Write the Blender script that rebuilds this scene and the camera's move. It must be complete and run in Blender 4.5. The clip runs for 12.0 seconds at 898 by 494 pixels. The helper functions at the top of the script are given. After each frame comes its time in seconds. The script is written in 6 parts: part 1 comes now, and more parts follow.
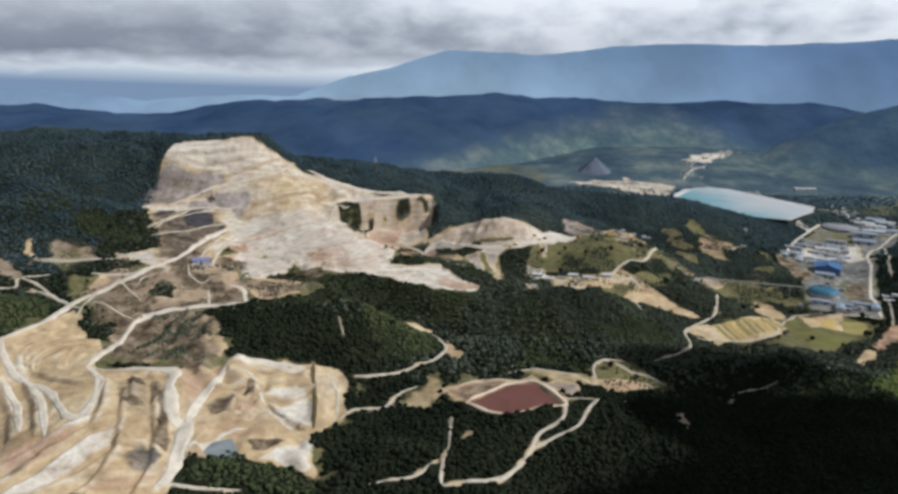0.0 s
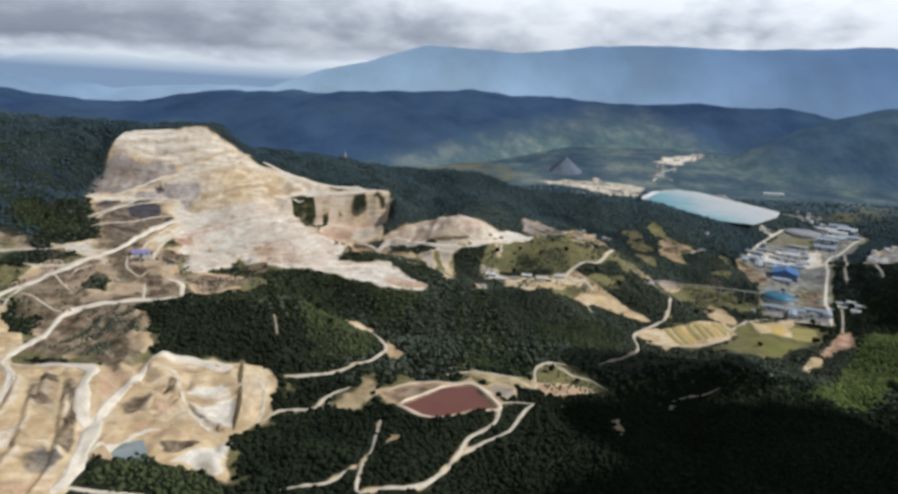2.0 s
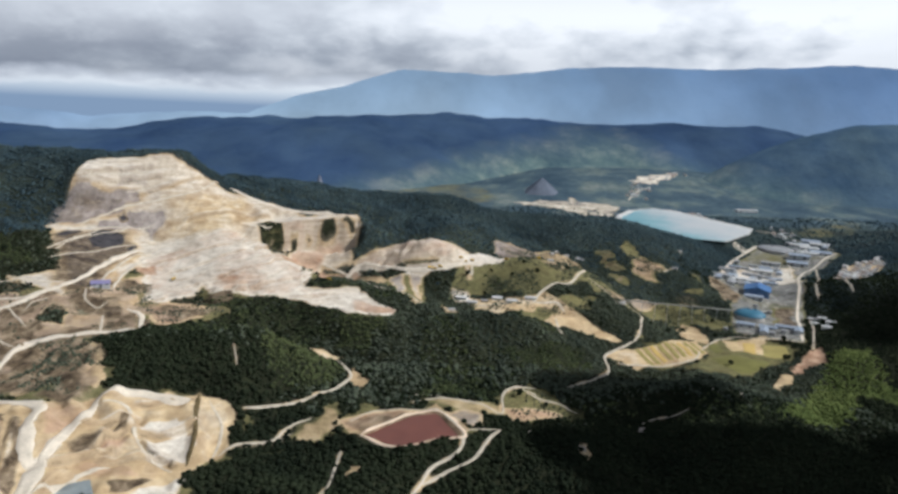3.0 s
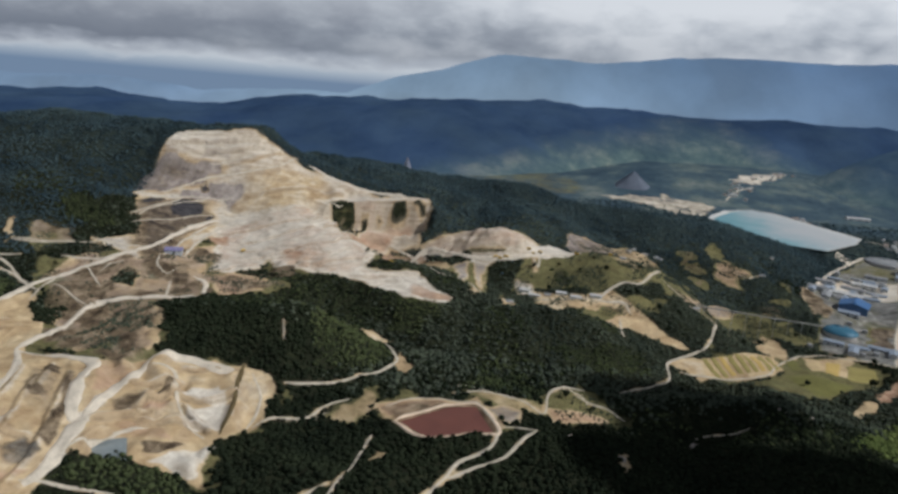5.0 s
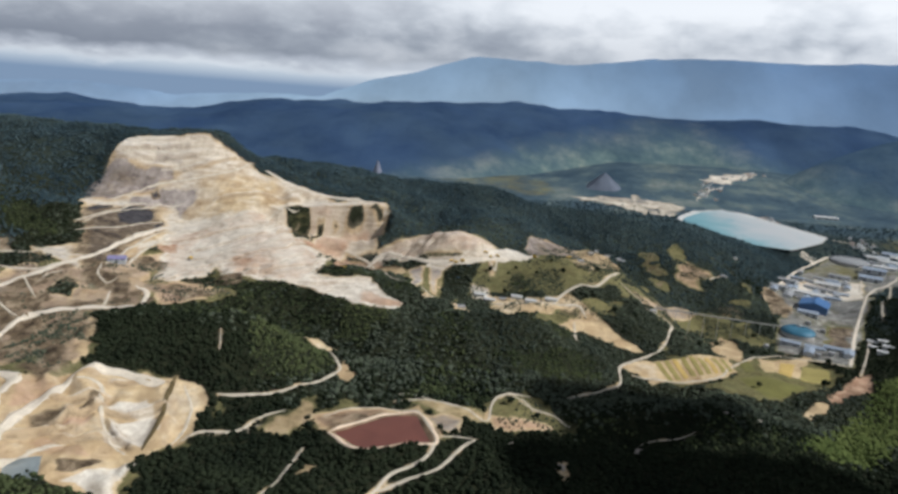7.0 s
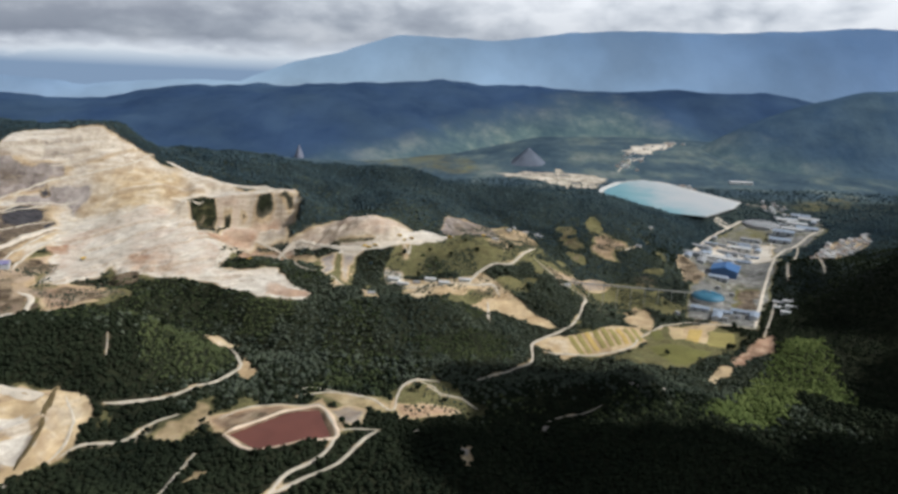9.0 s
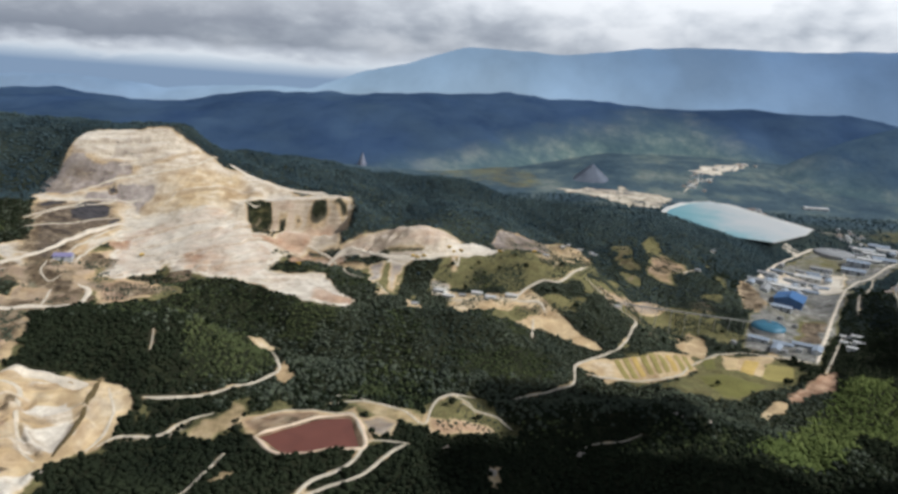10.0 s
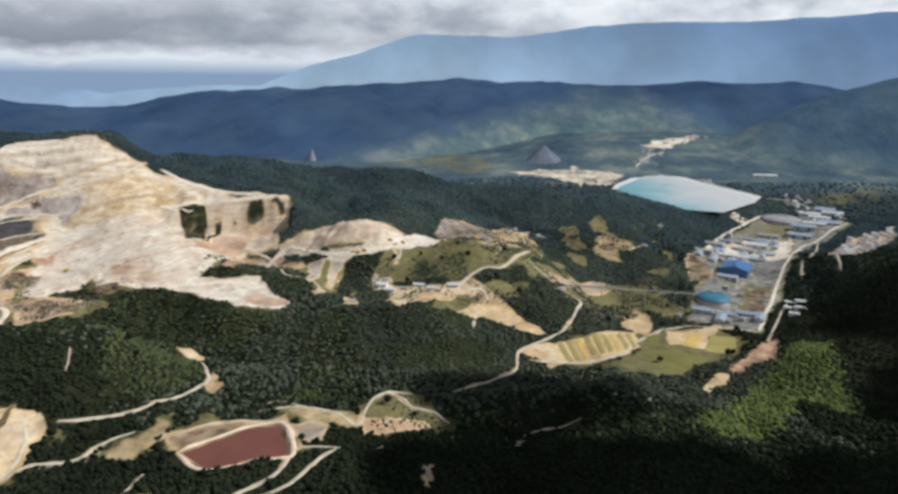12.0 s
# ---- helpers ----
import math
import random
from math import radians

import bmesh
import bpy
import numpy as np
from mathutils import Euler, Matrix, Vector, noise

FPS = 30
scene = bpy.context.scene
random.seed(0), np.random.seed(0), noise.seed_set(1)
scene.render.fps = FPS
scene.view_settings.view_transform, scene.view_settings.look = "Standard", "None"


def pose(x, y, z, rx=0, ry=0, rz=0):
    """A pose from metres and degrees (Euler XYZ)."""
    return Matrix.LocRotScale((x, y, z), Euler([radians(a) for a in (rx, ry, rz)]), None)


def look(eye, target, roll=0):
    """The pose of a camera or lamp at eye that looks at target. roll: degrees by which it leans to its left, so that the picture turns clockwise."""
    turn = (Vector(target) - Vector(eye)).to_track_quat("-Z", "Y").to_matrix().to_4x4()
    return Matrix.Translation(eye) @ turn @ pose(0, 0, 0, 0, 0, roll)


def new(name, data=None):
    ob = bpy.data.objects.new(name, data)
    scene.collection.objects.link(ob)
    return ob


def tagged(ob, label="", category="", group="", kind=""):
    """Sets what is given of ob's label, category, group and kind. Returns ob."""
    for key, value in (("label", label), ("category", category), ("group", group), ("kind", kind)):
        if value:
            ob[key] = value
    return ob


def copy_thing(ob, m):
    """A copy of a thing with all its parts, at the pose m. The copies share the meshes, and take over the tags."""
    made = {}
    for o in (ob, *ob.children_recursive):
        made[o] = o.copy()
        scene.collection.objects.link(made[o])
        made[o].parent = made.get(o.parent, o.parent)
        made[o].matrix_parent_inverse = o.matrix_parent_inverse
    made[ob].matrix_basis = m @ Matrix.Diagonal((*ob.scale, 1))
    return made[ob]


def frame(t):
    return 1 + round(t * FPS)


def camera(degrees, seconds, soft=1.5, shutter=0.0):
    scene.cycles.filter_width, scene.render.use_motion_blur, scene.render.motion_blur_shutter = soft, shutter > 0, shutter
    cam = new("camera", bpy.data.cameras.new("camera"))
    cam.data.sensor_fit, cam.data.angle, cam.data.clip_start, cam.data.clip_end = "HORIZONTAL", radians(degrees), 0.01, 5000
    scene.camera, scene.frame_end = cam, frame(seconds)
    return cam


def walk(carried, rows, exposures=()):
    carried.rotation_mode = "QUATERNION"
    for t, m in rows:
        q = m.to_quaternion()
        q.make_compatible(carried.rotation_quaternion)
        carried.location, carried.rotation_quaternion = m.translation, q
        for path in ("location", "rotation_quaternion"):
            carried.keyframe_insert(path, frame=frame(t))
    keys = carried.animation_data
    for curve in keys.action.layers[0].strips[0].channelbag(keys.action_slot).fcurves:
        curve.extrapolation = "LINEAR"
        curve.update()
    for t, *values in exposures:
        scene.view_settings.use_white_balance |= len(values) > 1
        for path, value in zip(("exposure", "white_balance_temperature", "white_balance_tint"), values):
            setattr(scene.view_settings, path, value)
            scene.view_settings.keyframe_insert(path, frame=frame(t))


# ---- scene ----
# ---- camera ----
cam = camera(66.4, 12.0, soft=3.1)
PATH = [
    (0, (0.0, 0.0, 360.0), (0.95, 97.59, 338.19), 1.86),
    (0.5, (14.7, 5.0, 360.1), (12.37, 103.30, 341.65), 4.13),
    (1, (29.3, 10.3, 360.2), (23.87, 107.91, 339.29), 4.67),
    (1.5, (43.9, 15.9, 360.5), (43.97, 113.60, 339.15), 4.42),
    (2, (58.4, 21.8, 360.9), (61.99, 119.21, 338.69), 3.48),
    (2.5, (72.8, 27.7, 361.5), (78.92, 125.66, 342.31), 2.62),
    (4.3, (125.0, 49.6, 364.2), (123.53, 147.78, 345.27), 3.51),
    (4.5, (130.9, 51.9, 364.5), (127.09, 150.03, 345.52), 3.92),
    (5, (145.7, 57.8, 365.5), (137.80, 155.03, 343.70), 4.82),
    (5.5, (160.5, 63.7, 366.4), (151.31, 160.63, 343.59), 4.81),
    (6, (175.2, 69.8, 367.4), (166.43, 166.64, 344.17), 4.54),
    (6.5, (189.7, 75.9, 368.3), (181.98, 172.87, 345.32), 4.32),
    (7, (203.9, 81.9, 369.2), (198.02, 179.48, 347.93), 4.35),
    (7.5, (218.0, 88.0, 370.0), (215.73, 185.39, 347.57), 3.70),
    (9.3, (267.9, 110.8, 374.0), (270.74, 207.93, 350.35), 2.42),
    (9.5, (273.5, 113.4, 374.2), (273.68, 210.94, 352.01), 3.31),
    (10, (287.7, 120.1, 374.9), (281.09, 217.30, 352.39), 3.99),
    (10.5, (302.0, 126.9, 375.4), (294.42, 223.60, 351.23), 3.53),
    (11, (316.1, 133.6, 375.8), (309.88, 230.63, 352.26), 3.05),
    (11.5, (330.0, 140.5, 376.1), (325.16, 237.49, 352.37), 1.69),
    (12, (343.9, 147.5, 376.5), (341.60, 244.58, 352.49), 0.67),
]
walk(cam, [(t, look(eye, target, roll)) for t, eye, target, roll in PATH], exposures=[(t, stops - 0.05, 5980 + 20 * t, 10) for t, stops in ((0, -0.13), (0.5, -0.38), (1, -0.30), (1.5, -0.03), (2, 0), (2.5, 0.1), (4.5, -0.37), (5, -0.45), (5.5, -0.16), (6.5, -0.06), (7, -0.05), (7.5, -0.22), (9.5, 0.04), (10.5, -0.02), (11.5, -0.01), (12, 0.12))])

# ---- sky and sun ----
SUN_UP, SUN_TURN = 43.0, 100.0  # degrees above the ground, degrees clockwise from +y


def node(tree, kind, **values):
    n = tree.nodes.new(kind)
    for key, value in values.items():
        n.inputs[key.replace("_", " ")].default_value = value
    return n


def maths(tree, op, a, b=None, clamp=False):
    n = tree.nodes.new("ShaderNodeMath")
    n.operation, n.use_clamp = op, clamp
    for k, v in enumerate((a, b)):
        if v is None:
            continue
        if isinstance(v, (int, float)):
            n.inputs[k].default_value = v
        else:
            tree.links.new(v, n.inputs[k])
    return n.outputs[0]


def ramp(tree, fac, stops, mode="LINEAR"):
    n = tree.nodes.new("ShaderNodeValToRGB")
    n.color_ramp.interpolation = mode
    for k, (at, c) in enumerate(stops):
        e = n.color_ramp.elements[k] if k < 2 else n.color_ramp.elements.new(at)
        e.position, e.color = at, (*c, 1) if len(c) == 3 else c
    tree.links.new(fac, n.inputs[0])
    return n.outputs[0]


def mixed(tree, fac, a, b, blend="MIX"):
    n = tree.nodes.new("ShaderNodeMix")
    n.data_type, n.blend_type = "RGBA", blend
    for k, v in ((0, fac), (6, a), (7, b)):
        if isinstance(v, (int, float)):
            n.inputs[k].default_value = v
        elif isinstance(v, tuple):
            n.inputs[k].default_value = (*v, 1)
        else:
            tree.links.new(v, n.inputs[k])
    return n.outputs[2]


def noise_of(tree, vector, scale, detail=4.0, rough_=0.55, distort=0.0, out=0):
    n = node(tree, "ShaderNodeTexNoise", Scale=scale, Detail=detail, Roughness=rough_, Distortion=distort)
    if vector is not None:
        tree.links.new(vector, n.inputs["Vector"])
    return n.outputs[out]


def make_world():
    world = bpy.data.worlds.new("sky")
    scene.world = world
    world.use_nodes = True
    t = world.node_tree
    t.nodes.clear()
    sky = t.nodes.new("ShaderNodeTexSky")
    sky.sky_type, sky.sun_disc = "NISHITA", False
    sky.sun_elevation, sky.sun_rotation = radians(SUN_UP), radians(SUN_TURN)
    sky.air_density, sky.dust_density, sky.altitude = 1.4, 2.0, 1200
    where = t.nodes.new("ShaderNodeTexCoord").outputs["Generated"]
    sep = t.nodes.new("ShaderNodeSeparateXYZ")
    t.links.new(where, sep.inputs[0])
    up = maths(t, "MAXIMUM", sep.outputs[2], 0.0)
    flat = t.nodes.new("ShaderNodeCombineXYZ")
    squeezed = maths(t, "POWER", maths(t, "ADD", up, 0.02), 0.75)
    t.links.new(maths(t, "MULTIPLY", sep.outputs[0], 5.2), flat.inputs[0])
    t.links.new(maths(t, "MULTIPLY", sep.outputs[1], 5.2), flat.inputs[1])
    t.links.new(maths(t, "MULTIPLY", squeezed, 9.0), flat.inputs[2])
    big = noise_of(t, flat.outputs[0], 0.9, 3.0, 0.5, 0.2)
    fine = noise_of(t, flat.outputs[0], 2.6, 8.0, 0.58, 0.15)
    body = maths(t, "ADD", maths(t, "MULTIPLY", big, 0.66), maths(t, "MULTIPLY", fine, 0.34))
    body = maths(t, "ADD", body, maths(t, "MULTIPLY", sep.outputs[0], 0.19))
    deck = ramp(t, body, [(0.36, (0.34, 0.37, 0.43)), (0.45, (0.52, 0.56, 0.61)), (0.52, (0.8, 0.83, 0.86)), (0.61, (1.08, 1.09, 1.09))])
    # the deck ends above the horizon, with a bright rim and a shaded base, and hazy sky shows under it
    rim = maths(t, "ADD", up, maths(t, "MULTIPLY", maths(t, "SUBTRACT", fine, 0.5), 0.05))
    rim = maths(t, "SUBTRACT", rim, maths(t, "MULTIPLY", sep.outputs[0], 0.022))
    cover = ramp(t, rim, [(0.024, (0, 0, 0)), (0.034, (1, 1, 1))])
    under = ramp(t, rim, [(0.028, (0.85, 0.88, 0.9)), (0.04, (0.5, 0.53, 0.58)), (0.05, (0.22, 0.245, 0.29)), (0.075, (0.3, 0.325, 0.37)), (0.125, (0.8, 0.82, 0.84))])
    side = ramp(t, maths(t, "ADD", maths(t, "MULTIPLY", sep.outputs[0], 0.5), 0.5), [(0.25, (0.72, 0.72, 0.72)), (0.7, (0.3, 0.3, 0.3))])
    deck = mixed(t, side, deck, under)
    # heavier, greyer cloud overhead
    deck = mixed(t, ramp(t, up, [(0.14, (0, 0, 0)), (0.45, (0.85, 0.85, 0.85))]), deck, (0.142, 0.157, 0.188))
    base = mixed(t, 1.0, sky.outputs[0], (0.08, 0.08, 0.08), "MULTIPLY")
    haze = mixed(t, ramp(t, up, [(0.0, (1, 1, 1)), (0.2, (0, 0, 0))]), base, ramp(t, up, [(0.0, (0.24, 0.33, 0.46)), (0.012, (0.5, 0.58, 0.67)), (0.03, (0.9, 0.94, 0.97))]))
    colour = mixed(t, cover, haze, deck)
    back = node(t, "ShaderNodeBackground", Strength=1.0)
    t.links.new(colour, back.inputs[0])
    out = t.nodes.new("ShaderNodeOutputWorld")
    t.links.new(back.outputs[0], out.inputs[0])


make_world()
sun = new("sun", bpy.data.lights.new("sun", "SUN"))
sun.data.energy, sun.data.angle, sun.data.color = 4.5, radians(0.6), (1.0, 0.95, 0.88)
_a, _e = radians(SUN_TURN), radians(SUN_UP)
sun.matrix_world = look((math.sin(_a) * math.cos(_e) * 900, math.cos(_a) * math.cos(_e) * 900, math.sin(_e) * 900), (0, 0, 0))


# ---- materials ----
def surface(name, roughness=0.9):
    m = bpy.data.materials.new(name)
    m.use_nodes = True
    t = m.node_tree
    b = t.nodes["Principled BSDF"]
    b.inputs["Roughness"].default_value = roughness
    b.inputs["Specular IOR Level"].default_value = 0.25
    where = t.nodes.new("ShaderNodeNewGeometry").outputs["Position"]
    return m, t, b, where


def bump(t, b, height, strength, distance):
    n = node(t, "ShaderNodeBump", Strength=strength, Distance=distance)
    t.links.new(height, n.inputs["Height"])
    t.links.new(n.outputs[0], b.inputs["Normal"])


def plain(name, colour, roughness=0.8, vary=0.25, size=0.3, metal=0.0):
    """A weathered surface of one colour, with stains at two scales."""
    m, t, b, where = surface(name, roughness)
    f = maths(t, "ADD", maths(t, "MULTIPLY", noise_of(t, where, size, 4), 0.6), maths(t, "MULTIPLY", noise_of(t, where, size * 7, 3), 0.4))
    dark, light = tuple(c * (1 - vary) for c in colour), tuple(min(c * (1 + vary), 1) for c in colour)
    t.links.new(ramp(t, f, [(0.3, dark), (0.7, light)]), b.inputs["Base Color"])
    b.inputs["Metallic"].default_value = metal
    bump(t, b, f, 0.3, 0.1)
    return m


def make_ground():
    m, t, b, where = surface("ground_cover", 0.95)
    b.inputs["Specular IOR Level"].default_value = 0.08
    a = t.nodes.new("ShaderNodeAttribute")
    a.attribute_name = "cover"
    c = t.nodes.new("ShaderNodeSeparateColor")
    t.links.new(a.outputs["Color"], c.inputs[0])
    a2 = t.nodes.new("ShaderNodeAttribute")
    a2.attribute_name = "soil"
    s = t.nodes.new("ShaderNodeSeparateColor")
    t.links.new(a2.outputs["Color"], s.inputs[0])
    n1, n2, n3 = noise_of(t, where, 0.012, 6, 0.6), noise_of(t, where, 0.06, 5, 0.6), noise_of(t, where, 0.35, 4, 0.6)
    squash = t.nodes.new("ShaderNodeMapping")
    squash.inputs["Scale"].default_value = (0.02, 0.02, 0.07)
    t.links.new(where, squash.inputs["Vector"])
    bands = noise_of(t, squash.outputs[0], 1.0, 6, 0.62, 0.9)
    runs = t.nodes.new("ShaderNodeMapping")
    runs.inputs["Scale"].default_value = (0.085, 0.012, 0.012)
    t.links.new(where, runs.inputs["Vector"])
    wash = ramp(t, noise_of(t, runs.outputs[0], 1.0, 6, 0.65), [(0.34, (0.55, 0.52, 0.5)), (0.52, (0.95, 0.94, 0.93)), (0.66, (1.12, 1.1, 1.07))])
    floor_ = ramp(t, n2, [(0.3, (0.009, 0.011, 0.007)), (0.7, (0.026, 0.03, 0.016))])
    # haze painted into the far floor: bluer, then paler with distance
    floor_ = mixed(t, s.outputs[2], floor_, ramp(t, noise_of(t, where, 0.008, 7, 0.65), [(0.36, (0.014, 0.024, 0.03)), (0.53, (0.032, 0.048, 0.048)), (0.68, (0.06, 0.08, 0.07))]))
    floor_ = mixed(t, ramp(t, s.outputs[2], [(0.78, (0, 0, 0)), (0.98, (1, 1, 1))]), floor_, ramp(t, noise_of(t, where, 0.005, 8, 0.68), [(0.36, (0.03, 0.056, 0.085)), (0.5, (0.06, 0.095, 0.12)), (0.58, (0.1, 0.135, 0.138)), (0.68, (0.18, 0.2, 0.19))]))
    grass = mixed(t, n1, ramp(t, n2, [(0.3, (0.05, 0.06, 0.028)), (0.7, (0.15, 0.145, 0.07))]), ramp(t, n3, [(0.3, (0.09, 0.088, 0.04)), (0.7, (0.27, 0.225, 0.105))]))
    tan = mixed(t, n2, ramp(t, bands, [(0.32, (0.27, 0.185, 0.104)), (0.47, (0.43, 0.318, 0.186)), (0.56, (0.54, 0.42, 0.258)), (0.68, (0.66, 0.55, 0.38))]), ramp(t, n1, [(0.32, (0.31, 0.215, 0.126)), (0.5, (0.475, 0.36, 0.215)), (0.65, (0.6, 0.49, 0.325))]))
    pale = mixed(t, n2, ramp(t, bands, [(0.3, (0.36, 0.3, 0.24)), (0.44, (0.52, 0.475, 0.41)), (0.56, (0.68, 0.645, 0.575)), (0.7, (0.76, 0.73, 0.66))]), ramp(t, n3, [(0.3, (0.44, 0.385, 0.32)), (0.7, (0.68, 0.64, 0.56))]))
    red = ramp(t, n2, [(0.3, (0.27, 0.15, 0.095)), (0.7, (0.48, 0.34, 0.24))])
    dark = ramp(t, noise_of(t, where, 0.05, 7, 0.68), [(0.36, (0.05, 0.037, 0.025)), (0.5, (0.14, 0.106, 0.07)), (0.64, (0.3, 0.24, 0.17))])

    mix2 = maths(t, "ADD", maths(t, "MULTIPLY", n1, 0.5), maths(t, "ADD", maths(t, "MULTIPLY", bands, 0.3), maths(t, "MULTIPLY", n2, 0.2)))

    def sharp(sock):
        """The edge of a cover, frayed by the ground's own grain."""
        f = maths(t, "ADD", sock, maths(t, "MULTIPLY", maths(t, "SUBTRACT", mix2, 0.5), 1.0))
        return ramp(t, f, [(0.38, (0, 0, 0)), (0.62, (1, 1, 1))])

    # dust lies on the level benches, cut faces show browner rock
    nz = t.nodes.new("ShaderNodeSeparateXYZ")
    t.links.new(t.nodes.new("ShaderNodeNewGeometry").outputs["Normal"], nz.inputs[0])
    face = ramp(t, nz.outputs[2], [(0.8, (1, 1, 1)), (0.955, (0, 0, 0))])
    rock = ramp(t, bands, [(0.32, (0.22, 0.165, 0.115)), (0.5, (0.37, 0.29, 0.2)), (0.68, (0.48, 0.4, 0.3))])
    slope = ramp(t, nz.outputs[2], [(0.86, (1, 1, 1)), (0.985, (0, 0, 0))])
    tan, pale = (mixed(t, maths(t, "MULTIPLY", slope, much), k, mixed(t, 1.0, k, wash, "MULTIPLY")) for k, much in ((tan, 0.6), (pale, 0.42)))
    col = mixed(t, sharp(c.outputs[2]), floor_, grass)
    col = mixed(t, sharp(c.outputs[0]), col, tan)
    col = mixed(t, sharp(c.outputs[1]), col, pale)
    col = mixed(t, maths(t, "MULTIPLY", maths(t, "MULTIPLY", face, 0.5), c.outputs[0]), col, rock)
    rosy = ramp(t, noise_of(t, where, 0.02, 7, 0.66), [(0.34, (0.11, 0.096, 0.094)), (0.5, (0.215, 0.19, 0.182)), (0.66, (0.37, 0.332, 0.31))])
    col = mixed(t, maths(t, "MULTIPLY", sharp(a.outputs["Alpha"]), 0.92), col, mixed(t, maths(t, "MULTIPLY", slope, 0.5), rosy, mixed(t, 1.0, rosy, wash, "MULTIPLY")))
    col = mixed(t, sharp(s.outputs[0]), col, red)
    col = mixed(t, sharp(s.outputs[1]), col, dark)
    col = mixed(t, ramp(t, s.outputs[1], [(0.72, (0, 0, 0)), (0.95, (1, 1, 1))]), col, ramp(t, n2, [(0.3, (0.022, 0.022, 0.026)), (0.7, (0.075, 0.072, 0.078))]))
    gravel = ramp(t, n2, [(0.3, (0.09, 0.095, 0.092)), (0.55, (0.2, 0.2, 0.19)), (0.7, (0.38, 0.37, 0.35))])
    col = mixed(t, sharp(a2.outputs["Alpha"]), col, gravel)
    drawn = t.nodes.new("ShaderNodeMapping")
    drawn.inputs["Scale"].default_value = (0.045, 0.045, 0.13)
    t.links.new(where, drawn.inputs["Vector"])
    stain = maths(t, "ADD", maths(t, "MULTIPLY", noise_of(t, drawn.outputs[0], 1.0, 6, 0.66, 0.6), 0.6), maths(t, "MULTIPLY", noise_of(t, where, 0.13, 5, 0.62), 0.4))
    col = mixed(t, 1.0, col, ramp(t, stain, [(0.34, (0.7, 0.67, 0.64)), (0.47, (0.97, 0.96, 0.95)), (0.55, (1.07, 1.07, 1.06)), (0.68, (1.2, 1.2, 1.2))]), "MULTIPLY")
    t.links.new(col, b.inputs["Base Color"])
    bump(t, b, maths(t, "ADD", n3, maths(t, "MULTIPLY", n2, 3.0)), 0.6, 1.2)
    return m


def make_leaf(name, dark, light):
    m, t, b, where = surface(name, 0.9)
    b.inputs["Specular IOR Level"].default_value = 0.0
    isl = t.nodes.new("ShaderNodeNewGeometry").outputs["Random Per Island"]
    n1 = noise_of(t, where, 0.007, 5, 0.62)
    n3 = noise_of(t, where, 0.55, 4, 0.7)
    f = maths(t, "ADD", maths(t, "MULTIPLY", isl, 0.14), maths(t, "ADD", maths(t, "MULTIPLY", n1, 0.72), maths(t, "MULTIPLY", n3, 0.14)))
    mid = tuple(0.55 * a + 0.45 * c for a, c in zip(dark, light))
    t.links.new(ramp(t, f, [(0.33, dark), (0.52, mid), (0.68, light)]), b.inputs["Base Color"])
    bump(t, b, n3, 0.5, 1.0)
    return m


def make_water(name, colour, light, size, roughness=0.25):
    m, t, b, where = surface(name, roughness)
    n = noise_of(t, where, size, 4, 0.55, 0.8)
    t.links.new(ramp(t, n, [(0.35, colour), (0.65, light)]), b.inputs["Base Color"])
    b.inputs["Specular IOR Level"].default_value = 0.5
    bump(t, b, noise_of(t, where, 0.3, 4), 0.06, 0.3)
    return m


def make_lake():
    """Clear turquoise at the near end, milky where the tailings run in."""
    m, t, b, where = surface("tailings_water", 0.35)
    sep = t.nodes.new("ShaderNodeSeparateXYZ")
    t.links.new(where, sep.inputs[0])
    along = maths(t, "DIVIDE", maths(t, "SUBTRACT", sep.outputs[0], 850), 350)
    f = maths(t, "ADD", along, maths(t, "MULTIPLY", maths(t, "SUBTRACT", noise_of(t, where, 0.007, 5, 0.6, 1.0), 0.5), 1.3))
    t.links.new(ramp(t, f, [(0.08, (0.13, 0.31, 0.36)), (0.38, (0.2, 0.37, 0.41)), (0.6, (0.38, 0.45, 0.47)), (0.9, (0.5, 0.515, 0.515))]), b.inputs["Base Color"])
    b.inputs["Specular IOR Level"].default_value = 0.4
    bump(t, b, noise_of(t, where, 0.3, 4), 0.06, 0.3)
    return m


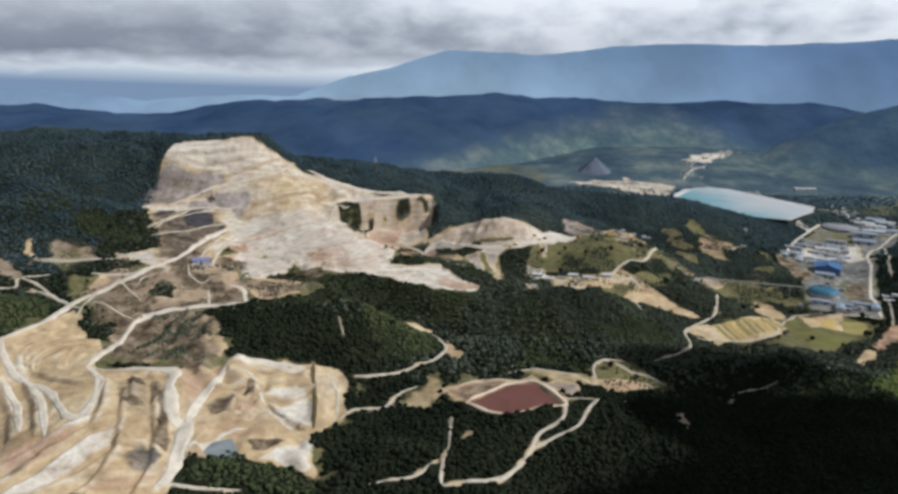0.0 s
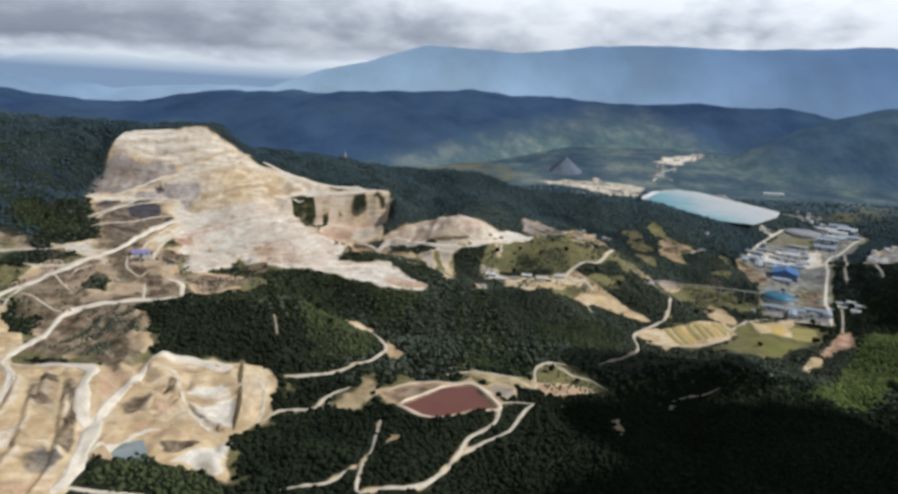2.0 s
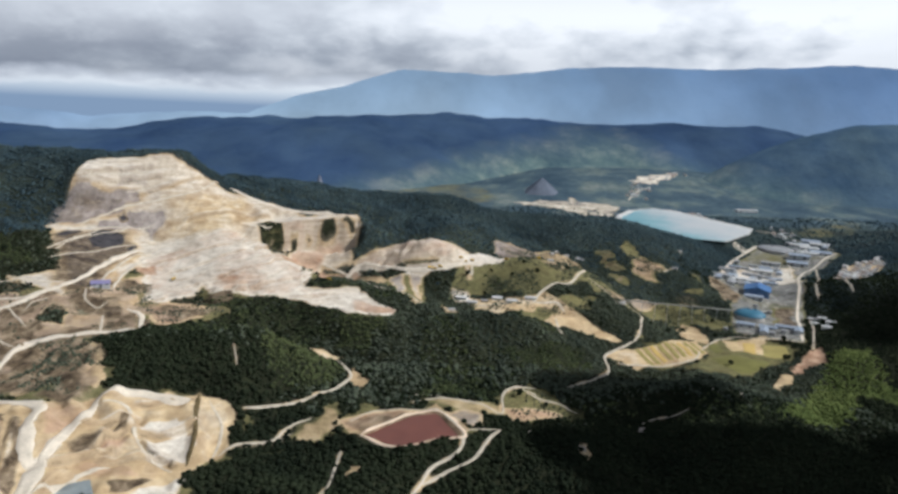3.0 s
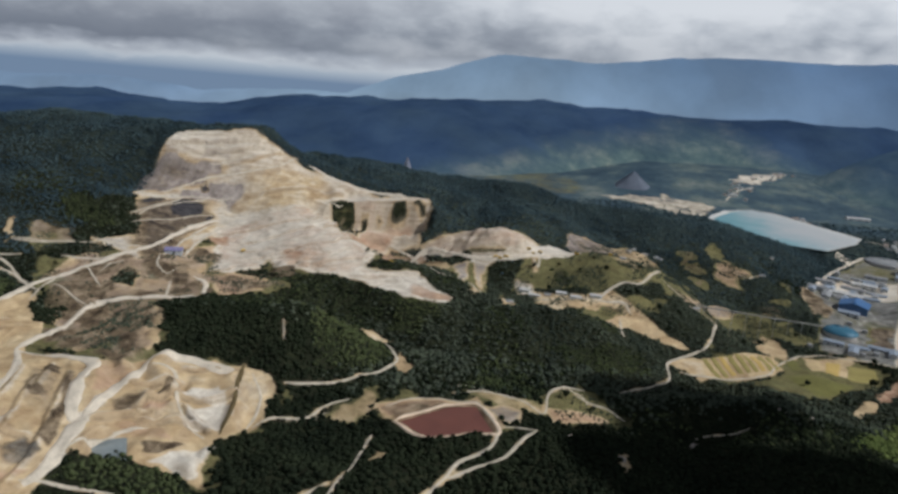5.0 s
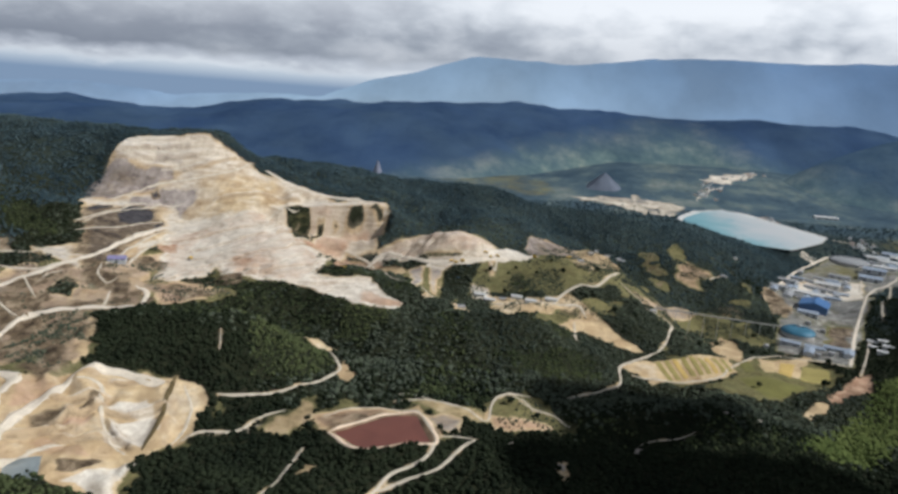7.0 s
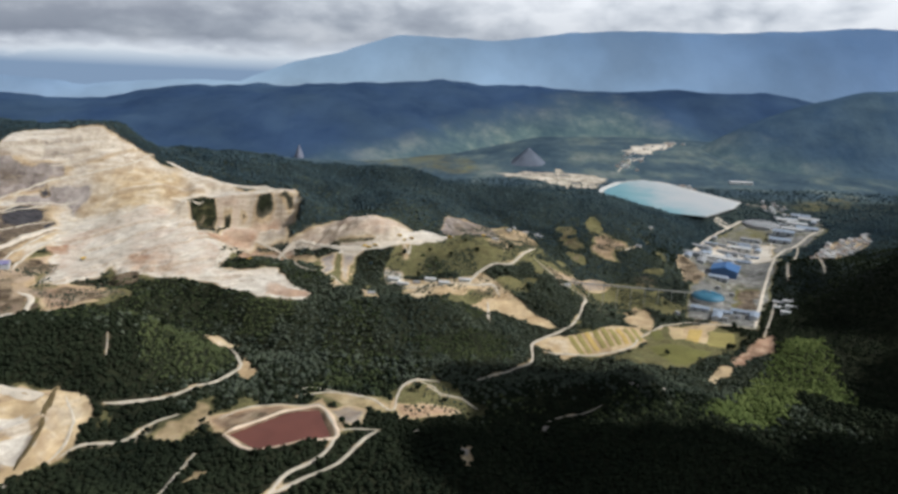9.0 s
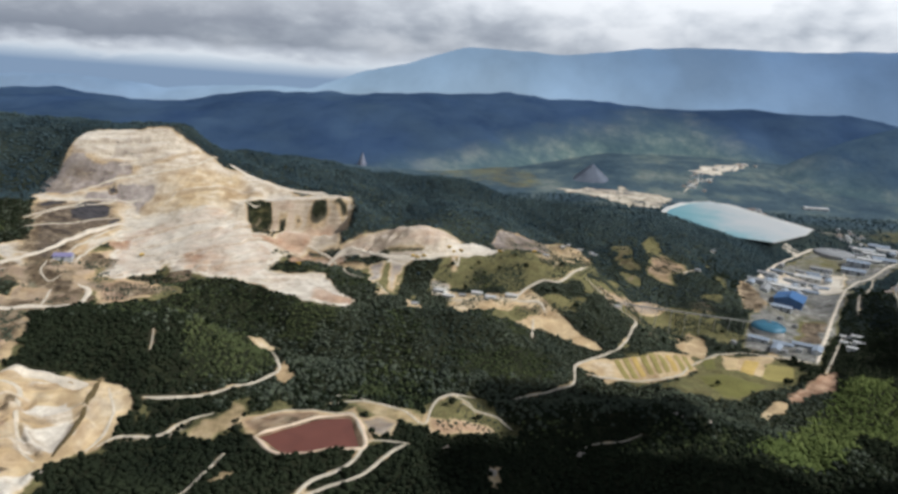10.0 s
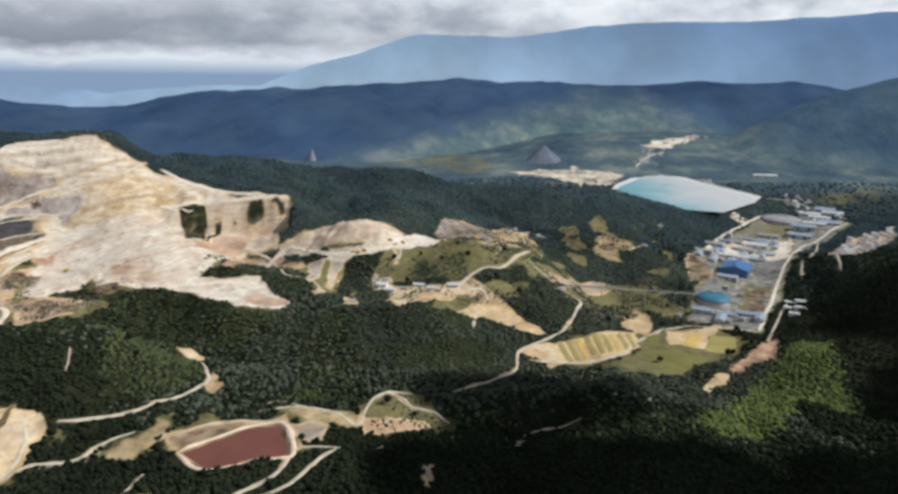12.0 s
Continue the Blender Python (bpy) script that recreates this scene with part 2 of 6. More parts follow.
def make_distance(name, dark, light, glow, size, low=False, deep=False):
    """Land so far off that a painted haze glow is most of its colour."""
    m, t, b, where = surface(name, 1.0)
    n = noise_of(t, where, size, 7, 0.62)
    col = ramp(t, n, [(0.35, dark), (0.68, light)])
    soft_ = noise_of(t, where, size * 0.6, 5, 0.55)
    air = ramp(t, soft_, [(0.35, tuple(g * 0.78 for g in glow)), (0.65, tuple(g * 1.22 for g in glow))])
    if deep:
        # the painted haze thins towards the east
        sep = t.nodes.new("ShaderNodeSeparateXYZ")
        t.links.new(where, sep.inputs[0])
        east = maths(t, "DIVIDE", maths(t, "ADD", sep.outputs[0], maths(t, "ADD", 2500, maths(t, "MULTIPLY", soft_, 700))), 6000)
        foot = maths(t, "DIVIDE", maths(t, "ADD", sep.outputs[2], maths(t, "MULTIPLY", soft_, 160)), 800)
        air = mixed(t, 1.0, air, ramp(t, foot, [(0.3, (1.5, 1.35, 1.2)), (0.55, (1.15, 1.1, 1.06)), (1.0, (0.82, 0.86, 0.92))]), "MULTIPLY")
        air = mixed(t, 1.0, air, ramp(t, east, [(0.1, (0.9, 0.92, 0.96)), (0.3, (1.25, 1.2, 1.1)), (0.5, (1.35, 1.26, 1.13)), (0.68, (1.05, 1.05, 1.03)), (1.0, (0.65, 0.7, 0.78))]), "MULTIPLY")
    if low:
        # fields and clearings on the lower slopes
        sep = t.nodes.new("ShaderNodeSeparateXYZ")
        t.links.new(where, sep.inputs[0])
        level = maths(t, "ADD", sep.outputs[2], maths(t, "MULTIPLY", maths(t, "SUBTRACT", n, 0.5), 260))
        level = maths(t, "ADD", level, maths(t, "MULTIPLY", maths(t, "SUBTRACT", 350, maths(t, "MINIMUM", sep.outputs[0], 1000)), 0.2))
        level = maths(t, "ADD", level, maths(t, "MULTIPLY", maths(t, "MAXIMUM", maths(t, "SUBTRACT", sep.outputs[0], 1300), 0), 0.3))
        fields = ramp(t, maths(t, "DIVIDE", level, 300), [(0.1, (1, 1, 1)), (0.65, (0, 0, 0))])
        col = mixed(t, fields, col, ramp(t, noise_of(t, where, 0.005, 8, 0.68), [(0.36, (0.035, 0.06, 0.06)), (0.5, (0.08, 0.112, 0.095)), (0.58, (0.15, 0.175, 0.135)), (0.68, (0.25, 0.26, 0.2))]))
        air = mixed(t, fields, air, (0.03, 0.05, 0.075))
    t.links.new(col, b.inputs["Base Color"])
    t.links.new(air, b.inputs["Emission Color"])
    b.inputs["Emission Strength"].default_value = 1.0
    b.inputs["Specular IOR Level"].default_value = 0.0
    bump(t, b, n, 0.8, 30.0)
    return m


GROUND = make_ground()
VAPOUR = plain("cloud_vapour", (0.82, 0.83, 0.85), 1.0, 0.08, 0.004)
# the dark leaf tone has cloud shade put in, the grey-green one hazy light
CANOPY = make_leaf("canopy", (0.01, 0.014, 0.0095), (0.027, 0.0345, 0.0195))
# sunlit patch of wood: its sunlight is put into paler, yellower leaves
CANOPY_SUNLIT = make_leaf("light_canopy", (0.06, 0.084, 0.028), (0.15, 0.18, 0.062))
# haze over the farther woods put into bluer, paler leaves
CANOPY_HAZED = make_leaf("hazed_canopy", (0.027, 0.048, 0.064), (0.08, 0.113, 0.116))
CANOPY_MID = make_leaf("mid_canopy", (0.034, 0.047, 0.024), (0.085, 0.1, 0.044))
CANOPY_GREY = make_leaf("grey_green_canopy", (0.034, 0.045, 0.036), (0.1, 0.116, 0.08))
TRACK_EARTH = plain("track_earth", (0.47, 0.42, 0.34), 0.95, 0.35, 0.08)
ROAD_DUST = plain("pale_dust", (0.57, 0.51, 0.42), 0.95, 0.3, 0.06)
DITCH_EARTH = plain("ditch_earth", (0.1, 0.075, 0.035), 0.95, 0.3, 0.1)
RIM_EARTH = plain("orange_earth", (0.66, 0.53, 0.4), 0.95, 0.16, 0.08)
RED_WATER = make_water("red_water", (0.115, 0.036, 0.024), (0.15, 0.05, 0.034), 0.02, 0.45)
TAILINGS = make_lake()
BEACH = plain("tailings_silt", (0.55, 0.55, 0.53), 0.8, 0.2, 0.01)
POOL_WATER = make_water("green_water", (0.16, 0.19, 0.2), (0.24, 0.28, 0.29), 0.03)
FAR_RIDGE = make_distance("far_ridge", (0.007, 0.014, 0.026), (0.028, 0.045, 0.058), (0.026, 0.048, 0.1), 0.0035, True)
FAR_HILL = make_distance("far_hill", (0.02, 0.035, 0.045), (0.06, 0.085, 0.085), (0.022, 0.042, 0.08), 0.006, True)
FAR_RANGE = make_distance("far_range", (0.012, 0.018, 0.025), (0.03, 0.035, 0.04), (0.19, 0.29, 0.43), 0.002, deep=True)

# ---- landform
def hashed(ix, iy, seed):
    n = (ix.astype(np.int64) * 374761393 + iy.astype(np.int64) * 668265263 + seed * 974711) & 0x7FFFFFFF
    n = ((n ^ (n >> 13)) * 1274126177) & 0x7FFFFFFF
    return ((n ^ (n >> 16)) & 0xFFFF) / 65535.0


def grain(x, y, size, seed=1):
    """Smooth noise from -1 to 1 with features of that size."""
    x, y = np.asarray(x, float) / size, np.asarray(y, float) / size
    ix, iy = np.floor(x), np.floor(y)
    u, v = x - ix, y - iy
    u, v = u * u * (3 - 2 * u), v * v * (3 - 2 * v)
    a, b = hashed(ix, iy, seed), hashed(ix + 1, iy, seed)
    c, d = hashed(ix, iy + 1, seed), hashed(ix + 1, iy + 1, seed)
    return 2 * ((a * (1 - u) + b * u) * (1 - v) + (c * (1 - u) + d * u) * v) - 1


def rough(x, y, size, octaves=4, seed=1):
    return sum(grain(x, y, size / 2**k, seed + k) * 0.5**k for k in range(octaves))


def step(a, b, x):
    t = np.clip((x - a) / (b - a), 0, 1)
    return t * t * (3 - 2 * t)


def inside(x, y, ring, edge):
    """1 inside a closed outline, 0 outside, over a soft edge of that many metres."""
    x, y = np.asarray(x, float), np.asarray(y, float)
    odd, near = np.zeros(x.shape, bool), np.full(x.shape, 1e9)
    for (ax, ay), (bx, by) in zip(ring, ring[1:] + ring[:1]):
        dx, dy = bx - ax, by - ay
        t = np.clip(((x - ax) * dx + (y - ay) * dy) / max(dx * dx + dy * dy, 1e-6), 0, 1)
        near = np.minimum(near, np.hypot(x - ax - t * dx, y - ay - t * dy))
        if dy:
            odd ^= ((ay > y) != (by > y)) & (x < ax + (y - ay) * dx / dy)
    return step(-edge, edge, np.where(odd, near, -near))


def gauss(x, y, hills):
    z = np.zeros(np.shape(x))
    for hx, hy, r, h in hills:
        z = z + h * np.exp(-((x - hx) ** 2 + (y - hy) ** 2) / r**2)
    return z


LAKE = [(814, 2405), (882, 2612), (1005, 2832), (1129, 2962), (1197, 2805), (1254, 2596), (1313, 2395), (1241, 2273), (1081, 2101), (991, 2137), (906, 2263)]
# The level top of the mine.
PLATEAU = [(-622, 1556), (-535, 1576), (-445, 1612), (-425, 1665), (-600, 1650)]
# The lip of the cut spur and the foot of its face: x, lip y, lip z, foot z.
SPUR = [(-300, 1488, 118, 100), (-242, 1497, 112, 84), (-190, 1522, 115, 62), (-110, 1546, 122, 52), (-32, 1568, 129, 46), (0, 1572, 122, 60)]


def landform(x, y, hills):
    z = gauss(x, y, hills)
    back = step(1960, 2200, y) * (1 - step(480, 800, x))
    z = z * (1 - back) + 12 * back
    far = step(2350, 2700, y)
    z = z * (1 - far) + (4 + 0.035 * (y - 2600) + 10 * grain(x, y, 300, 30) + 0.14 * np.clip(y - 2900, 0, 480) * step(300, 900, x)) * far
    lip_y, lip_z, foot = (np.interp(x, [s[0] for s in SPUR], [s[k] for s in SPUR]) for k in (1, 2, 3))
    gully = 0.7 * grain(x, x * 0, 24, 77) + 0.3 * grain(x, x * 0, 11, 78)
    d = y - lip_y - gully * 9
    cut = foot + (lip_z - foot) * step(-30 - 6 * gully, 0, d) ** 0.8
    m = step(-300, -250, x) * (1 - step(-30, -8, x)) * step(-70, -42, d) * (1 - step(35, 75, d))
    z = z * (1 - m) + cut * m
    top = inside(x, y, PLATEAU, 22)
    z = z * (1 - top) + (236 + 0.06 * (x + 610)) * top
    pond = inside(x, y, LAKE, 45)
    return z * (1 - pond) + 8.9 * pond


# Hills and hollows: x, y, radius, height.
VALLEY_SWELLS = [
    (-1700, 200, 430, -3.9), (-1220, 200, 430, -6.2), (-740, 200, 430, 52.7), (-260, 200, 430, -43.5), (220, 200, 430, -53.6),
    (700, 200, 430, -20.9), (1180, 200, 430, -44.7), (1660, 200, 430, -7.8), (-1700, 680, 430, 26.3), (-1220, 680, 430, 8.4),
    (-740, 680, 430, 6.4), (-260, 680, 430, -12.8), (220, 680, 430, -13.3), (700, 680, 430, -22.7), (1180, 680, 430, -44.7),
    (1660, 680, 430, 38.7), (2140, 680, 430, 26.1), (2620, 680, 430, 3.1), (-1700, 1160, 430, 38.7), (-1220, 1160, 430, 38.2),
] + [
    (-740, 1160, 430, -10.5), (-260, 1160, 430, 9.2), (220, 1160, 430, 6.8), (700, 1160, 430, -56), (1180, 1160, 430, 100.3),
    (1660, 1160, 430, 102.7), (2140, 1160, 430, 56.4), (2620, 1160, 430, 38.9),
]
FAR_SWELLS = [
    (-1700, 1640, 430, 111.3), (-1220, 1640, 430, 115.2), (-740, 1640, 430, 191), (-260, 1640, 430, 57.8), (220, 1640, 430, 34),
    (700, 1640, 430, -12), (1180, 1640, 430, -31), (1660, 1640, 430, 16.7), (2140, 1640, 430, 81.1), (2620, 1640, 430, 54.5),
    (-1700, 2120, 430, 88.9), (-1220, 2120, 430, -4.2), (-740, 2120, 430, -36.3), (-260, 2120, 430, 78.2), (220, 2120, 430, 28.4),
    (700, 2120, 430, 69), (1180, 2120, 430, -44.9), (1660, 2120, 430, 20.6), (2140, 2120, 430, 43.7), (2620, 2120, 430, -41.1),
] + [
    (-1700, 2600, 430, 15.5), (-1220, 2600, 430, 48.9), (-740, 2600, 430, 35.8), (-260, 2600, 430, 12.5), (220, 2600, 430, -18.2),
    (700, 2600, 430, -16.2), (1180, 2600, 430, 22.2), (1660, 2600, 430, -54.3), (2620, 2600, 430, -7.5), (-1700, 3080, 430, 3.9),
    (-1220, 3080, 430, 11.2), (-740, 3080, 430, 7.8), (220, 3080, 430, 1.9), (700, 3080, 430, 8.9), (1180, 3080, 430, 15.6),
    (1660, 3080, 430, 16.8), (2140, 3080, 430, 33.1), (2620, 3080, 430, 20.8),
]
NEAR_SPURS = [
    (-720, 620, 150, 19.6), (-540, 620, 150, -41), (-360, 620, 150, 45.2), (0, 620, 150, 44.9), (180, 620, 150, -36.6),
    (360, 620, 150, -5.5), (540, 620, 150, 18.7), (720, 620, 150, -8.3), (900, 620, 150, -2.2), (1080, 620, 150, -1.9),
    (-630, 785, 150, 20.3), (-450, 785, 150, 9.5), (-270, 785, 150, 15), (-90, 785, 150, -22.3), (90, 785, 150, 11.5),
    (270, 785, 150, 28.4), (450, 785, 150, -26.1), (630, 785, 150, -4.4), (810, 785, 150, 7.5),
]
WOOD_SPURS = [
    (-720, 950, 150, 29.8), (-540, 950, 150, -6.8), (-180, 950, 150, 45.1), (0, 950, 150, -8.5), (180, 950, 150, -18.3),
    (360, 950, 150, -18.7), (540, 950, 150, 46), (720, 950, 150, -22), (900, 950, 150, -11.4), (1080, 950, 150, -24.2),
]
PIT_SPURS = [
    (-630, 1115, 150, -5.9), (-450, 1115, 150, 17.3), (-270, 1115, 150, -1.8), (-90, 1115, 150, -26.5), (90, 1115, 150, 15.7),
    (270, 1115, 150, 43.3), (450, 1115, 150, -27), (630, 1115, 150, 12.8), (810, 1115, 150, 3.6), (990, 1115, 150, -34.4),
    (-720, 1280, 150, 17.9), (-540, 1280, 150, 17.5), (-360, 1280, 150, -34.9), (-180, 1280, 150, 28.7), (0, 1280, 150, 12.3),
    (180, 1280, 150, -18.6), (540, 1280, 150, 11.8), (720, 1280, 150, -4.7), (900, 1280, 150, -22.2), (1080, 1280, 150, 9.8),
]
MINE_SPURS = [
    (-630, 1445, 150, -35.3), (-450, 1445, 150, -28.7), (-270, 1445, 150, 12.9), (-90, 1445, 150, -42.1), (90, 1445, 150, -37.6),
    (270, 1445, 150, 6.3), (450, 1445, 150, 66.8), (630, 1445, 150, -61.9), (810, 1445, 150, 21.9), (990, 1445, 150, -60.1),
]
RIDGE_SPURS = [
    (-720, 1610, 150, 4.1), (-540, 1610, 150, 45.9), (-360, 1610, 150, -11.3), (-180, 1610, 150, 10.8), (0, 1610, 150, -17.5),
    (180, 1610, 150, 36.4), (360, 1610, 150, -16.5), (540, 1610, 150, -6.9), (720, 1610, 150, 16.1), (900, 1610, 150, -16.1),
    (1080, 1610, 150, 20), (-630, 1775, 150, -4.9), (-450, 1775, 150, 2.3), (-270, 1775, 150, 11.1), (-90, 1775, 150, 13.6),
    (90, 1775, 150, -10.1), (270, 1775, 150, 1.8), (450, 1775, 150, -26.1), (630, 1775, 150, 7.4), (990, 1775, 150, -33.3),
] + [
    (-720, 1940, 150, -2), (-540, 1940, 150, 2.7), (-360, 1940, 150, 4.4), (-180, 1940, 150, 17.4), (0, 1940, 150, 14.3),
    (180, 1940, 150, 44.7), (360, 1940, 150, 8.4), (540, 1940, 150, 21.7), (720, 1940, 150, 12), (900, 1940, 150, 11.4),
    (1080, 1940, 150, -15.8),
]
MINE_KNOLLS = [
    (-60, 1560, 75, 96.9), (-140, 1500, 75, -34.4), (-60, 1450, 75, -34.3), (40, 1480, 75, 21.6), (-240, 1440, 75, -2.8),
    (130, 1460, 75, 57.9), (-590, 1500, 75, 29.5), (-640, 1400, 75, -20.4), (-440, 1640, 75, 42.5), (-30, 1620, 75, -20),
    (-600, 1590, 75, -11.2), (-520, 1600, 75, 10), (-520, 1500, 75, 3.2), (-400, 1520, 75, 13.6), (-440, 1420, 75, -19.6),
    (-150, 1580, 75, 1.9),
]
WOOD_KNOLLS = [(-110, 965, 85, 19), (-60, 1110, 55, -12), (-265, 930, 65, 10), (220, 700, 90, 14), (480, 800, 110, 16), (60, 690, 50, 9)]
HILLS = VALLEY_SWELLS + FAR_SWELLS + NEAR_SPURS + WOOD_SPURS + PIT_SPURS + MINE_SPURS + RIDGE_SPURS + MINE_KNOLLS
# Outlines of the clearings, by kind of cover.
MINE_WHITE = [(-608, 1545), (-561, 1551), (-545, 1505), (-567, 1485), (-595, 1496)]
MINE_WHITE_B = [(-336, 1326), (-268, 1357), (-208, 1424), (-134, 1350), (-134, 1249), (-210, 1227), (-283, 1252)]
POND_BANK = [(31, 826), (56, 848), (89, 877), (126, 896), (147, 857), (166, 817), (160, 802), (122, 790), (83, 771), (44, 800)]
BANK_TERRACE = [(6, 841), (24, 864), (47, 880), (105, 887), (80, 859), (47, 835), (27, 817)]
BANK_BROWN = [(39, 842), (63, 871), (82, 866), (53, 837)]
POND_SAND = [(-37, 802), (-39, 827), (-23, 836), (-19, 861), (-16, 880), (-4, 871), (11, 850), (5, 827), (-4, 812), (-6, 797)]
GREY_BANK = [(133, 879), (158, 887), (189, 875), (186, 844), (175, 828), (161, 834)]
TONGUE = [(-335, 1124), (-306, 1152), (-278, 1156), (-233, 1138), (-207, 1126), (-249, 1077), (-285, 1043), (-318, 1083)]
LOW_DARK_A = [(-299, 1160), (-266, 1179), (-212, 1196), (-204, 1173), (-256, 1151)]
LOW_DARK_B = [(-390, 1083), (-362, 1103), (-351, 1075), (-377, 1065)]
LOW_DARK_C = [(-326, 1066), (-306, 1075), (-294, 1041), (-311, 1036)]
LOW_DARK_D = [(-543, 1045), (-505, 1088), (-472, 1106), (-466, 1053), (-500, 1019)]
LOW_GREEN_A = [(-528, 967), (-508, 984), (-463, 925), (-478, 904)]
LOW_GREEN_B = [(-458, 1052), (-462, 1086), (-430, 1079), (-413, 1031), (-435, 1022)]
LOW_GREEN_C = [(-615, 1112), (-575, 1139), (-510, 1137), (-496, 1122), (-550, 1100), (-590, 1082)]
CLIFF_WALL = [(-247, 1530), (-32, 1585), (-26, 1544), (-99, 1482), (-110, 1322), (-162, 1436), (-202, 1489)]
YARD_DARK = [(926, 1514), (972, 1518), (897, 1365), (852, 1354)]
YARD_GREY = [(1024, 1718), (1064, 1620), (997, 1524), (938, 1526)]
YARD_SAND = [(1102, 1908), (1185, 1877), (1106, 1729), (1059, 1786)]
YARD_LOW = [(758, 1351), (879, 1335), (852, 1275), (747, 1297)]
DUMP_WHITE_A = [(-204, 765), (-199, 780), (-169, 801), (-156, 791), (-157, 777), (-189, 765)]
DUMP_WHITE_B = [(-188, 746), (-165, 781), (-153, 778), (-141, 717), (-162, 721), (-178, 723)]
DUMP_TAIL = [(-183, 644), (-166, 668), (-137, 693), (-125, 633), (-140, 636), (-166, 649)]
DUMP_BROWN = [(-267, 716), (-256, 741), (-233, 736), (-230, 704), (-249, 682)]
DUMP_TAN = [(-259, 658), (-229, 696), (-186, 701), (-166, 696), (-197, 670), (-234, 672)]
DUMP_DARK = [(-200, 664), (-166, 694), (-159, 691), (-171, 665), (-191, 647)]
BAND_A = [(-360, 655), (-350, 643), (-363, 611), (-379, 590), (-396, 564), (-405, 579), (-390, 599), (-375, 622)]
BAND_B = [(-328, 649), (-345, 619), (-354, 594), (-361, 568), (-387, 534), (-358, 535), (-338, 562), (-325, 579), (-319, 597), (-320, 625)]
QUARRY_SEAM = [(-359, 625), (-363, 605), (-370, 574), (-382, 558), (-389, 555), (-395, 564), (-384, 580), (-371, 605)]
QUARRY_LOW = [(-466, 676), (-429, 645), (-391, 621), (-397, 602), (-412, 591)]
QUARRY_OCHRE = [(-333, 545), (-309, 568), (-271, 580), (-258, 588), (-266, 569), (-289, 557)]
QUARRY_NOTCH = [(-344, 694), (-330, 700), (-319, 693), (-318, 681), (-332, 680)]
QUARRY_SHADE = [(-364, 758), (-347, 763), (-335, 738), (-351, 736)]
QUARRY_GREY = [(-306, 594), (-293, 615), (-267, 604), (-265, 586), (-283, 579), (-298, 583)]
MINE_TOP = [(-604, 1545), (-442, 1606), (-393, 1592), (-476, 1517), (-538, 1495), (-588, 1483)]
DARK_ROCK = [(-519, 1334), (-524, 1381), (-498, 1415), (-469, 1413), (-462, 1390), (-473, 1336), (-496, 1305)]
DARK_ROCK_B = [(-508, 1449), (-498, 1462), (-488, 1448), (-497, 1439)]
DARK_ROCK_C = [(-461, 1353), (-451, 1393), (-437, 1378), (-439, 1345)]
DARK_ROCK_D = [(-567, 1305), (-558, 1344), (-541, 1377), (-537, 1358), (-544, 1316)]
OCHRE_SPOT = [(-413, 1280), (-389, 1329), (-363, 1276), (-383, 1251)]
OCHRE_SPOT_B = [(-260, 1252), (-217, 1251), (-192, 1231), (-238, 1220)]
SOIL_B = [(424, 1696), (478, 1744), (505, 1674), (500, 1617), (397, 1404)]
SOIL_C = [(287, 1609), (334, 1710), (414, 1730), (392, 1467), (336, 1487), (291, 1545)]
TRACK_CLEAR = [(20, 701), (23, 738), (47, 738), (44, 717), (31, 698)]
SOIL_STRIP = [(-115, 745), (-103, 772), (-76, 790), (-53, 825), (-29, 849), (-23, 819), (-51, 777), (-85, 759)]
BEND_CLEAR = [(2, 967), (12, 996), (35, 953), (21, 937)]
BANK_UPPER = [(109, 918), (152, 924), (219, 912), (223, 887), (187, 875), (129, 889)]
FORK_CLEAR = [(80, 669), (102, 706), (105, 722), (113, 719), (104, 695), (93, 676)]
GLADE_A = [(128, 976), (152, 972), (186, 945), (158, 930), (131, 948)]
GLADE_B = [(245, 1000), (261, 1041), (297, 1085), (315, 1103), (296, 1059), (261, 1005)]
LIGHT_B = [(-36, 1164), (30, 1190), (58, 1113), (20, 1042), (-17, 1055)]
LIGHT_D = [(223, 1055), (303, 1092), (380, 1136), (387, 1073), (306, 1022)]
FIELD_SOIL = [(439, 1142), (479, 1177), (498, 1164), (501, 1118), (478, 1107), (468, 1130)]
ROUND_SOIL = [(221, 905), (262, 920), (298, 921), (303, 904), (267, 884), (226, 872)]
PALE_SCAR = [(300, 806), (308, 808), (315, 789), (309, 770), (303, 777)]
SPOIL_D = [(-78, 1473), (-57, 1473), (-60, 1464), (-81, 1462)]
SPOIL_E = [(210, 1430), (227, 1438), (223, 1401), (211, 1397)]
SPOIL_F = [(-16, 1201), (7, 1231), (25, 1183), (11, 1158)]
MIDLAND = [(140, 1389), (312, 1493), (496, 1723), (623, 1828), (783, 1826), (830, 1703), (736, 1435), (518, 1212), (464, 1316), (364, 1250), (201, 1222)]
PIT_HILL = [(-677, 1163), (-607, 1167), (-554, 1150), (-568, 1096), (-568, 1018)]
QUARRY_WOOD = [(-523, 950), (-517, 980), (-468, 930), (-443, 885), (-469, 891), (-502, 917)]
QUARRY_DARK = [(-333, 750), (-322, 749), (-281, 663), (-268, 633), (-267, 608), (-287, 619), (-293, 652)]
PIT_SCREE = [(-449, 971), (-350, 979), (-301, 864), (-292, 799), (-401, 878), (-424, 854)]
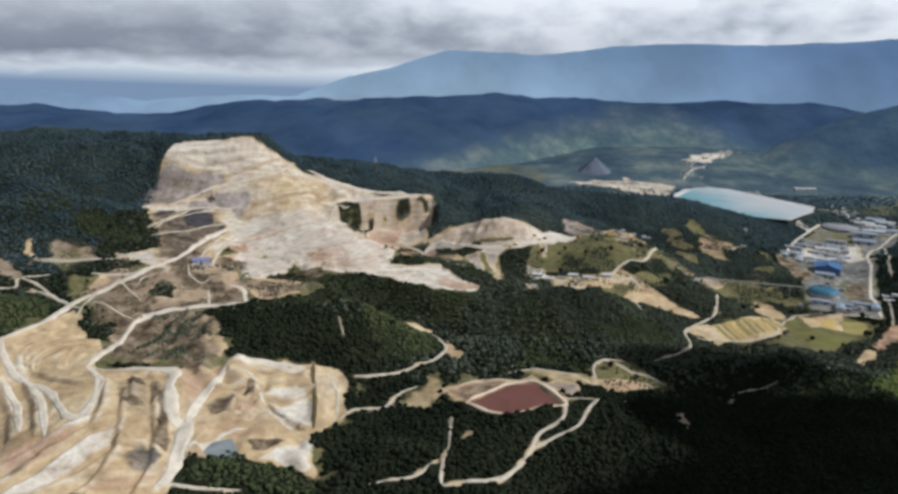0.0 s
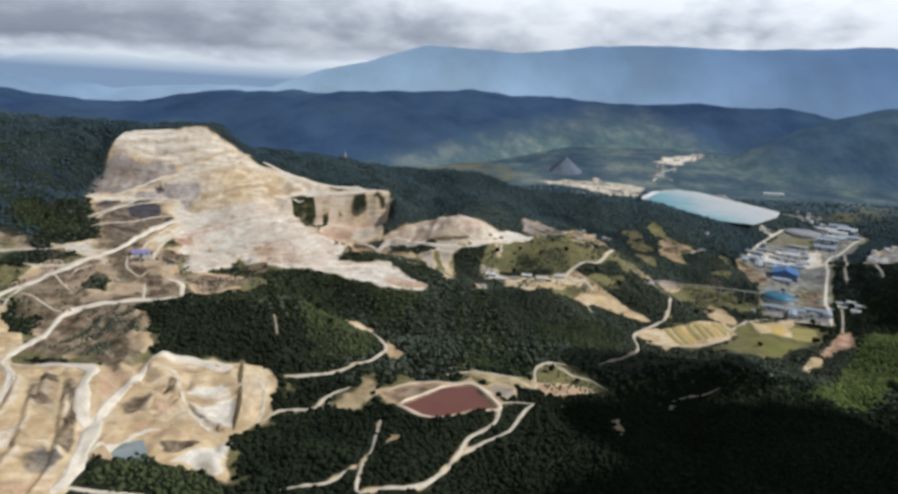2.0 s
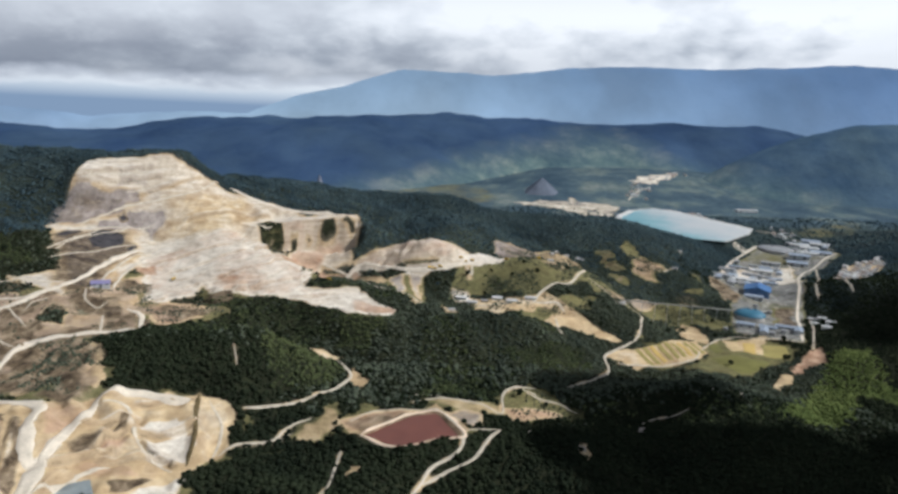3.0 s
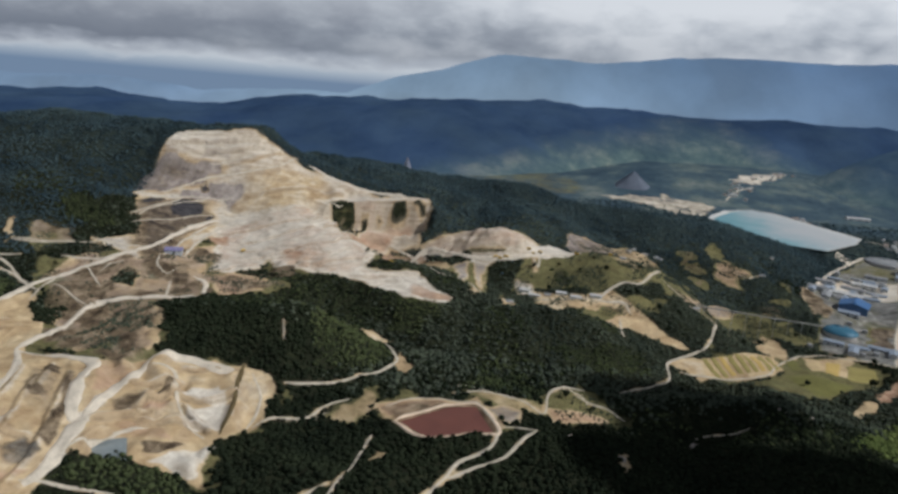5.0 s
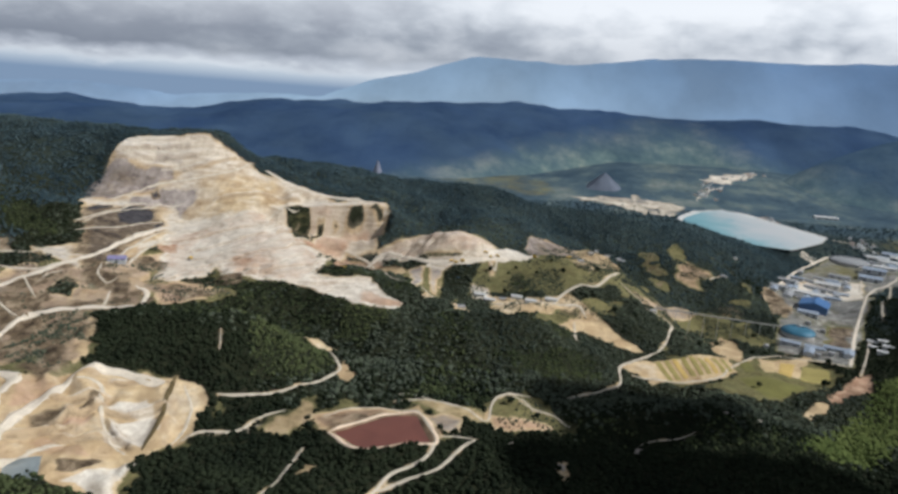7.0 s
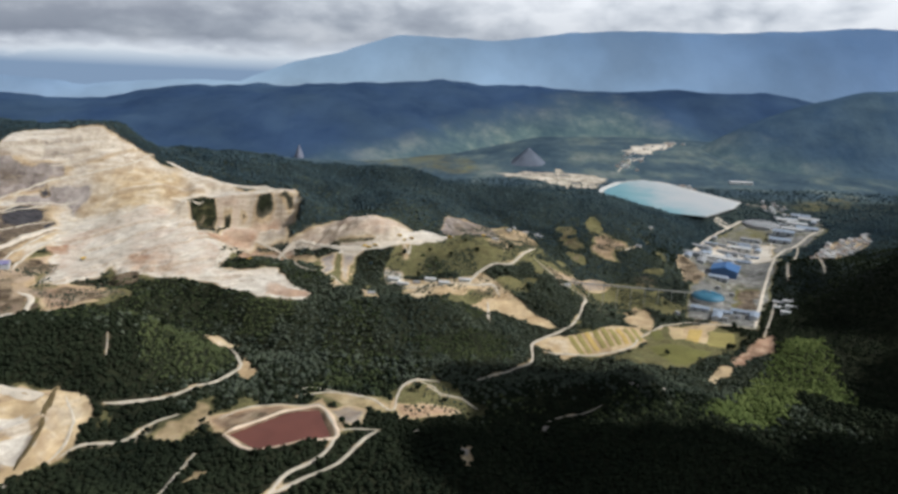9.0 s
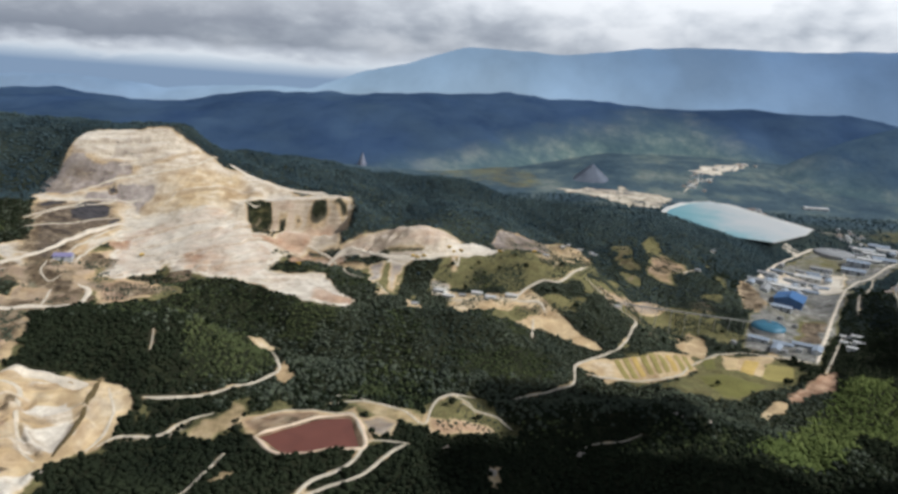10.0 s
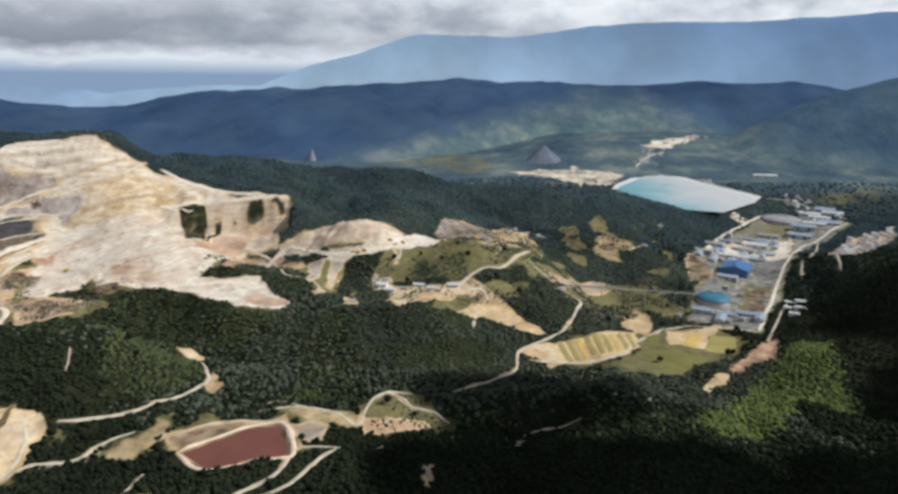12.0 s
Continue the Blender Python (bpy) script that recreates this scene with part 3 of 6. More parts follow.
PIT_GRASS = [(-416, 853), (-328, 848), (-306, 817), (-363, 807), (-408, 820)]
DELTA = [(493, 2854), (781, 2979), (913, 2932), (983, 2884), (885, 2624), (783, 2575), (655, 2699), (533, 2784)]
FAR_MEADOW = [(1452, 2491), (1577, 2591), (1847, 2720), (1957, 2742), (1809, 2490), (1557, 2428)]
FAR_TOWN = [(1123, 3300), (1314, 3479), (1465, 3571), (1469, 3498), (1354, 3342), (1187, 3198)]
FAR_GREEN = [(-78, 3033), (8, 3660), (175, 3833), (458, 3174), (493, 2854), (313, 2763)]
DUMP_RED = [(-303, 737), (-313, 788), (-291, 787), (-266, 774), (-270, 745), (-281, 720), (-287, 702)]
DUMP_SIDE = [(-160, 838), (-132, 842), (-119, 803), (-114, 742), (-134, 717), (-149, 793)]
RED_BENCH = [(-105, 1480), (-16, 1469), (-2, 1425), (-79, 1280)]
RED_LOBE = [(-6, 1215), (66, 1187), (68, 1153), (-5, 1158)]
RED_HILL = [(-194, 1318), (-105, 1481), (-37, 1542), (-96, 1531), (-158, 1502)]
BROWN_SLOPE = [(-575, 1313), (-533, 1372), (-471, 1428), (-427, 1352), (-433, 1268), (-421, 1148), (-458, 1125), (-507, 1182), (-521, 1232)]
OCHRE_FACE = [(-422, 1501), (-363, 1572), (-290, 1605), (-255, 1555), (-256, 1483), (-307, 1426), (-378, 1424), (-422, 1414), (-413, 1474)]
GREY_FACE = [(-599, 1479), (-550, 1478), (-485, 1504), (-474, 1491), (-524, 1431), (-584, 1373), (-611, 1375), (-615, 1429)]
TREE_ROW_A = [(-42, 1268), (-15, 1435), (56, 1336), (100, 1227), (52, 1204), (3, 1254)]
TREE_ROW_B = [(-22, 1469), (91, 1412), (58, 1406), (2, 1435)]
TREE_ROW_C = [(122, 1396), (184, 1413), (167, 1332), (115, 1231)]
MINE_FACE = [(-596, 1339), (-611, 1549), (-532, 1572), (-449, 1610), (-363, 1617), (-296, 1620), (-239, 1612), (-127, 1594), (-30, 1573), (-21, 1559), (-30, 1545), (-37, 1481), (-99, 1482), (-110, 1322), (-162, 1347), (-220, 1423), (-336, 1326), (-401, 1294), (-418, 1160), (-457, 1107), (-554, 1150), (-499, 1194), (-519, 1246)]
MINE_PALE = [(-424, 1342), (-364, 1392), (-251, 1483), (-170, 1375), (-104, 1300), (-89, 1339), (-96, 1226), (3, 1254), (60, 1180), (60, 1151), (-9, 1159), (-26, 1194), (-75, 1186), (-118, 1197), (-224, 1181), (-268, 1214), (-307, 1140), (-347, 1121), (-385, 1261)]
MINE_LOW = [(-568, 1018), (-554, 1150), (-466, 1122), (-385, 1261), (-307, 1140), (-220, 1144), (-202, 1123), (-286, 1054), (-319, 1083), (-293, 1014), (-357, 992), (-288, 870), (-273, 835), (-295, 773), (-429, 836)]
DUMP = [(-400, 809), (-321, 760), (-318, 797), (-283, 810), (-269, 822), (-206, 840), (-164, 839), (-134, 845), (-116, 823), (-111, 767), (-124, 716), (-143, 703), (-116, 623), (-142, 635), (-188, 636), (-216, 634), (-240, 596)]
QUARRY = [(-580, 814), (-575, 851), (-550, 970), (-515, 952), (-450, 900), (-429, 797), (-319, 768), (-260, 613), (-244, 552), (-401, 524)]
POND = [(43, 808), (96, 861), (131, 871), (157, 806), (123, 795), (83, 774)]
ROUND_CLEAR = [(222, 943), (253, 963), (299, 963), (327, 918), (300, 904), (260, 886), (222, 877)]
SHELF = [(-106, 1308), (-24, 1477), (79, 1422), (148, 1418), (192, 1468), (240, 1522), (306, 1492), (253, 1443), (183, 1418), (105, 1394), (31, 1432), (-71, 1469)]
SHELF_BACK = [(-38, 1484), (54, 1527), (178, 1519), (222, 1514), (171, 1424), (55, 1428), (-24, 1477)]
SPOIL_A = [(-75, 1463), (25, 1435), (43, 1392), (1, 1326)]
CAMP = [(210, 1343), (255, 1327), (297, 1312), (349, 1324), (382, 1308), (392, 1296), (371, 1287), (328, 1272), (287, 1230), (246, 1152), (229, 1184)]
MEADOW_A = [(129, 1386), (195, 1422), (306, 1477), (492, 1692), (520, 1587), (451, 1389), (371, 1355), (327, 1323), (221, 1354), (167, 1332)]
MEADOW_B = [(378, 1305), (434, 1337), (502, 1347), (451, 1299), (387, 1284)]
MEADOW_C = [(519, 1330), (617, 1512), (691, 1502), (719, 1432), (750, 1387), (703, 1348), (679, 1419), (587, 1371), (527, 1299)]
FIELD_A = [(474, 1173), (549, 1196), (634, 1257), (625, 1164), (578, 1121), (515, 1117), (479, 1113)]
FIELD_B = [(627, 1213), (674, 1250), (725, 1271), (767, 1264), (803, 1230), (780, 1164), (734, 1129), (670, 1097), (633, 1065), (593, 1076), (565, 1087), (625, 1160)]
FIELD_C = [(686, 1252), (791, 1294), (726, 1166), (679, 1183)]
SOIL_A = [(619, 1296), (675, 1404), (685, 1359), (686, 1309), (651, 1247), (638, 1259)]
PLANT_PAD = [(905, 1779), (1246, 2223), (1345, 2177), (1444, 2143), (1436, 2066), (1175, 1824), (839, 1230), (744, 1320), (808, 1477), (888, 1591)]
HAMLET = [(1172, 1674), (1323, 1883), (1478, 1954), (1427, 1854), (1172, 1606)]
BROWN_A = [(630, 1662), (677, 1742), (716, 1705), (733, 1665), (690, 1632), (692, 1589), (654, 1599), (626, 1620)]
BROWN_B = [(301, 1678), (464, 1753), (489, 1578), (396, 1408), (294, 1521)]
RED_SOIL = [(746, 1121), (791, 1155), (824, 1189), (855, 1209), (820, 1128), (788, 1119), (747, 1093)]
SOIL_PATH = [(684, 1062), (707, 1078), (731, 1083), (720, 1067), (691, 1056)]
SUNLIT_WOOD = [(624, 929), (749, 1048), (858, 1170), (917, 1183), (880, 1028), (861, 975), (809, 1022), (739, 946), (657, 921)]
GREEN_SLOPE = [(-678, 1229), (-679, 1281), (-653, 1287), (-593, 1238), (-542, 1202), (-567, 1184), (-612, 1185)]
SUNLIT_HILL = [(-115, 955), (-95, 1040), (-45, 1045), (8, 985), (-22, 926), (-82, 885)]
SHADED_WOOD = [(-213, 1171), (-72, 1177), (-37, 1092), (-62, 1050), (-130, 1075), (-185, 985), (-200, 900), (-250, 814), (-297, 826), (-347, 997), (-280, 1077)]
BARE_HILL = [(-662, 1142), (-615, 1164), (-581, 1129), (-617, 1082)]
LOBE = [(-70, 1187), (-23, 1199), (17, 1232), (65, 1180), (60, 1149), (-8, 1156)]
SPOT = [(-56, 1036), (-39, 1046), (-12, 1018), (-18, 1005)]
STRIP_BED = [(-172, 839), (-160, 841), (-151, 794), (-133, 719), (-140, 707), (-158, 780)]
GREEN_POOL = [(-241, 644), (-237, 663), (-220, 666), (-203, 635), (-233, 633)]
WOOD_LOW = [(-248, 587), (-244, 608), (-221, 633), (-177, 641), (-141, 634), (-108, 584), (-187, 593), (-232, 583)]
CLIFF_GREEN_A = [(-239, 1505), (-218, 1549), (-185, 1509), (-166, 1452), (-185, 1409)]
CLIFF_GREEN_B = [(-172, 1514), (-158, 1521), (-165, 1461), (-167, 1430)]
CLIFF_GREEN_C = [(-103, 1541), (-81, 1549), (-72, 1539), (-90, 1526), (-110, 1525)]
CLIFF_GREEN_D = [(-64, 1551), (-39, 1557), (-36, 1550), (-54, 1544)]
CLIFF_GREEN_E = [(-137, 1525), (-128, 1527), (-126, 1526), (-133, 1522)]
CHUTE_A = [(45, 1424), (74, 1414), (79, 1331), (89, 1224), (72, 1242)]
CHUTE_B = [(87, 1406), (118, 1402), (109, 1356), (109, 1263), (100, 1261)]
CHUTE_C = [(123, 1402), (137, 1405), (124, 1377), (118, 1318), (111, 1329)]
CHUTE_FOOT = [(33, 1300), (51, 1302), (85, 1256), (112, 1238), (106, 1205), (69, 1236), (39, 1275)]
FOOT_SCAR = [(143, 1214), (162, 1211), (190, 1184), (177, 1141), (157, 1177)]
CHUTE_GRASS = [(28, 1400), (120, 1400), (215, 1425), (215, 1365), (165, 1365), (150, 1250), (100, 1215), (40, 1290)]
CAMP_WHITE = [(167, 1368), (189, 1367), (213, 1362), (217, 1330), (182, 1324)]
CAMP_SLOPE = [(329, 1223), (356, 1253), (379, 1274), (390, 1292), (406, 1278), (430, 1248), (453, 1230), (470, 1214), (437, 1210), (410, 1224), (381, 1234), (347, 1219)]
CAMP_OLIVE = [(292, 1242), (380, 1287), (366, 1266), (337, 1239), (282, 1161)]
OVAL_MEADOW = [(389, 1313), (424, 1327), (461, 1321), (443, 1301), (395, 1290)]
LONG_MEADOW = [(296, 1411), (371, 1418), (491, 1606), (441, 1406), (382, 1361), (349, 1338), (320, 1328), (296, 1365)]
BUSH_SLOPE = [(231, 1414), (273, 1423), (303, 1393), (303, 1336), (265, 1345), (236, 1383)]
ROUND_WOOD = [(462, 1339), (514, 1354), (530, 1314), (516, 1248), (480, 1218), (450, 1241), (430, 1273)]
MAUVE_RIDGE = [(282, 1636), (311, 1690), (365, 1717), (422, 1691), (353, 1483), (310, 1518), (277, 1529)]
KNOLL = [(353, 1466), (431, 1712), (499, 1746), (497, 1655), (421, 1420), (387, 1422)]
MAUVE_BAND = [(494, 1416), (563, 1482), (622, 1535), (667, 1520), (552, 1410), (503, 1374)]
POND_TERRACE = [(11, 840), (20, 858), (49, 874), (87, 865), (67, 840), (40, 824), (24, 825)]
HALL_SLOPE = [(871, 1751), (908, 1750), (911, 1652), (848, 1514), (807, 1521)]
DARK_PIT = [(931, 1516), (983, 1517), (878, 1312), (847, 1325)]
GREY_FACE_B = [(-529, 1414), (-486, 1463), (-432, 1490), (-412, 1467), (-426, 1414), (-455, 1439), (-524, 1397)]
TOP_HATCH = [(-552, 1550), (-474, 1581), (-454, 1554), (-476, 1518), (-528, 1492)]
WEST_BARE = [(-679, 1165), (-679, 1184), (-598, 1165), (-576, 1139), (-652, 1111)]
WEST_PILLAR = [(-725, 1162), (-714, 1173), (-693, 1134), (-679, 1100), (-704, 1127)]
WEST_SOIL = [(-773, 1108), (-731, 1109), (-671, 1080), (-673, 1039), (-725, 1056)]
WEST_GREEN = [(-681, 946), (-655, 981), (-579, 990), (-554, 935), (-582, 874), (-601, 836)]
OCHRE_BLOCK = [(-369, 748), (-337, 754), (-311, 696), (-287, 630), (-304, 598), (-333, 662)]
BLOCK_NOTCH = [(-339, 685), (-331, 693), (-321, 696), (-316, 678), (-327, 674)]
QUARRY_RUST = [(-421, 604), (-388, 615), (-355, 639), (-352, 603), (-368, 571), (-396, 564)]
LEDGE_A = [(-233, 736), (-233, 766), (-220, 783), (-215, 765), (-226, 751)]
LEDGE_B = [(-234, 698), (-225, 710), (-225, 707), (-230, 699)]
DUMP_ROSE = [(-233, 731), (-221, 759), (-208, 751), (-214, 731), (-225, 703)]
DUMP_CHIP = [(-253, 609), (-233, 612), (-235, 605), (-249, 602)]
FIELD_WOOD = [(539, 1279), (633, 1426), (620, 1290), (624, 1257), (541, 1205), (522, 1220)]
DEEP_STRIP = [(574, 1558), (653, 1590), (752, 1543), (785, 1486), (667, 1533), (568, 1513)]
OLIVE_KNOB = [(646, 1799), (683, 1839), (685, 1757), (646, 1704)]
PLANT_WHITE = [(966, 1870), (1097, 1968), (1224, 1971), (1108, 1737), (1045, 1762), (939, 1764)]
PLANT_GREEN = [(1096, 2029), (1246, 2181), (1301, 2082), (1265, 2020), (1106, 1993)]
ROADS = {}
ROADS["low_road"] = (4, [(-264, 573), (-247, 580), (-213, 588), (-187, 593)])
ROADS["bend_link"] = (4, [(11, 967), (2, 992), (-14, 1012)])
ROADS["west_track_a"] = (4, [(-699, 970), (-658, 1019), (-670, 1053), (-638, 1080)])
ROADS["west_track_b"] = (5, [(-667, 1055), (-628, 1042), (-570, 991), (-532, 972)])
ROADS["west_track_c"] = (4, [(-638, 1017), (-620, 1026), (-578, 1001)])
ROADS["west_track_d"] = (3.5, [(-676, 1109), (-610, 1126), (-555, 1142), (-540, 1154)])
ROADS["round_track"] = (3, [(263, 950), (280, 942), (308, 941), (329, 920)])
ROADS["plant_side_track"] = (4, [(840, 1208), (896, 1302), (989, 1468)])
ROADS["glade_track"] = (2.5, [(96, 928), (121, 934), (145, 920), (182, 915)])
ROADS["rim_track_b"] = (3, [(20, 846), (47, 878), (88, 882), (130, 885), (147, 850), (162, 816)])
ROADS["low_track_a"] = (4, [(-529, 947), (-533, 990), (-535, 1019)])
ROADS["low_track_b"] = (3.5, [(-527, 1078), (-495, 1047), (-461, 1014)])
ROADS["low_track_c"] = (3, [(-489, 1061), (-487, 1089), (-474, 1103)])
ROADS["low_track_d"] = (3, [(-527, 1000), (-481, 976), (-445, 958)])
ROADS["low_track_e"] = (3, [(-437, 1150), (-420, 1109), (-395, 1090), (-384, 1105)])
ROADS["low_track_f"] = (4, [(-563, 1156), (-529, 1146), (-501, 1140)])
ROADS["ditch"] = (6, [(-166, 849), (-158, 808), (-149, 769), (-140, 715)])
ROADS["bench_line_a"] = (3.5, [(-423, 1340), (-390, 1398), (-309, 1403), (-251, 1482), (-208, 1505)])
ROADS["bench_line_b"] = (3, [(-304, 1249), (-267, 1293), (-201, 1327), (-171, 1469)])
ROADS["bench_line_c"] = (3.5, [(-229, 1193), (-170, 1232), (-128, 1308), (-108, 1338)])
ROADS["bench_line_d"] = (4, [(-106, 1329), (-100, 1234), (-44, 1228), (12, 1203)])
ROADS["spur_road"] = (8, [(-327, 1632), (-258, 1609), (-183, 1603), (-114, 1593), (-33, 1575)])
ROADS["top_line_a"] = (3, [(-599, 1532), (-529, 1564), (-452, 1602)])
ROADS["top_line_b"] = (3, [(-578, 1500), (-514, 1533), (-459, 1563)])
ROADS["top_line_c"] = (2.6, [(-506, 1489), (-441, 1544), (-409, 1595)])
ROADS["hairpin"] = (8, [(-574, 852), (-548, 814), (-511, 774), (-482, 753), (-462, 743), (-436, 720), (-402, 675), (-380, 651), (-368, 648), (-366, 660), (-374, 695), (-396, 748), (-419, 781), (-436, 798)])
ROADS["quarry_track_h"] = (7, [(-515, 757), (-491, 732), (-464, 700), (-424, 640)])
ROADS["quarry_track_i"] = (7, [(-482, 753), (-451, 719), (-416, 669), (-387, 621)])
ROADS["dump_chute"] = (6, [(-256, 790), (-232, 797), (-212, 764), (-180, 723), (-153, 706)])
ROADS["bench_road_e"] = (3, [(-547, 1251), (-530, 1322), (-510, 1407), (-434, 1453)])
ROADS["bench_road_f"] = (3, [(-531, 1228), (-485, 1288), (-460, 1377), (-398, 1408)])
ROADS["shelf_track"] = (4, [(-99, 1482), (-73, 1477), (-29, 1447), (25, 1314), (72, 1293), (109, 1241), (140, 1230)])
ROADS["rim_track"] = (3.5, [(162, 817), (175, 823), (209, 826)])
ROADS["pool_track"] = (5, [(-248, 619), (-242, 644), (-230, 669), (-210, 696)])
ROADS["strip_path"] = (4, [(-150, 836), (-126, 800), (-122, 737)])
ROADS["upper_track_a"] = (5, [(-638, 1031), (-602, 1014), (-559, 988)])
ROADS["upper_track_b"] = (4, [(-680, 1114), (-638, 1124), (-551, 1143)])
ROADS["cross_track"] = (5, [(-550, 1153), (-505, 1150), (-469, 1158)])
ROADS["dust_spur_a"] = (6, [(-573, 1088), (-513, 1100), (-487, 1129)])
ROADS["shelf_spur"] = (6, [(206, 1432), (219, 1411), (221, 1440)])
ROADS["soil_track"] = (5, [(-117, 749), (-102, 770), (-68, 785), (-52, 820), (-28, 847)])
ROADS["ridge_track"] = (3, [(467, 1415), (497, 1383), (517, 1366)])
ROADS["camp_drop"] = (5, [(364, 1250), (361, 1195), (360, 1166)])
ROADS["bare_track"] = (4, [(690, 1656), (711, 1647), (740, 1671)])
ROADS["hamlet_spur"] = (5, [(1276, 1932), (1168, 1741), (1083, 1616), (1048, 1542)])
ROADS["delta_road"] = (6, [(773, 2920), (759, 2752), (752, 2568)])
ROADS["town_road"] = (9, [(1126, 3282), (1243, 3270), (1382, 3435), (1472, 3533)])
ROADS["town_road_b"] = (7, [(1211, 3192), (1116, 3109), (1038, 2977)])
ROADS["lake_road"] = (6, [(1359, 2501), (1446, 2476), (1471, 2368), (1456, 2134)])
ROADS["haul_road"] = (9, [(-573, 853), (-564, 908), (-550, 980), (-533, 1042), (-497, 1107), (-464, 1171), (-446, 1298), (-434, 1367), (-373, 1401)])
ROADS["pit_road"] = (8, [(-436, 798), (-440, 879), (-442, 965), (-405, 989), (-353, 1015), (-301, 1018), (-276, 1042)])
ROADS["spur_a"] = (7, [(-301, 1018), (-322, 1077), (-350, 1093)])
ROADS["spur_b"] = (6, [(-357, 1014), (-375, 1067)])
ROADS["main_quarry_road"] = (13, [(-436, 798), (-383, 788), (-320, 770), (-307, 730), (-279, 672), (-265, 666), (-256, 622), (-253, 591), (-259, 571)])
ROADS["dump_road"] = (10, [(-265, 666), (-268, 719), (-264, 776), (-266, 800), (-253, 823), (-219, 831), (-171, 829)])
ROADS["wood_road"] = (5, [(-109, 838), (-66, 867), (-21, 908), (11, 967), (-2, 991)])
ROADS["track_a"] = (3.5, [(17, 778), (14, 690), (8, 649), (6, 606), (23, 611)])
ROADS["track_b"] = (3.5, [(-64, 598), (-23, 610), (0, 641)])
ROADS["pond_road"] = (5, [(162, 817), (155, 774), (119, 736), (106, 707), (78, 652), (65, 635), (23, 611)])
ROADS["pond_road_b"] = (5, [(209, 826), (192, 801), (171, 760), (139, 735), (110, 713)])
ROADS["bank_road"] = (4, [(99, 905), (134, 918), (190, 909), (220, 893), (227, 945), (245, 964), (279, 968)])
ROADS["clear_road"] = (3, [(251, 961), (271, 952), (281, 936)])
ROADS["valley_road"] = (5, [(331, 991), (344, 1005), (392, 1045), (423, 1091), (430, 1141), (460, 1172), (506, 1212), (535, 1272), (556, 1347), (508, 1353)])
ROADS["camp_road"] = (6, [(325, 1288), (348, 1328), (382, 1356), (428, 1384), (509, 1563)])
ROADS["camp_street"] = (6, [(211, 1292), (274, 1294), (336, 1295), (373, 1299), (387, 1277)])
ROADS["plant_road"] = (7, [(840, 1244), (970, 1489), (1058, 1642), (1184, 1856), (1319, 1989), (1436, 2096)])
ROADS["field_road"] = (5, [(446, 1125), (519, 1120), (582, 1135), (614, 1178), (648, 1224), (726, 1292), (789, 1276), (840, 1244)])
ROADS["dam_road"] = (7, [(892, 1760), (1062, 2002), (1244, 2226)])
ROADS["plant_street"] = (7, [(1001, 1914), (1143, 1968), (1234, 1936)])
ROADS["plant_street_b"] = (6, [(1273, 2073), (1169, 1873)])
ROADS["wood_path"] = (1.5, [(411, 894), (420, 909), (438, 915), (470, 919), (492, 927)])
ROADS["bench_road_a"] = (4, [(-596, 1341), (-542, 1411), (-488, 1477), (-388, 1542), (-356, 1635)])
ROADS["bench_road_b"] = (3.5, [(-537, 1259), (-517, 1363), (-477, 1433)])
ROADS["bench_road_c"] = (4.5, [(-431, 1148), (-433, 1268), (-430, 1335), (-407, 1380)])
ROADS["bench_road_d"] = (5.5, [(-403, 1167), (-413, 1250), (-404, 1349), (-339, 1390)])
ROADS["shelf_road"] = (7, [(-108, 1338), (-23, 1474), (80, 1415), (160, 1410), (241, 1459), (306, 1485)])
ROADS["hamlet_road"] = (5, [(1223, 1766), (1107, 1508)])
ROADS["grass_track"] = (2.2, [(-145, 934), (-138, 916), (-132, 897)])
# Cut edges of the quarry terraces: height and line.
CUTS = []
CUTS.append((3, [(-398, 1312), (-327, 1360), (-249, 1402), (-204, 1495)]))
CUTS.append((3, [(-359, 1275), (-296, 1312), (-217, 1377), (-186, 1499)]))
CUTS.append((3, [(-310, 1213), (-249, 1246), (-170, 1300), (-154, 1453)]))
CUTS.append((3, [(-245, 1182), (-183, 1208), (-124, 1254)]))
CUTS.append((3, [(-593, 1499), (-519, 1543), (-445, 1586)]))
CUTS.append((3, [(-565, 1480), (-498, 1526), (-416, 1580)]))
CUTS.append((3, [(-495, 1492), (-426, 1541), (-386, 1606)]))
CUTS.append((3, [(-371, 1469), (-291, 1526), (-225, 1563)]))
CUTS.append((3, [(-606, 1395), (-555, 1436), (-504, 1485)]))
CUTS.append((2.6, [(-541, 821), (-546, 846), (-545, 869), (-537, 888)]))
CUTS.append((2.6, [(-509, 791), (-526, 819), (-532, 847), (-526, 868), (-514, 881)]))
CUTS.append((2.6, [(-492, 773), (-514, 809), (-520, 838), (-515, 861), (-502, 873)]))
CUTS.append((2.6, [(-490, 782), (-504, 807), (-511, 836), (-505, 857), (-493, 871)]))
CUTS.append((2.6, [(-494, 782), (-465, 765), (-441, 752), (-417, 740)]))
CUTS.append((2.4, [(-464, 796), (-481, 824), (-488, 851), (-484, 868)]))
CUTS.append((2.4, [(-457, 795), (-472, 824), (-478, 850), (-476, 863)]))
CUTS.append((2.6, [(-361, 650), (-376, 624), (-390, 599), (-404, 578)]))
CUTS.append((2.6, [(-349, 638), (-362, 609), (-377, 586), (-391, 559)]))
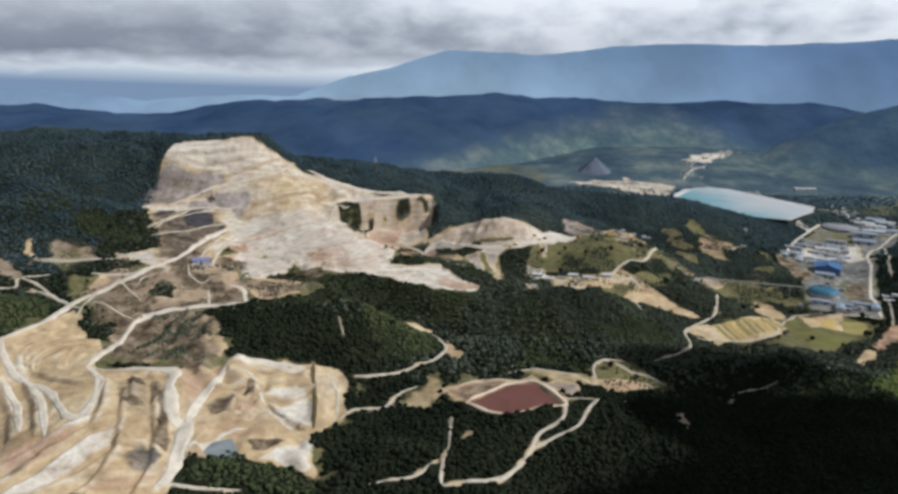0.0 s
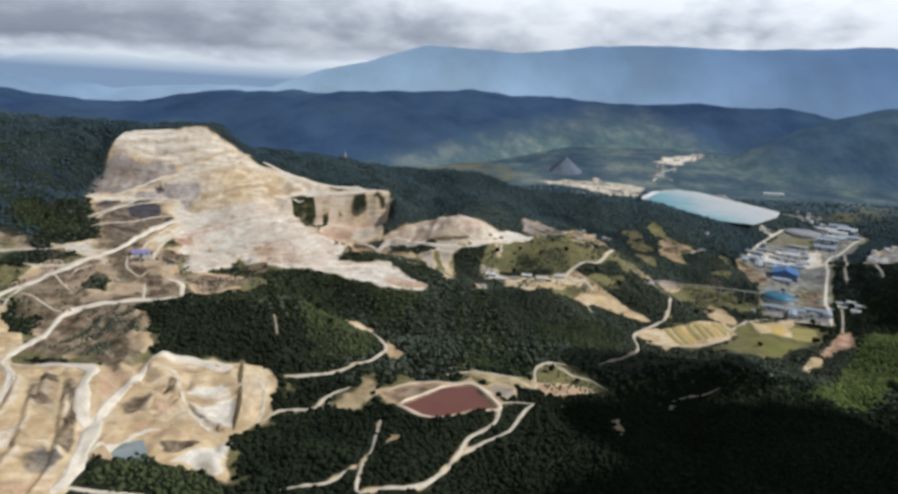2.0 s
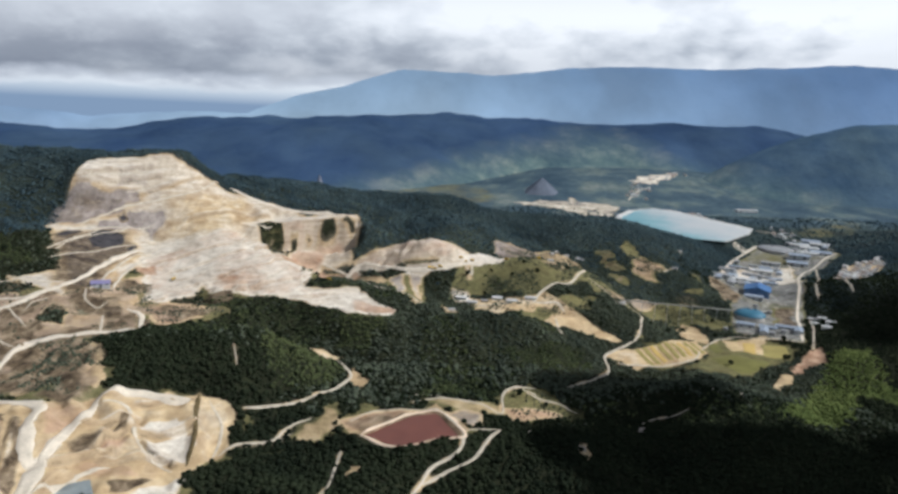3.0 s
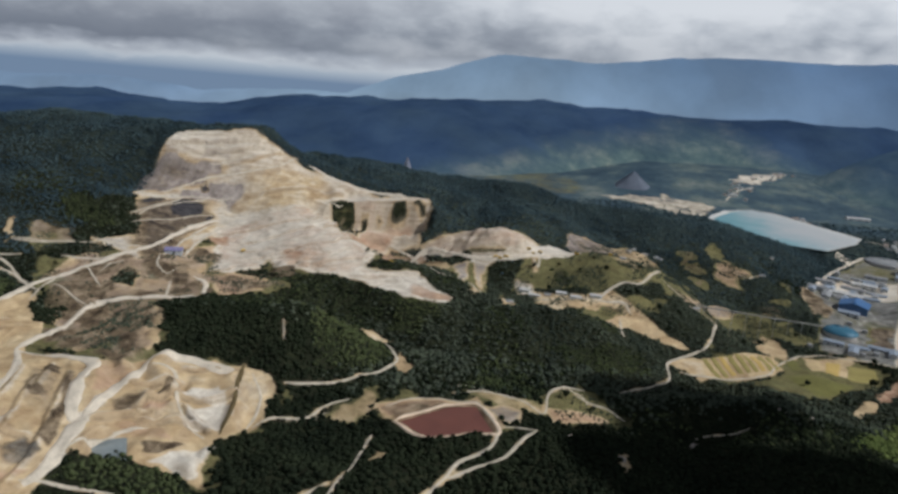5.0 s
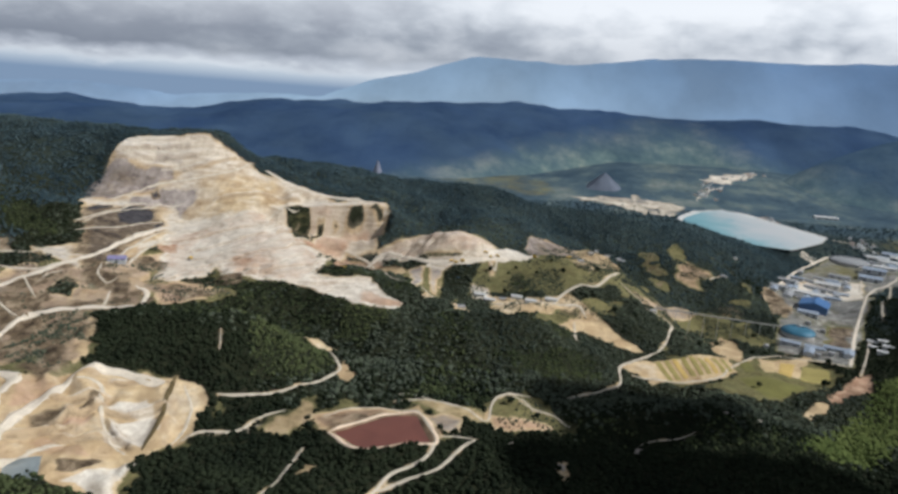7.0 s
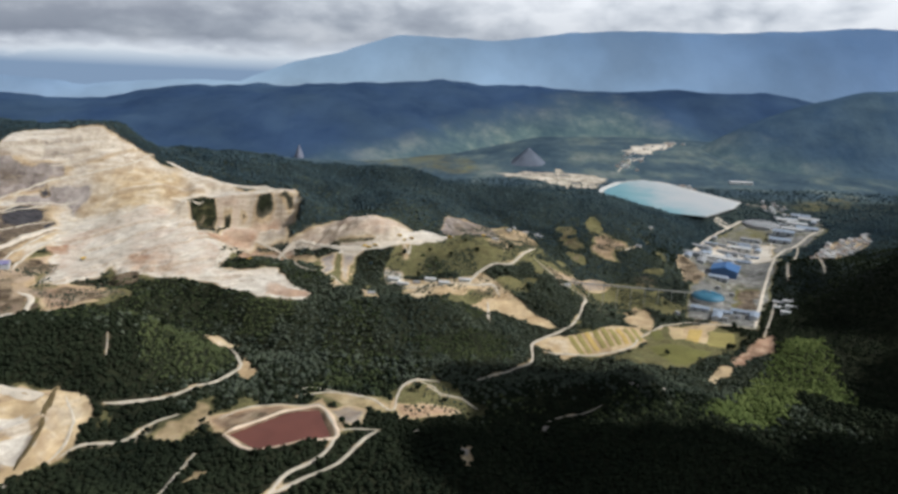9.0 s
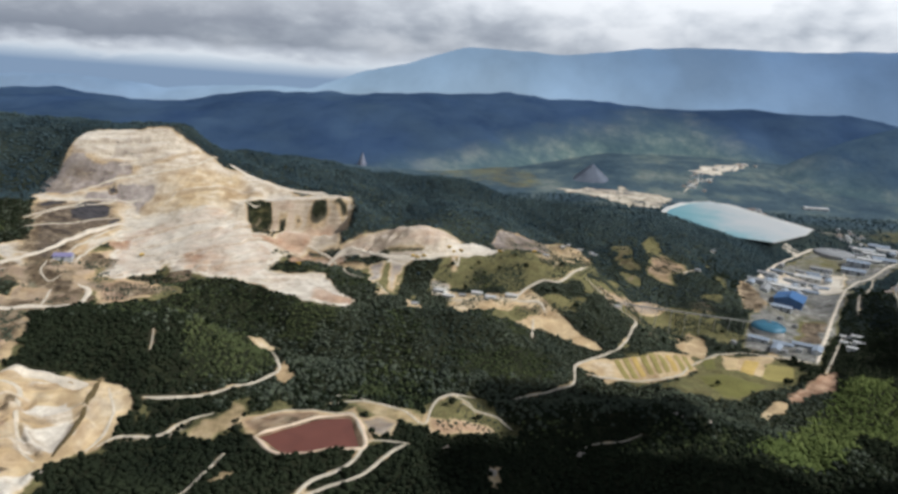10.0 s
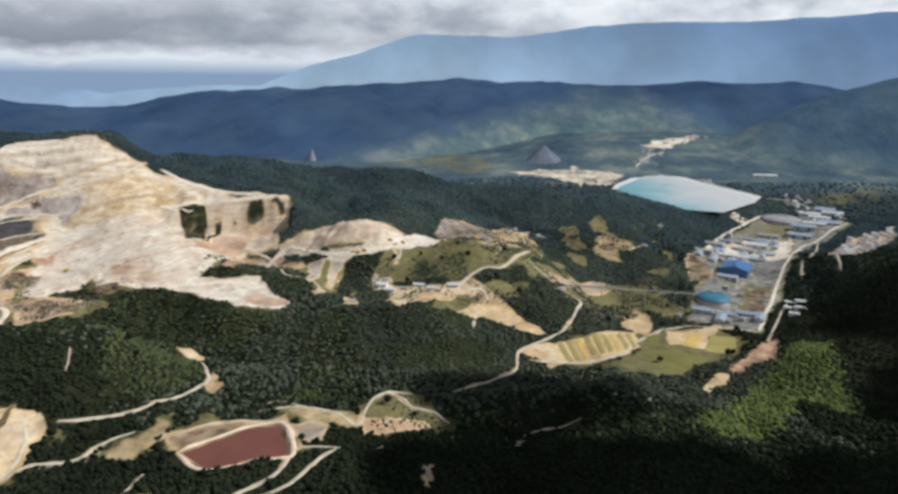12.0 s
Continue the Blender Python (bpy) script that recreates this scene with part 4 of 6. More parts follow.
CUTS.append((2.8, [(-326, 637), (-342, 613), (-352, 589), (-360, 566), (-377, 542)]))
CUTS.append((2.8, [(-313, 616), (-315, 591), (-330, 567), (-349, 545)]))
CUTS.append((2.6, [(-354, 718), (-324, 643), (-309, 601), (-311, 571), (-320, 548)]))
CUTS.append((3, [(-330, 738), (-287, 637), (-274, 598), (-276, 561)]))
CUTS.append((2.6, [(-310, 610), (-289, 618)]))
CUTS.append((2.4, [(-386, 737), (-357, 673), (-351, 643)]))
CUTS.append((2.2, [(-486, 750), (-452, 708), (-400, 625)]))
CUTS.append((2.2, [(-494, 722), (-462, 683), (-429, 627)]))
CUTS.append((2.6, [(-360, 753), (-337, 697)]))
CUTS.append((5, [(-212, 763), (-183, 768), (-156, 790)]))
CUTS.append((5, [(-199, 751), (-173, 726), (-159, 720)]))
CUTS.append((5, [(-218, 702), (-201, 709), (-178, 720)]))
CUTS.append((5, [(-253, 753), (-234, 767), (-219, 782)]))
CUTS.append((5, [(-234, 711), (-231, 736), (-218, 760)]))
CUTS.append((5, [(-255, 673), (-226, 706)]))
CUTS.append((2.6, [(-221, 811), (-196, 826), (-168, 832)]))


def swollen(ring, by):
    cx, cy = sum(p[0] for p in ring) / len(ring), sum(p[1] for p in ring) / len(ring)
    return [(cx + (x - cx) * by, cy + (y - cy) * by) for x, y in ring]


# the farther clearings spread a little under the trees' edge
MEADOW_C, SOIL_A, RED_SOIL, SOIL_PATH, CAMP_SLOPE, FIELD_SOIL = (swollen(r, 1.2) for r in (MEADOW_C, SOIL_A, RED_SOIL, SOIL_PATH, CAMP_SLOPE, FIELD_SOIL))


def offset_from(x, y, line):
    """Distance from a line of points, with its sign by the side."""
    best, out = np.full(np.shape(x), 1e9), np.full(np.shape(x), 1e9)
    for (ax, ay), (bx, by) in zip(line, line[1:]):
        dx, dy = bx - ax, by - ay
        t = np.clip(((x - ax) * dx + (y - ay) * dy) / max(dx * dx + dy * dy, 1e-6), 0, 1)
        d = np.hypot(x - ax - t * dx, y - ay - t * dy)
        nearer = d < best
        best = np.where(nearer, d, best)
        out = np.where(nearer, d * np.where(dx * (y - ay) - dy * (x - ax) > 0, 1, -1), out)
    return out


def about(x, y, line, room=28):
    """What lies near a line."""
    xs, ys = [p[0] for p in line], [p[1] for p in line]
    return (x > min(xs) - room) & (x < max(xs) + room) & (y > min(ys) - room) & (y < max(ys) + room)


def cut_edges(x, y):
    """Dusty lips above the cut edges and the raw earth below them."""
    x, y = np.asarray(x, float), np.asarray(y, float)
    lip, edge = np.zeros(x.shape), np.zeros(x.shape)
    for h, line in CUTS:
        close = about(x, y, line)
        d = offset_from(x[close], y[close], line)
        lip[close] = np.maximum(lip[close], np.exp(-(((d - 5) / 3.2) ** 2)))
        edge[close] = np.maximum(edge[close], np.exp(-(((d + 1) / 3.0) ** 2)))
    return lip, edge


def cover_of(x, y):
    """How much of the ground is bare, pale, grassy, red, dark, overgrown and gravelled."""
    u, v = x + rough(x, y, 36, 4, 5) * 7, y + rough(x, y, 36, 4, 9) * 7

    def any_of(rings, edge=7):
        return np.max([inside(u, v, r, edge) for r in rings], axis=0)

    bare = any_of([PALE_SCAR, MINE_FACE, MINE_PALE, MINE_LOW, QUARRY, DUMP, DUMP_SIDE, POND_BANK, GREY_BANK, SHELF, SHELF_BACK, SPOIL_A, SPOIL_D, SPOIL_E, SPOIL_F, CHUTE_A, CHUTE_B, CHUTE_C, CHUTE_FOOT, FOOT_SCAR, CAMP_WHITE, CAMP_SLOPE, WEST_PILLAR, HALL_SLOPE, MAUVE_RIDGE, MAUVE_BAND, POND_TERRACE, SOIL_B, SOIL_C, YARD_SAND, PLANT_WHITE, CAMP, TONGUE, BANK_TERRACE, STRIP_BED, SOIL_A, FIELD_A, FIELD_SOIL, ROUND_SOIL, HAMLET, LOBE, SPOT, SOIL_PATH, FIELD_C, BEND_CLEAR])
    bare = np.maximum.reduce([bare, 0.52 * any_of([DELTA, BANK_UPPER, FORK_CLEAR, KNOLL, BROWN_A, BROWN_B, SOIL_B], 10), 0.6 * inside(u, v, FAR_TOWN, 15), 0.4 * inside(u, v, SOIL_STRIP, 8), 0.55 * any_of([POND_SAND, WEST_BARE, WEST_SOIL, TRACK_CLEAR], 8)])
    pale = np.max([
        0.6 * inside(u, v, MINE_FACE, 10) + 0.2 * inside(u, v, MINE_TOP, 25) + 0.35 * any_of([MINE_WHITE, MINE_WHITE_B], 12) - 0.2 * inside(u, v, OCHRE_FACE, 24) - 0.45 * any_of([BROWN_SLOPE, GREY_FACE], 22),
        0.88 * inside(u, v, MINE_PALE, 18),
        0.3 * inside(u, v, QUARRY, 20),
        0.3 * inside(u, v, MINE_LOW, 15),
        0.35 * inside(u, v, DUMP, 15),
        0.62 * inside(u, v, SHELF_BACK, 12),
        0.25 * inside(u, v, DUMP_SIDE, 10),
        0.42 * any_of([CAMP, HAMLET, FIELD_SOIL, TRACK_CLEAR, SOIL_STRIP, BEND_CLEAR], 15),
        0.25 * inside(u, v, POND_BANK, 10),
        0.88 * any_of([DUMP_WHITE_A, DUMP_WHITE_B, DUMP_TAIL, DUMP_CHIP], 5),
        0.5 * inside(u, v, DUMP_ROSE, 6),
        0.5 * inside(u, v, BAND_A, 6),
        0.62 * inside(u, v, BAND_B, 8),
        0.5 * inside(u, v, DELTA, 12),
        0.95 * any_of([SHELF, LOBE]),
        0.4 * inside(u, v, PALE_SCAR, 4),
        0.4 * inside(u, v, SPOT, 6),
        0.7 * inside(u, v, CAMP_WHITE, 5),
        0.4 * inside(u, v, FOOT_SCAR, 5),
        0.52 * any_of([CHUTE_A, CHUTE_B, CHUTE_C, CHUTE_FOOT], 6),
        0.3 * any_of([KNOLL, CAMP_SLOPE], 8),
        0.62 * inside(u, v, FAR_TOWN, 15),
        0.75 * inside(u, v, YARD_SAND, 5),
        0.6 * inside(u, v, PLANT_WHITE, 6),
    ], axis=0)
    grass = any_of([ROUND_CLEAR, MEADOW_A, MEADOW_B, MEADOW_C, FIELD_B, BARE_HILL, BROWN_A, BROWN_B, OLIVE_KNOB, PIT_GRASS, PLANT_PAD, BANK_UPPER, CAMP_OLIVE, OVAL_MEADOW, LONG_MEADOW, CHUTE_GRASS])
    grass = grass * (1 - 0.8 * inside(u, v, ROUND_SOIL, 6))
    grass = np.maximum(grass, 0.46 * any_of([FAR_MEADOW, FAR_GREEN], 40))
    green = any_of([CLIFF_GREEN_A, CLIFF_GREEN_B, CLIFF_GREEN_C, CLIFF_GREEN_D, CLIFF_GREEN_E, WOOD_LOW, TREE_ROW_A, TREE_ROW_B, TREE_ROW_C, QUARRY_WOOD, LOW_GREEN_A, LOW_GREEN_B, LOW_GREEN_C], 4)
    red = np.maximum.reduce([any_of([RED_SOIL, DUMP_RED, RED_BENCH, RED_LOBE, RED_HILL, OCHRE_SPOT, OCHRE_SPOT_B, QUARRY_OCHRE, DUMP_TAN, QUARRY_RUST, DUMP_ROSE], 7) * 0.56, 0.5 * any_of([TONGUE, BROWN_A], 14), 0.62 * any_of([POND_BANK, BANK_TERRACE], 14), 0.54 * inside(u, v, ROUND_SOIL, 6), 0.48 * inside(u, v, SHELF_BACK, 14), 0.44 * any_of([MINE_LOW, MINE_PALE], 14)])
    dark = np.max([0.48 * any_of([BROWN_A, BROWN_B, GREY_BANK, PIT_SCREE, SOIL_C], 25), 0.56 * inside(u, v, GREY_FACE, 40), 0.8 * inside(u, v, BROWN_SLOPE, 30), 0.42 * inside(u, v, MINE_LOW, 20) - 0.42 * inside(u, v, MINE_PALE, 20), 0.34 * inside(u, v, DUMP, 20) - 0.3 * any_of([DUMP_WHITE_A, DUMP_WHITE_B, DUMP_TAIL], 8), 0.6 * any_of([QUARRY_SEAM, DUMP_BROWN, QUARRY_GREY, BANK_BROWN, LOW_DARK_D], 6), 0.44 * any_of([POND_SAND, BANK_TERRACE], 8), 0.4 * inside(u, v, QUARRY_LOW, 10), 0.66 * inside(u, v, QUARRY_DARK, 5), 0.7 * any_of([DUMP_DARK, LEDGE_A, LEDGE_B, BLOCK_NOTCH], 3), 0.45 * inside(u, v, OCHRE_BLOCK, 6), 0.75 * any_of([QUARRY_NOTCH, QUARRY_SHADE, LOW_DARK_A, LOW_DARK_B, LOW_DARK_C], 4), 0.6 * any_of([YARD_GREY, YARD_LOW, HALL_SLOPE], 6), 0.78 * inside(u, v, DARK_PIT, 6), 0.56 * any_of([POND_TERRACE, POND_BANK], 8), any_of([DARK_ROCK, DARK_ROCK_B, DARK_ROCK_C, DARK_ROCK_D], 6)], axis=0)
    mauve = np.max([0.95 * inside(u, v, GREY_FACE, 20), 0.4 * inside(u, v, MINE_FACE, 10), 0.62 * inside(u, v, BROWN_SLOPE, 30), 0.55 * any_of([PIT_SCREE, SOIL_C, GREY_BANK, CHUTE_A, CHUTE_B, CHUTE_C], 8), 0.9 * any_of([MAUVE_RIDGE, GREY_FACE_B], 14), 0.52 * any_of([MAUVE_BAND, HALL_SLOPE], 10), 0.5 * any_of([WEST_BARE, WEST_SOIL], 10), 0.62 * inside(u, v, TOP_HATCH, 10), 0.36 * inside(u, v, SHELF_BACK, 15), 0.52 * inside(u, v, MINE_LOW, 25)], axis=0) - 0.22 * inside(u, v, OCHRE_FACE, 45)
    mauve = np.clip(mauve - 0.6 * inside(u, v, CLIFF_WALL, 8) - green - 0.2 * inside(u, v, MINE_TOP, 25) - 0.5 * any_of([MINE_WHITE, MINE_WHITE_B], 12) - 0.3 * inside(u, v, MINE_PALE, 15), 0, 1)
    red = np.maximum(red, 0.44 * inside(u, v, CLIFF_WALL, 8)) - green
    lip, edge = cut_edges(x, y)
    gravel = np.maximum(0.6 * inside(u, v, PLANT_PAD, 8) - 0.5 * any_of([YARD_DARK, YARD_SAND, PLANT_WHITE], 5) - 0.16 * inside(u, v, PLANT_GREEN, 15), 0.42 * inside(u, v, QUARRY_GREY, 6))
    patch = step(0.04, 0.34, rough(x, y, 45, 3, 21)) * inside(u, v, MINE_LOW, 10)
    soil = step(-0.15, 0.2, rough(x, y, 50, 4, 33)) * inside(u, v, MINE_LOW, 15)
    glade = step(0.1, 0.38, rough(x, y, 85, 4, 27)) * any_of([MIDLAND, PIT_HILL], 30)
    earth = step(0.15, 0.45, rough(x, y, 60, 4, 29)) * glade
    # rough verges where the forest was cleared back
    verge = any_of([MINE_PALE, MINE_LOW, DUMP, QUARRY, POND_BANK, BANK_TERRACE, POND_SAND, SHELF, SHELF_BACK, CAMP, FIELD_A, FIELD_B, ROUND_CLEAR, LOBE, TONGUE, SPOIL_A, MEADOW_A], 26)
    verge = step(0.2, 0.5, verge + 0.45 * rough(x, y, 32, 4, 61)) * step(0.01, 0.1, verge) * 0.56
    wood = np.maximum(any_of([ROUND_WOOD, FIELD_WOOD, DEEP_STRIP], 9), 0.55 * inside(u, v, BUSH_SLOPE, 25))
    # dust thrown beside the haul roads, trodden earth beside the tracks
    ragged = 0.75 + 0.6 * rough(x, y, 18, 3, 81)
    for width, line in ROADS.values():
        close = about(x, y, line)
        d = np.abs(offset_from(x[close], y[close], line)) / (width * 0.5 + 2.6)
        if width >= 7:
            pale[close] = np.maximum(pale[close], 0.62 * ragged[close] * np.exp(-(d**2)))
        else:
            bare[close] = np.maximum(bare[close], 0.66 * ragged[close] * np.exp(-(d**2)))
    bare = np.clip(bare - green - 0.8 * patch - 0.7 * inside(u, v, CAMP_OLIVE, 5) - wood, 0, 1)
    pale = np.clip(pale + 0.2 * lip - 0.2 * edge - green - 0.3 * patch, 0, 1)
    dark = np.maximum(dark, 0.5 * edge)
    grass = np.clip(np.maximum.reduce([grass, glade, verge]) + patch - green - wood, 0, 1)
    grass = np.maximum(grass, 0.37 * any_of([CLIFF_GREEN_A, CLIFF_GREEN_B, CLIFF_GREEN_C, CLIFF_GREEN_D, CLIFF_GREEN_E], 5))
    return bare, pale, grass, red, np.clip(np.max([dark, 0.66 * inside(u, v, PIT_SCREE, 12), 0.66 * soil], axis=0) + earth * 0.5, 0, 1), green, gravel, mauve


def wild(x, y):
    """1 in the unbroken woods, where spurs and gullies were never graded, 0 by clearings and roads."""
    tame = np.max([inside(x, y, r, 34) for r in (MINE_FACE, MINE_PALE, MINE_LOW, QUARRY, DUMP, DUMP_SIDE, POND_BANK, BANK_TERRACE, POND_SAND, GREY_BANK, BANK_UPPER, SHELF, SHELF_BACK, CAMP, MEADOW_A, MEADOW_B, MEADOW_C, FIELD_A, FIELD_B, FIELD_SOIL, SOIL_A, PLANT_PAD, HAMLET, LOBE, TONGUE, SPOIL_A, ROUND_CLEAR, RED_SOIL, SOIL_C, WOOD_LOW)], axis=0)
    tame = np.maximum(tame, step(1850, 2000, y))
    for name, (width, line) in ROADS.items():
        if name == "grass_track":
            continue
        close = about(x, y, line, 45)
        tame[close] = np.maximum(tame[close], 1 - step(6, 42, np.abs(offset_from(x[close], y[close], line))))
    return 1 - np.clip(tame * 1.3, 0, 1)


def height(x, y):
    z = landform(x, y, HILLS)
    near = (1 - step(2100, 2300, y)) * (1 - inside(x, y, LAKE, 60))
    mine, quarry = inside(x, y, MINE_FACE, 25), inside(x, y, QUARRY, 15)
    dump = inside(x, y, DUMP, 15)
    open_ = np.maximum(np.maximum(mine, quarry), inside(x, y, MINE_PALE, 15))
    z = z + wild(x, y) * (gauss(x, y, WOOD_KNOLLS) + 15 * (np.abs(rough(x, y, 190, 3, 113)) - 0.36) + 4 * rough(x, y, 62, 2, 117)) * near
    z = z + (rough(x, y, 90, 4, 3) * 4.5 - np.abs(rough(x, y, 210, 3, 13)) * 9 + 3.5) * (1 - open_) * near + rough(x, y, 60, 3, 4) * near
    # gullies wash down the bare slopes
    z = z + np.maximum(open_, inside(x, y, MINE_LOW, 15)) * np.abs(rough(x, y, 34, 3, 15)) * 3.0
    for mask, rise, seed in ((mine * 0.09, 15.0, 1), (inside(x, y, MINE_TOP, 15) * 0.8, 7.0, 5), (quarry * 0.5, 4.6, 2), (inside(x, y, MINE_PALE, 20) * 1.2, 6.5, 3), (inside(x, y, PIT_SCREE, 10), 6.0, 4)):
        s = (z + rough(x, y, 110, 3, 40 + seed) * (rise * 0.55 + 1.5) - 0.05 * x) / rise
        f = s - np.floor(s)
        mask = mask * (0.15 + 0.85 * step(-0.25, 0.3, rough(x, y, 110, 3, 90 + seed)))
        z = z + mask * (0.62 + 0.3 * rough(x, y, 70, 2, 47 + seed)) * rise * (step(0.68, 0.95, f) - f)
    swirl = np.sin((x * 0.9 + y * 0.35) / 11 + rough(x, y, 80, 3, 8) * 4)
    z = z + dump * (swirl * 3.6 + rough(x, y, 40, 3, 18) * 4)
    # cut edges of the terraces, and ribs in the scree
    for h, line in CUTS:
        close = about(x, y, line)
        d = offset_from(x[close], y[close], line)
        z[close] += h * np.tanh(d / 2) * np.exp(-((d / 8) ** 2))
    rib = np.sin(x / 4.5 + rough(x, y, 60, 3, 23) * 5)
    z = z + inside(x, y, PIT_SCREE, 12) * rib * 2.6
    z = z + inside(x, y, SHELF_BACK, 12) * (rough(x, y, 30, 4, 12) * 4 + np.sin(x / 6 + rough(x, y, 50, 3, 14) * 4) * 1.5)
    pond = inside(x, y, POND, 6)
    z = z * (1 - pond) - 29.0 * pond
    rim = inside(x, y, POND, 16) * (1 - pond)
    z = z * (1 - rim) - 20.5 * rim
    pool = inside(x, y, swollen(GREEN_POOL, 1.2), 6)
    return z * (1 - pool) - 9.0 * pool


LAKE_POOL = [(965 + (x - 965) * 0.94, 2120 + (y - 2120) * 0.91) for x, y in LAKE]
LAKE_LEVEL, POND_LEVEL = 9.4, -22.5


def spread(lo, hi, fine, first, last, grow, dense):
    """Coordinates at a fine pitch from lo to hi, finer over the dense stretch, that widen outwards to first and last."""
    a, c, finer = dense
    mid = list(np.arange(lo, a, fine)) + list(np.arange(a, c, finer)) + list(np.arange(c, hi + fine, fine))
    left, right, d = [], [], fine
    while (left[-1] if left else lo) > first:
        d *= grow
        left.append((left[-1] if left else lo) - d)
    d = fine
    while (right[-1] if right else mid[-1]) < last:
        d *= grow
        right.append((right[-1] if right else mid[-1]) + d)
    return np.array(left[::-1] + mid + right)


GX, GY = spread(-760, 1000, 4.5, -6500, 6500, 1.05, (-600, -140, 2.6)), spread(540, 1680, 4.5, -5000, 4700, 1.05, (540, 900, 2.6))
PX, PY = np.meshgrid(GX, GY)
PZ = height(PX, PY)


def ground_z(x, y):
    i, j = np.clip(np.searchsorted(GX, x) - 1, 0, len(GX) - 2), np.clip(np.searchsorted(GY, y) - 1, 0, len(GY) - 2)
    u, v = (x - GX[i]) / (GX[i + 1] - GX[i]), (y - GY[j]) / (GY[j + 1] - GY[j])
    return (PZ[j, i] * (1 - u) + PZ[j, i + 1] * u) * (1 - v) + (PZ[j + 1, i] * (1 - u) + PZ[j + 1, i + 1] * u) * v


def mesh_of(name, verts, faces, material, smooth=False):
    me = bpy.data.meshes.new(name)
    verts, faces = np.asarray(verts, float), np.asarray(faces, int)
    me.vertices.add(len(verts))
    me.vertices.foreach_set("co", verts.ravel())
    n, k = faces.shape
    me.loops.add(n * k)
    me.loops.foreach_set("vertex_index", faces.ravel())
    me.polygons.add(n)
    me.polygons.foreach_set("loop_start", np.arange(n) * k)
    me.polygons.foreach_set("use_smooth", np.full(n, smooth))
    me.update(calc_edges=True)
    me.materials.append(material)
    return me


def grid_faces(rows, cols):
    a = (np.arange(rows - 1)[:, None] * cols + np.arange(cols - 1)).ravel()
    return np.stack([a, a + 1, a + cols + 1, a + cols], -1)


def make_terrain():
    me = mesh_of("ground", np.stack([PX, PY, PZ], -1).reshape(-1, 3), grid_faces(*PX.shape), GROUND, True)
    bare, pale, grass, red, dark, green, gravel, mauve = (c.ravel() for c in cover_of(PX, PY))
    # the third soil channel carries the distance tint, haze painted into the floor
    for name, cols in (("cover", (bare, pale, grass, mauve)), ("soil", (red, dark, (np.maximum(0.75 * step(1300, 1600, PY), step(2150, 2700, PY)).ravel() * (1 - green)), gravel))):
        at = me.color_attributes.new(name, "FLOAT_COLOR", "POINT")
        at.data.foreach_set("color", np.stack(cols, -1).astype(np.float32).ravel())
    return tagged(new("ground", me), "hilly ground of dark forest soil, grass and pale mined earth", "ground", kind="structure")


make_terrain()


def flat_sheet(name, ring, level, material, label, category):
    bm = bmesh.new()
    bm.faces.new([bm.verts.new((x, y, level)) for x, y in ring])
    bmesh.ops.triangulate(bm, faces=bm.faces[:])
    me = bpy.data.meshes.new(name)
    bm.to_mesh(me)
    me.materials.append(material)
    return tagged(new(name, me), label, category, kind="structure")


flat_sheet("pond_water", swollen(POND, 1.06), POND_LEVEL, RED_WATER, "dull red-brown water of a settling pond", "water")
flat_sheet("tailings_beach", LAKE, 9.15, BEACH, "pale grey tailings beach of the reservoir", "beach")
flat_sheet("lake_water", LAKE_POOL, LAKE_LEVEL, TAILINGS, "milky turquoise water of a tailings reservoir", "water")
flat_sheet("pool_water", swollen(GREEN_POOL, 1.25), -6.5, POOL_WATER, "small grey-green pool at the foot of the spoil heap", "water")


def curve_through(points, pitch):
    """Points along a smooth line through the given ones, one every few metres."""
    p = [np.array(q, float) for q in points]
    p = [2 * p[0] - p[1]] + p + [2 * p[-1] - p[-2]]
    out = []
    for a, b, c, d in zip(p, p[1:], p[2:], p[3:]):
        n = max(2, int(np.linalg.norm(c - b) / pitch))
        for k in range(n):
            t = k / n
            out.append(0.5 * (2 * b + (c - a) * t + (2 * a - 5 * b + 4 * c - d) * t * t + (3 * b - a - 3 * c + d) * t**3))
    return np.array(out + [p[-2]])


ROAD_LINES = {}


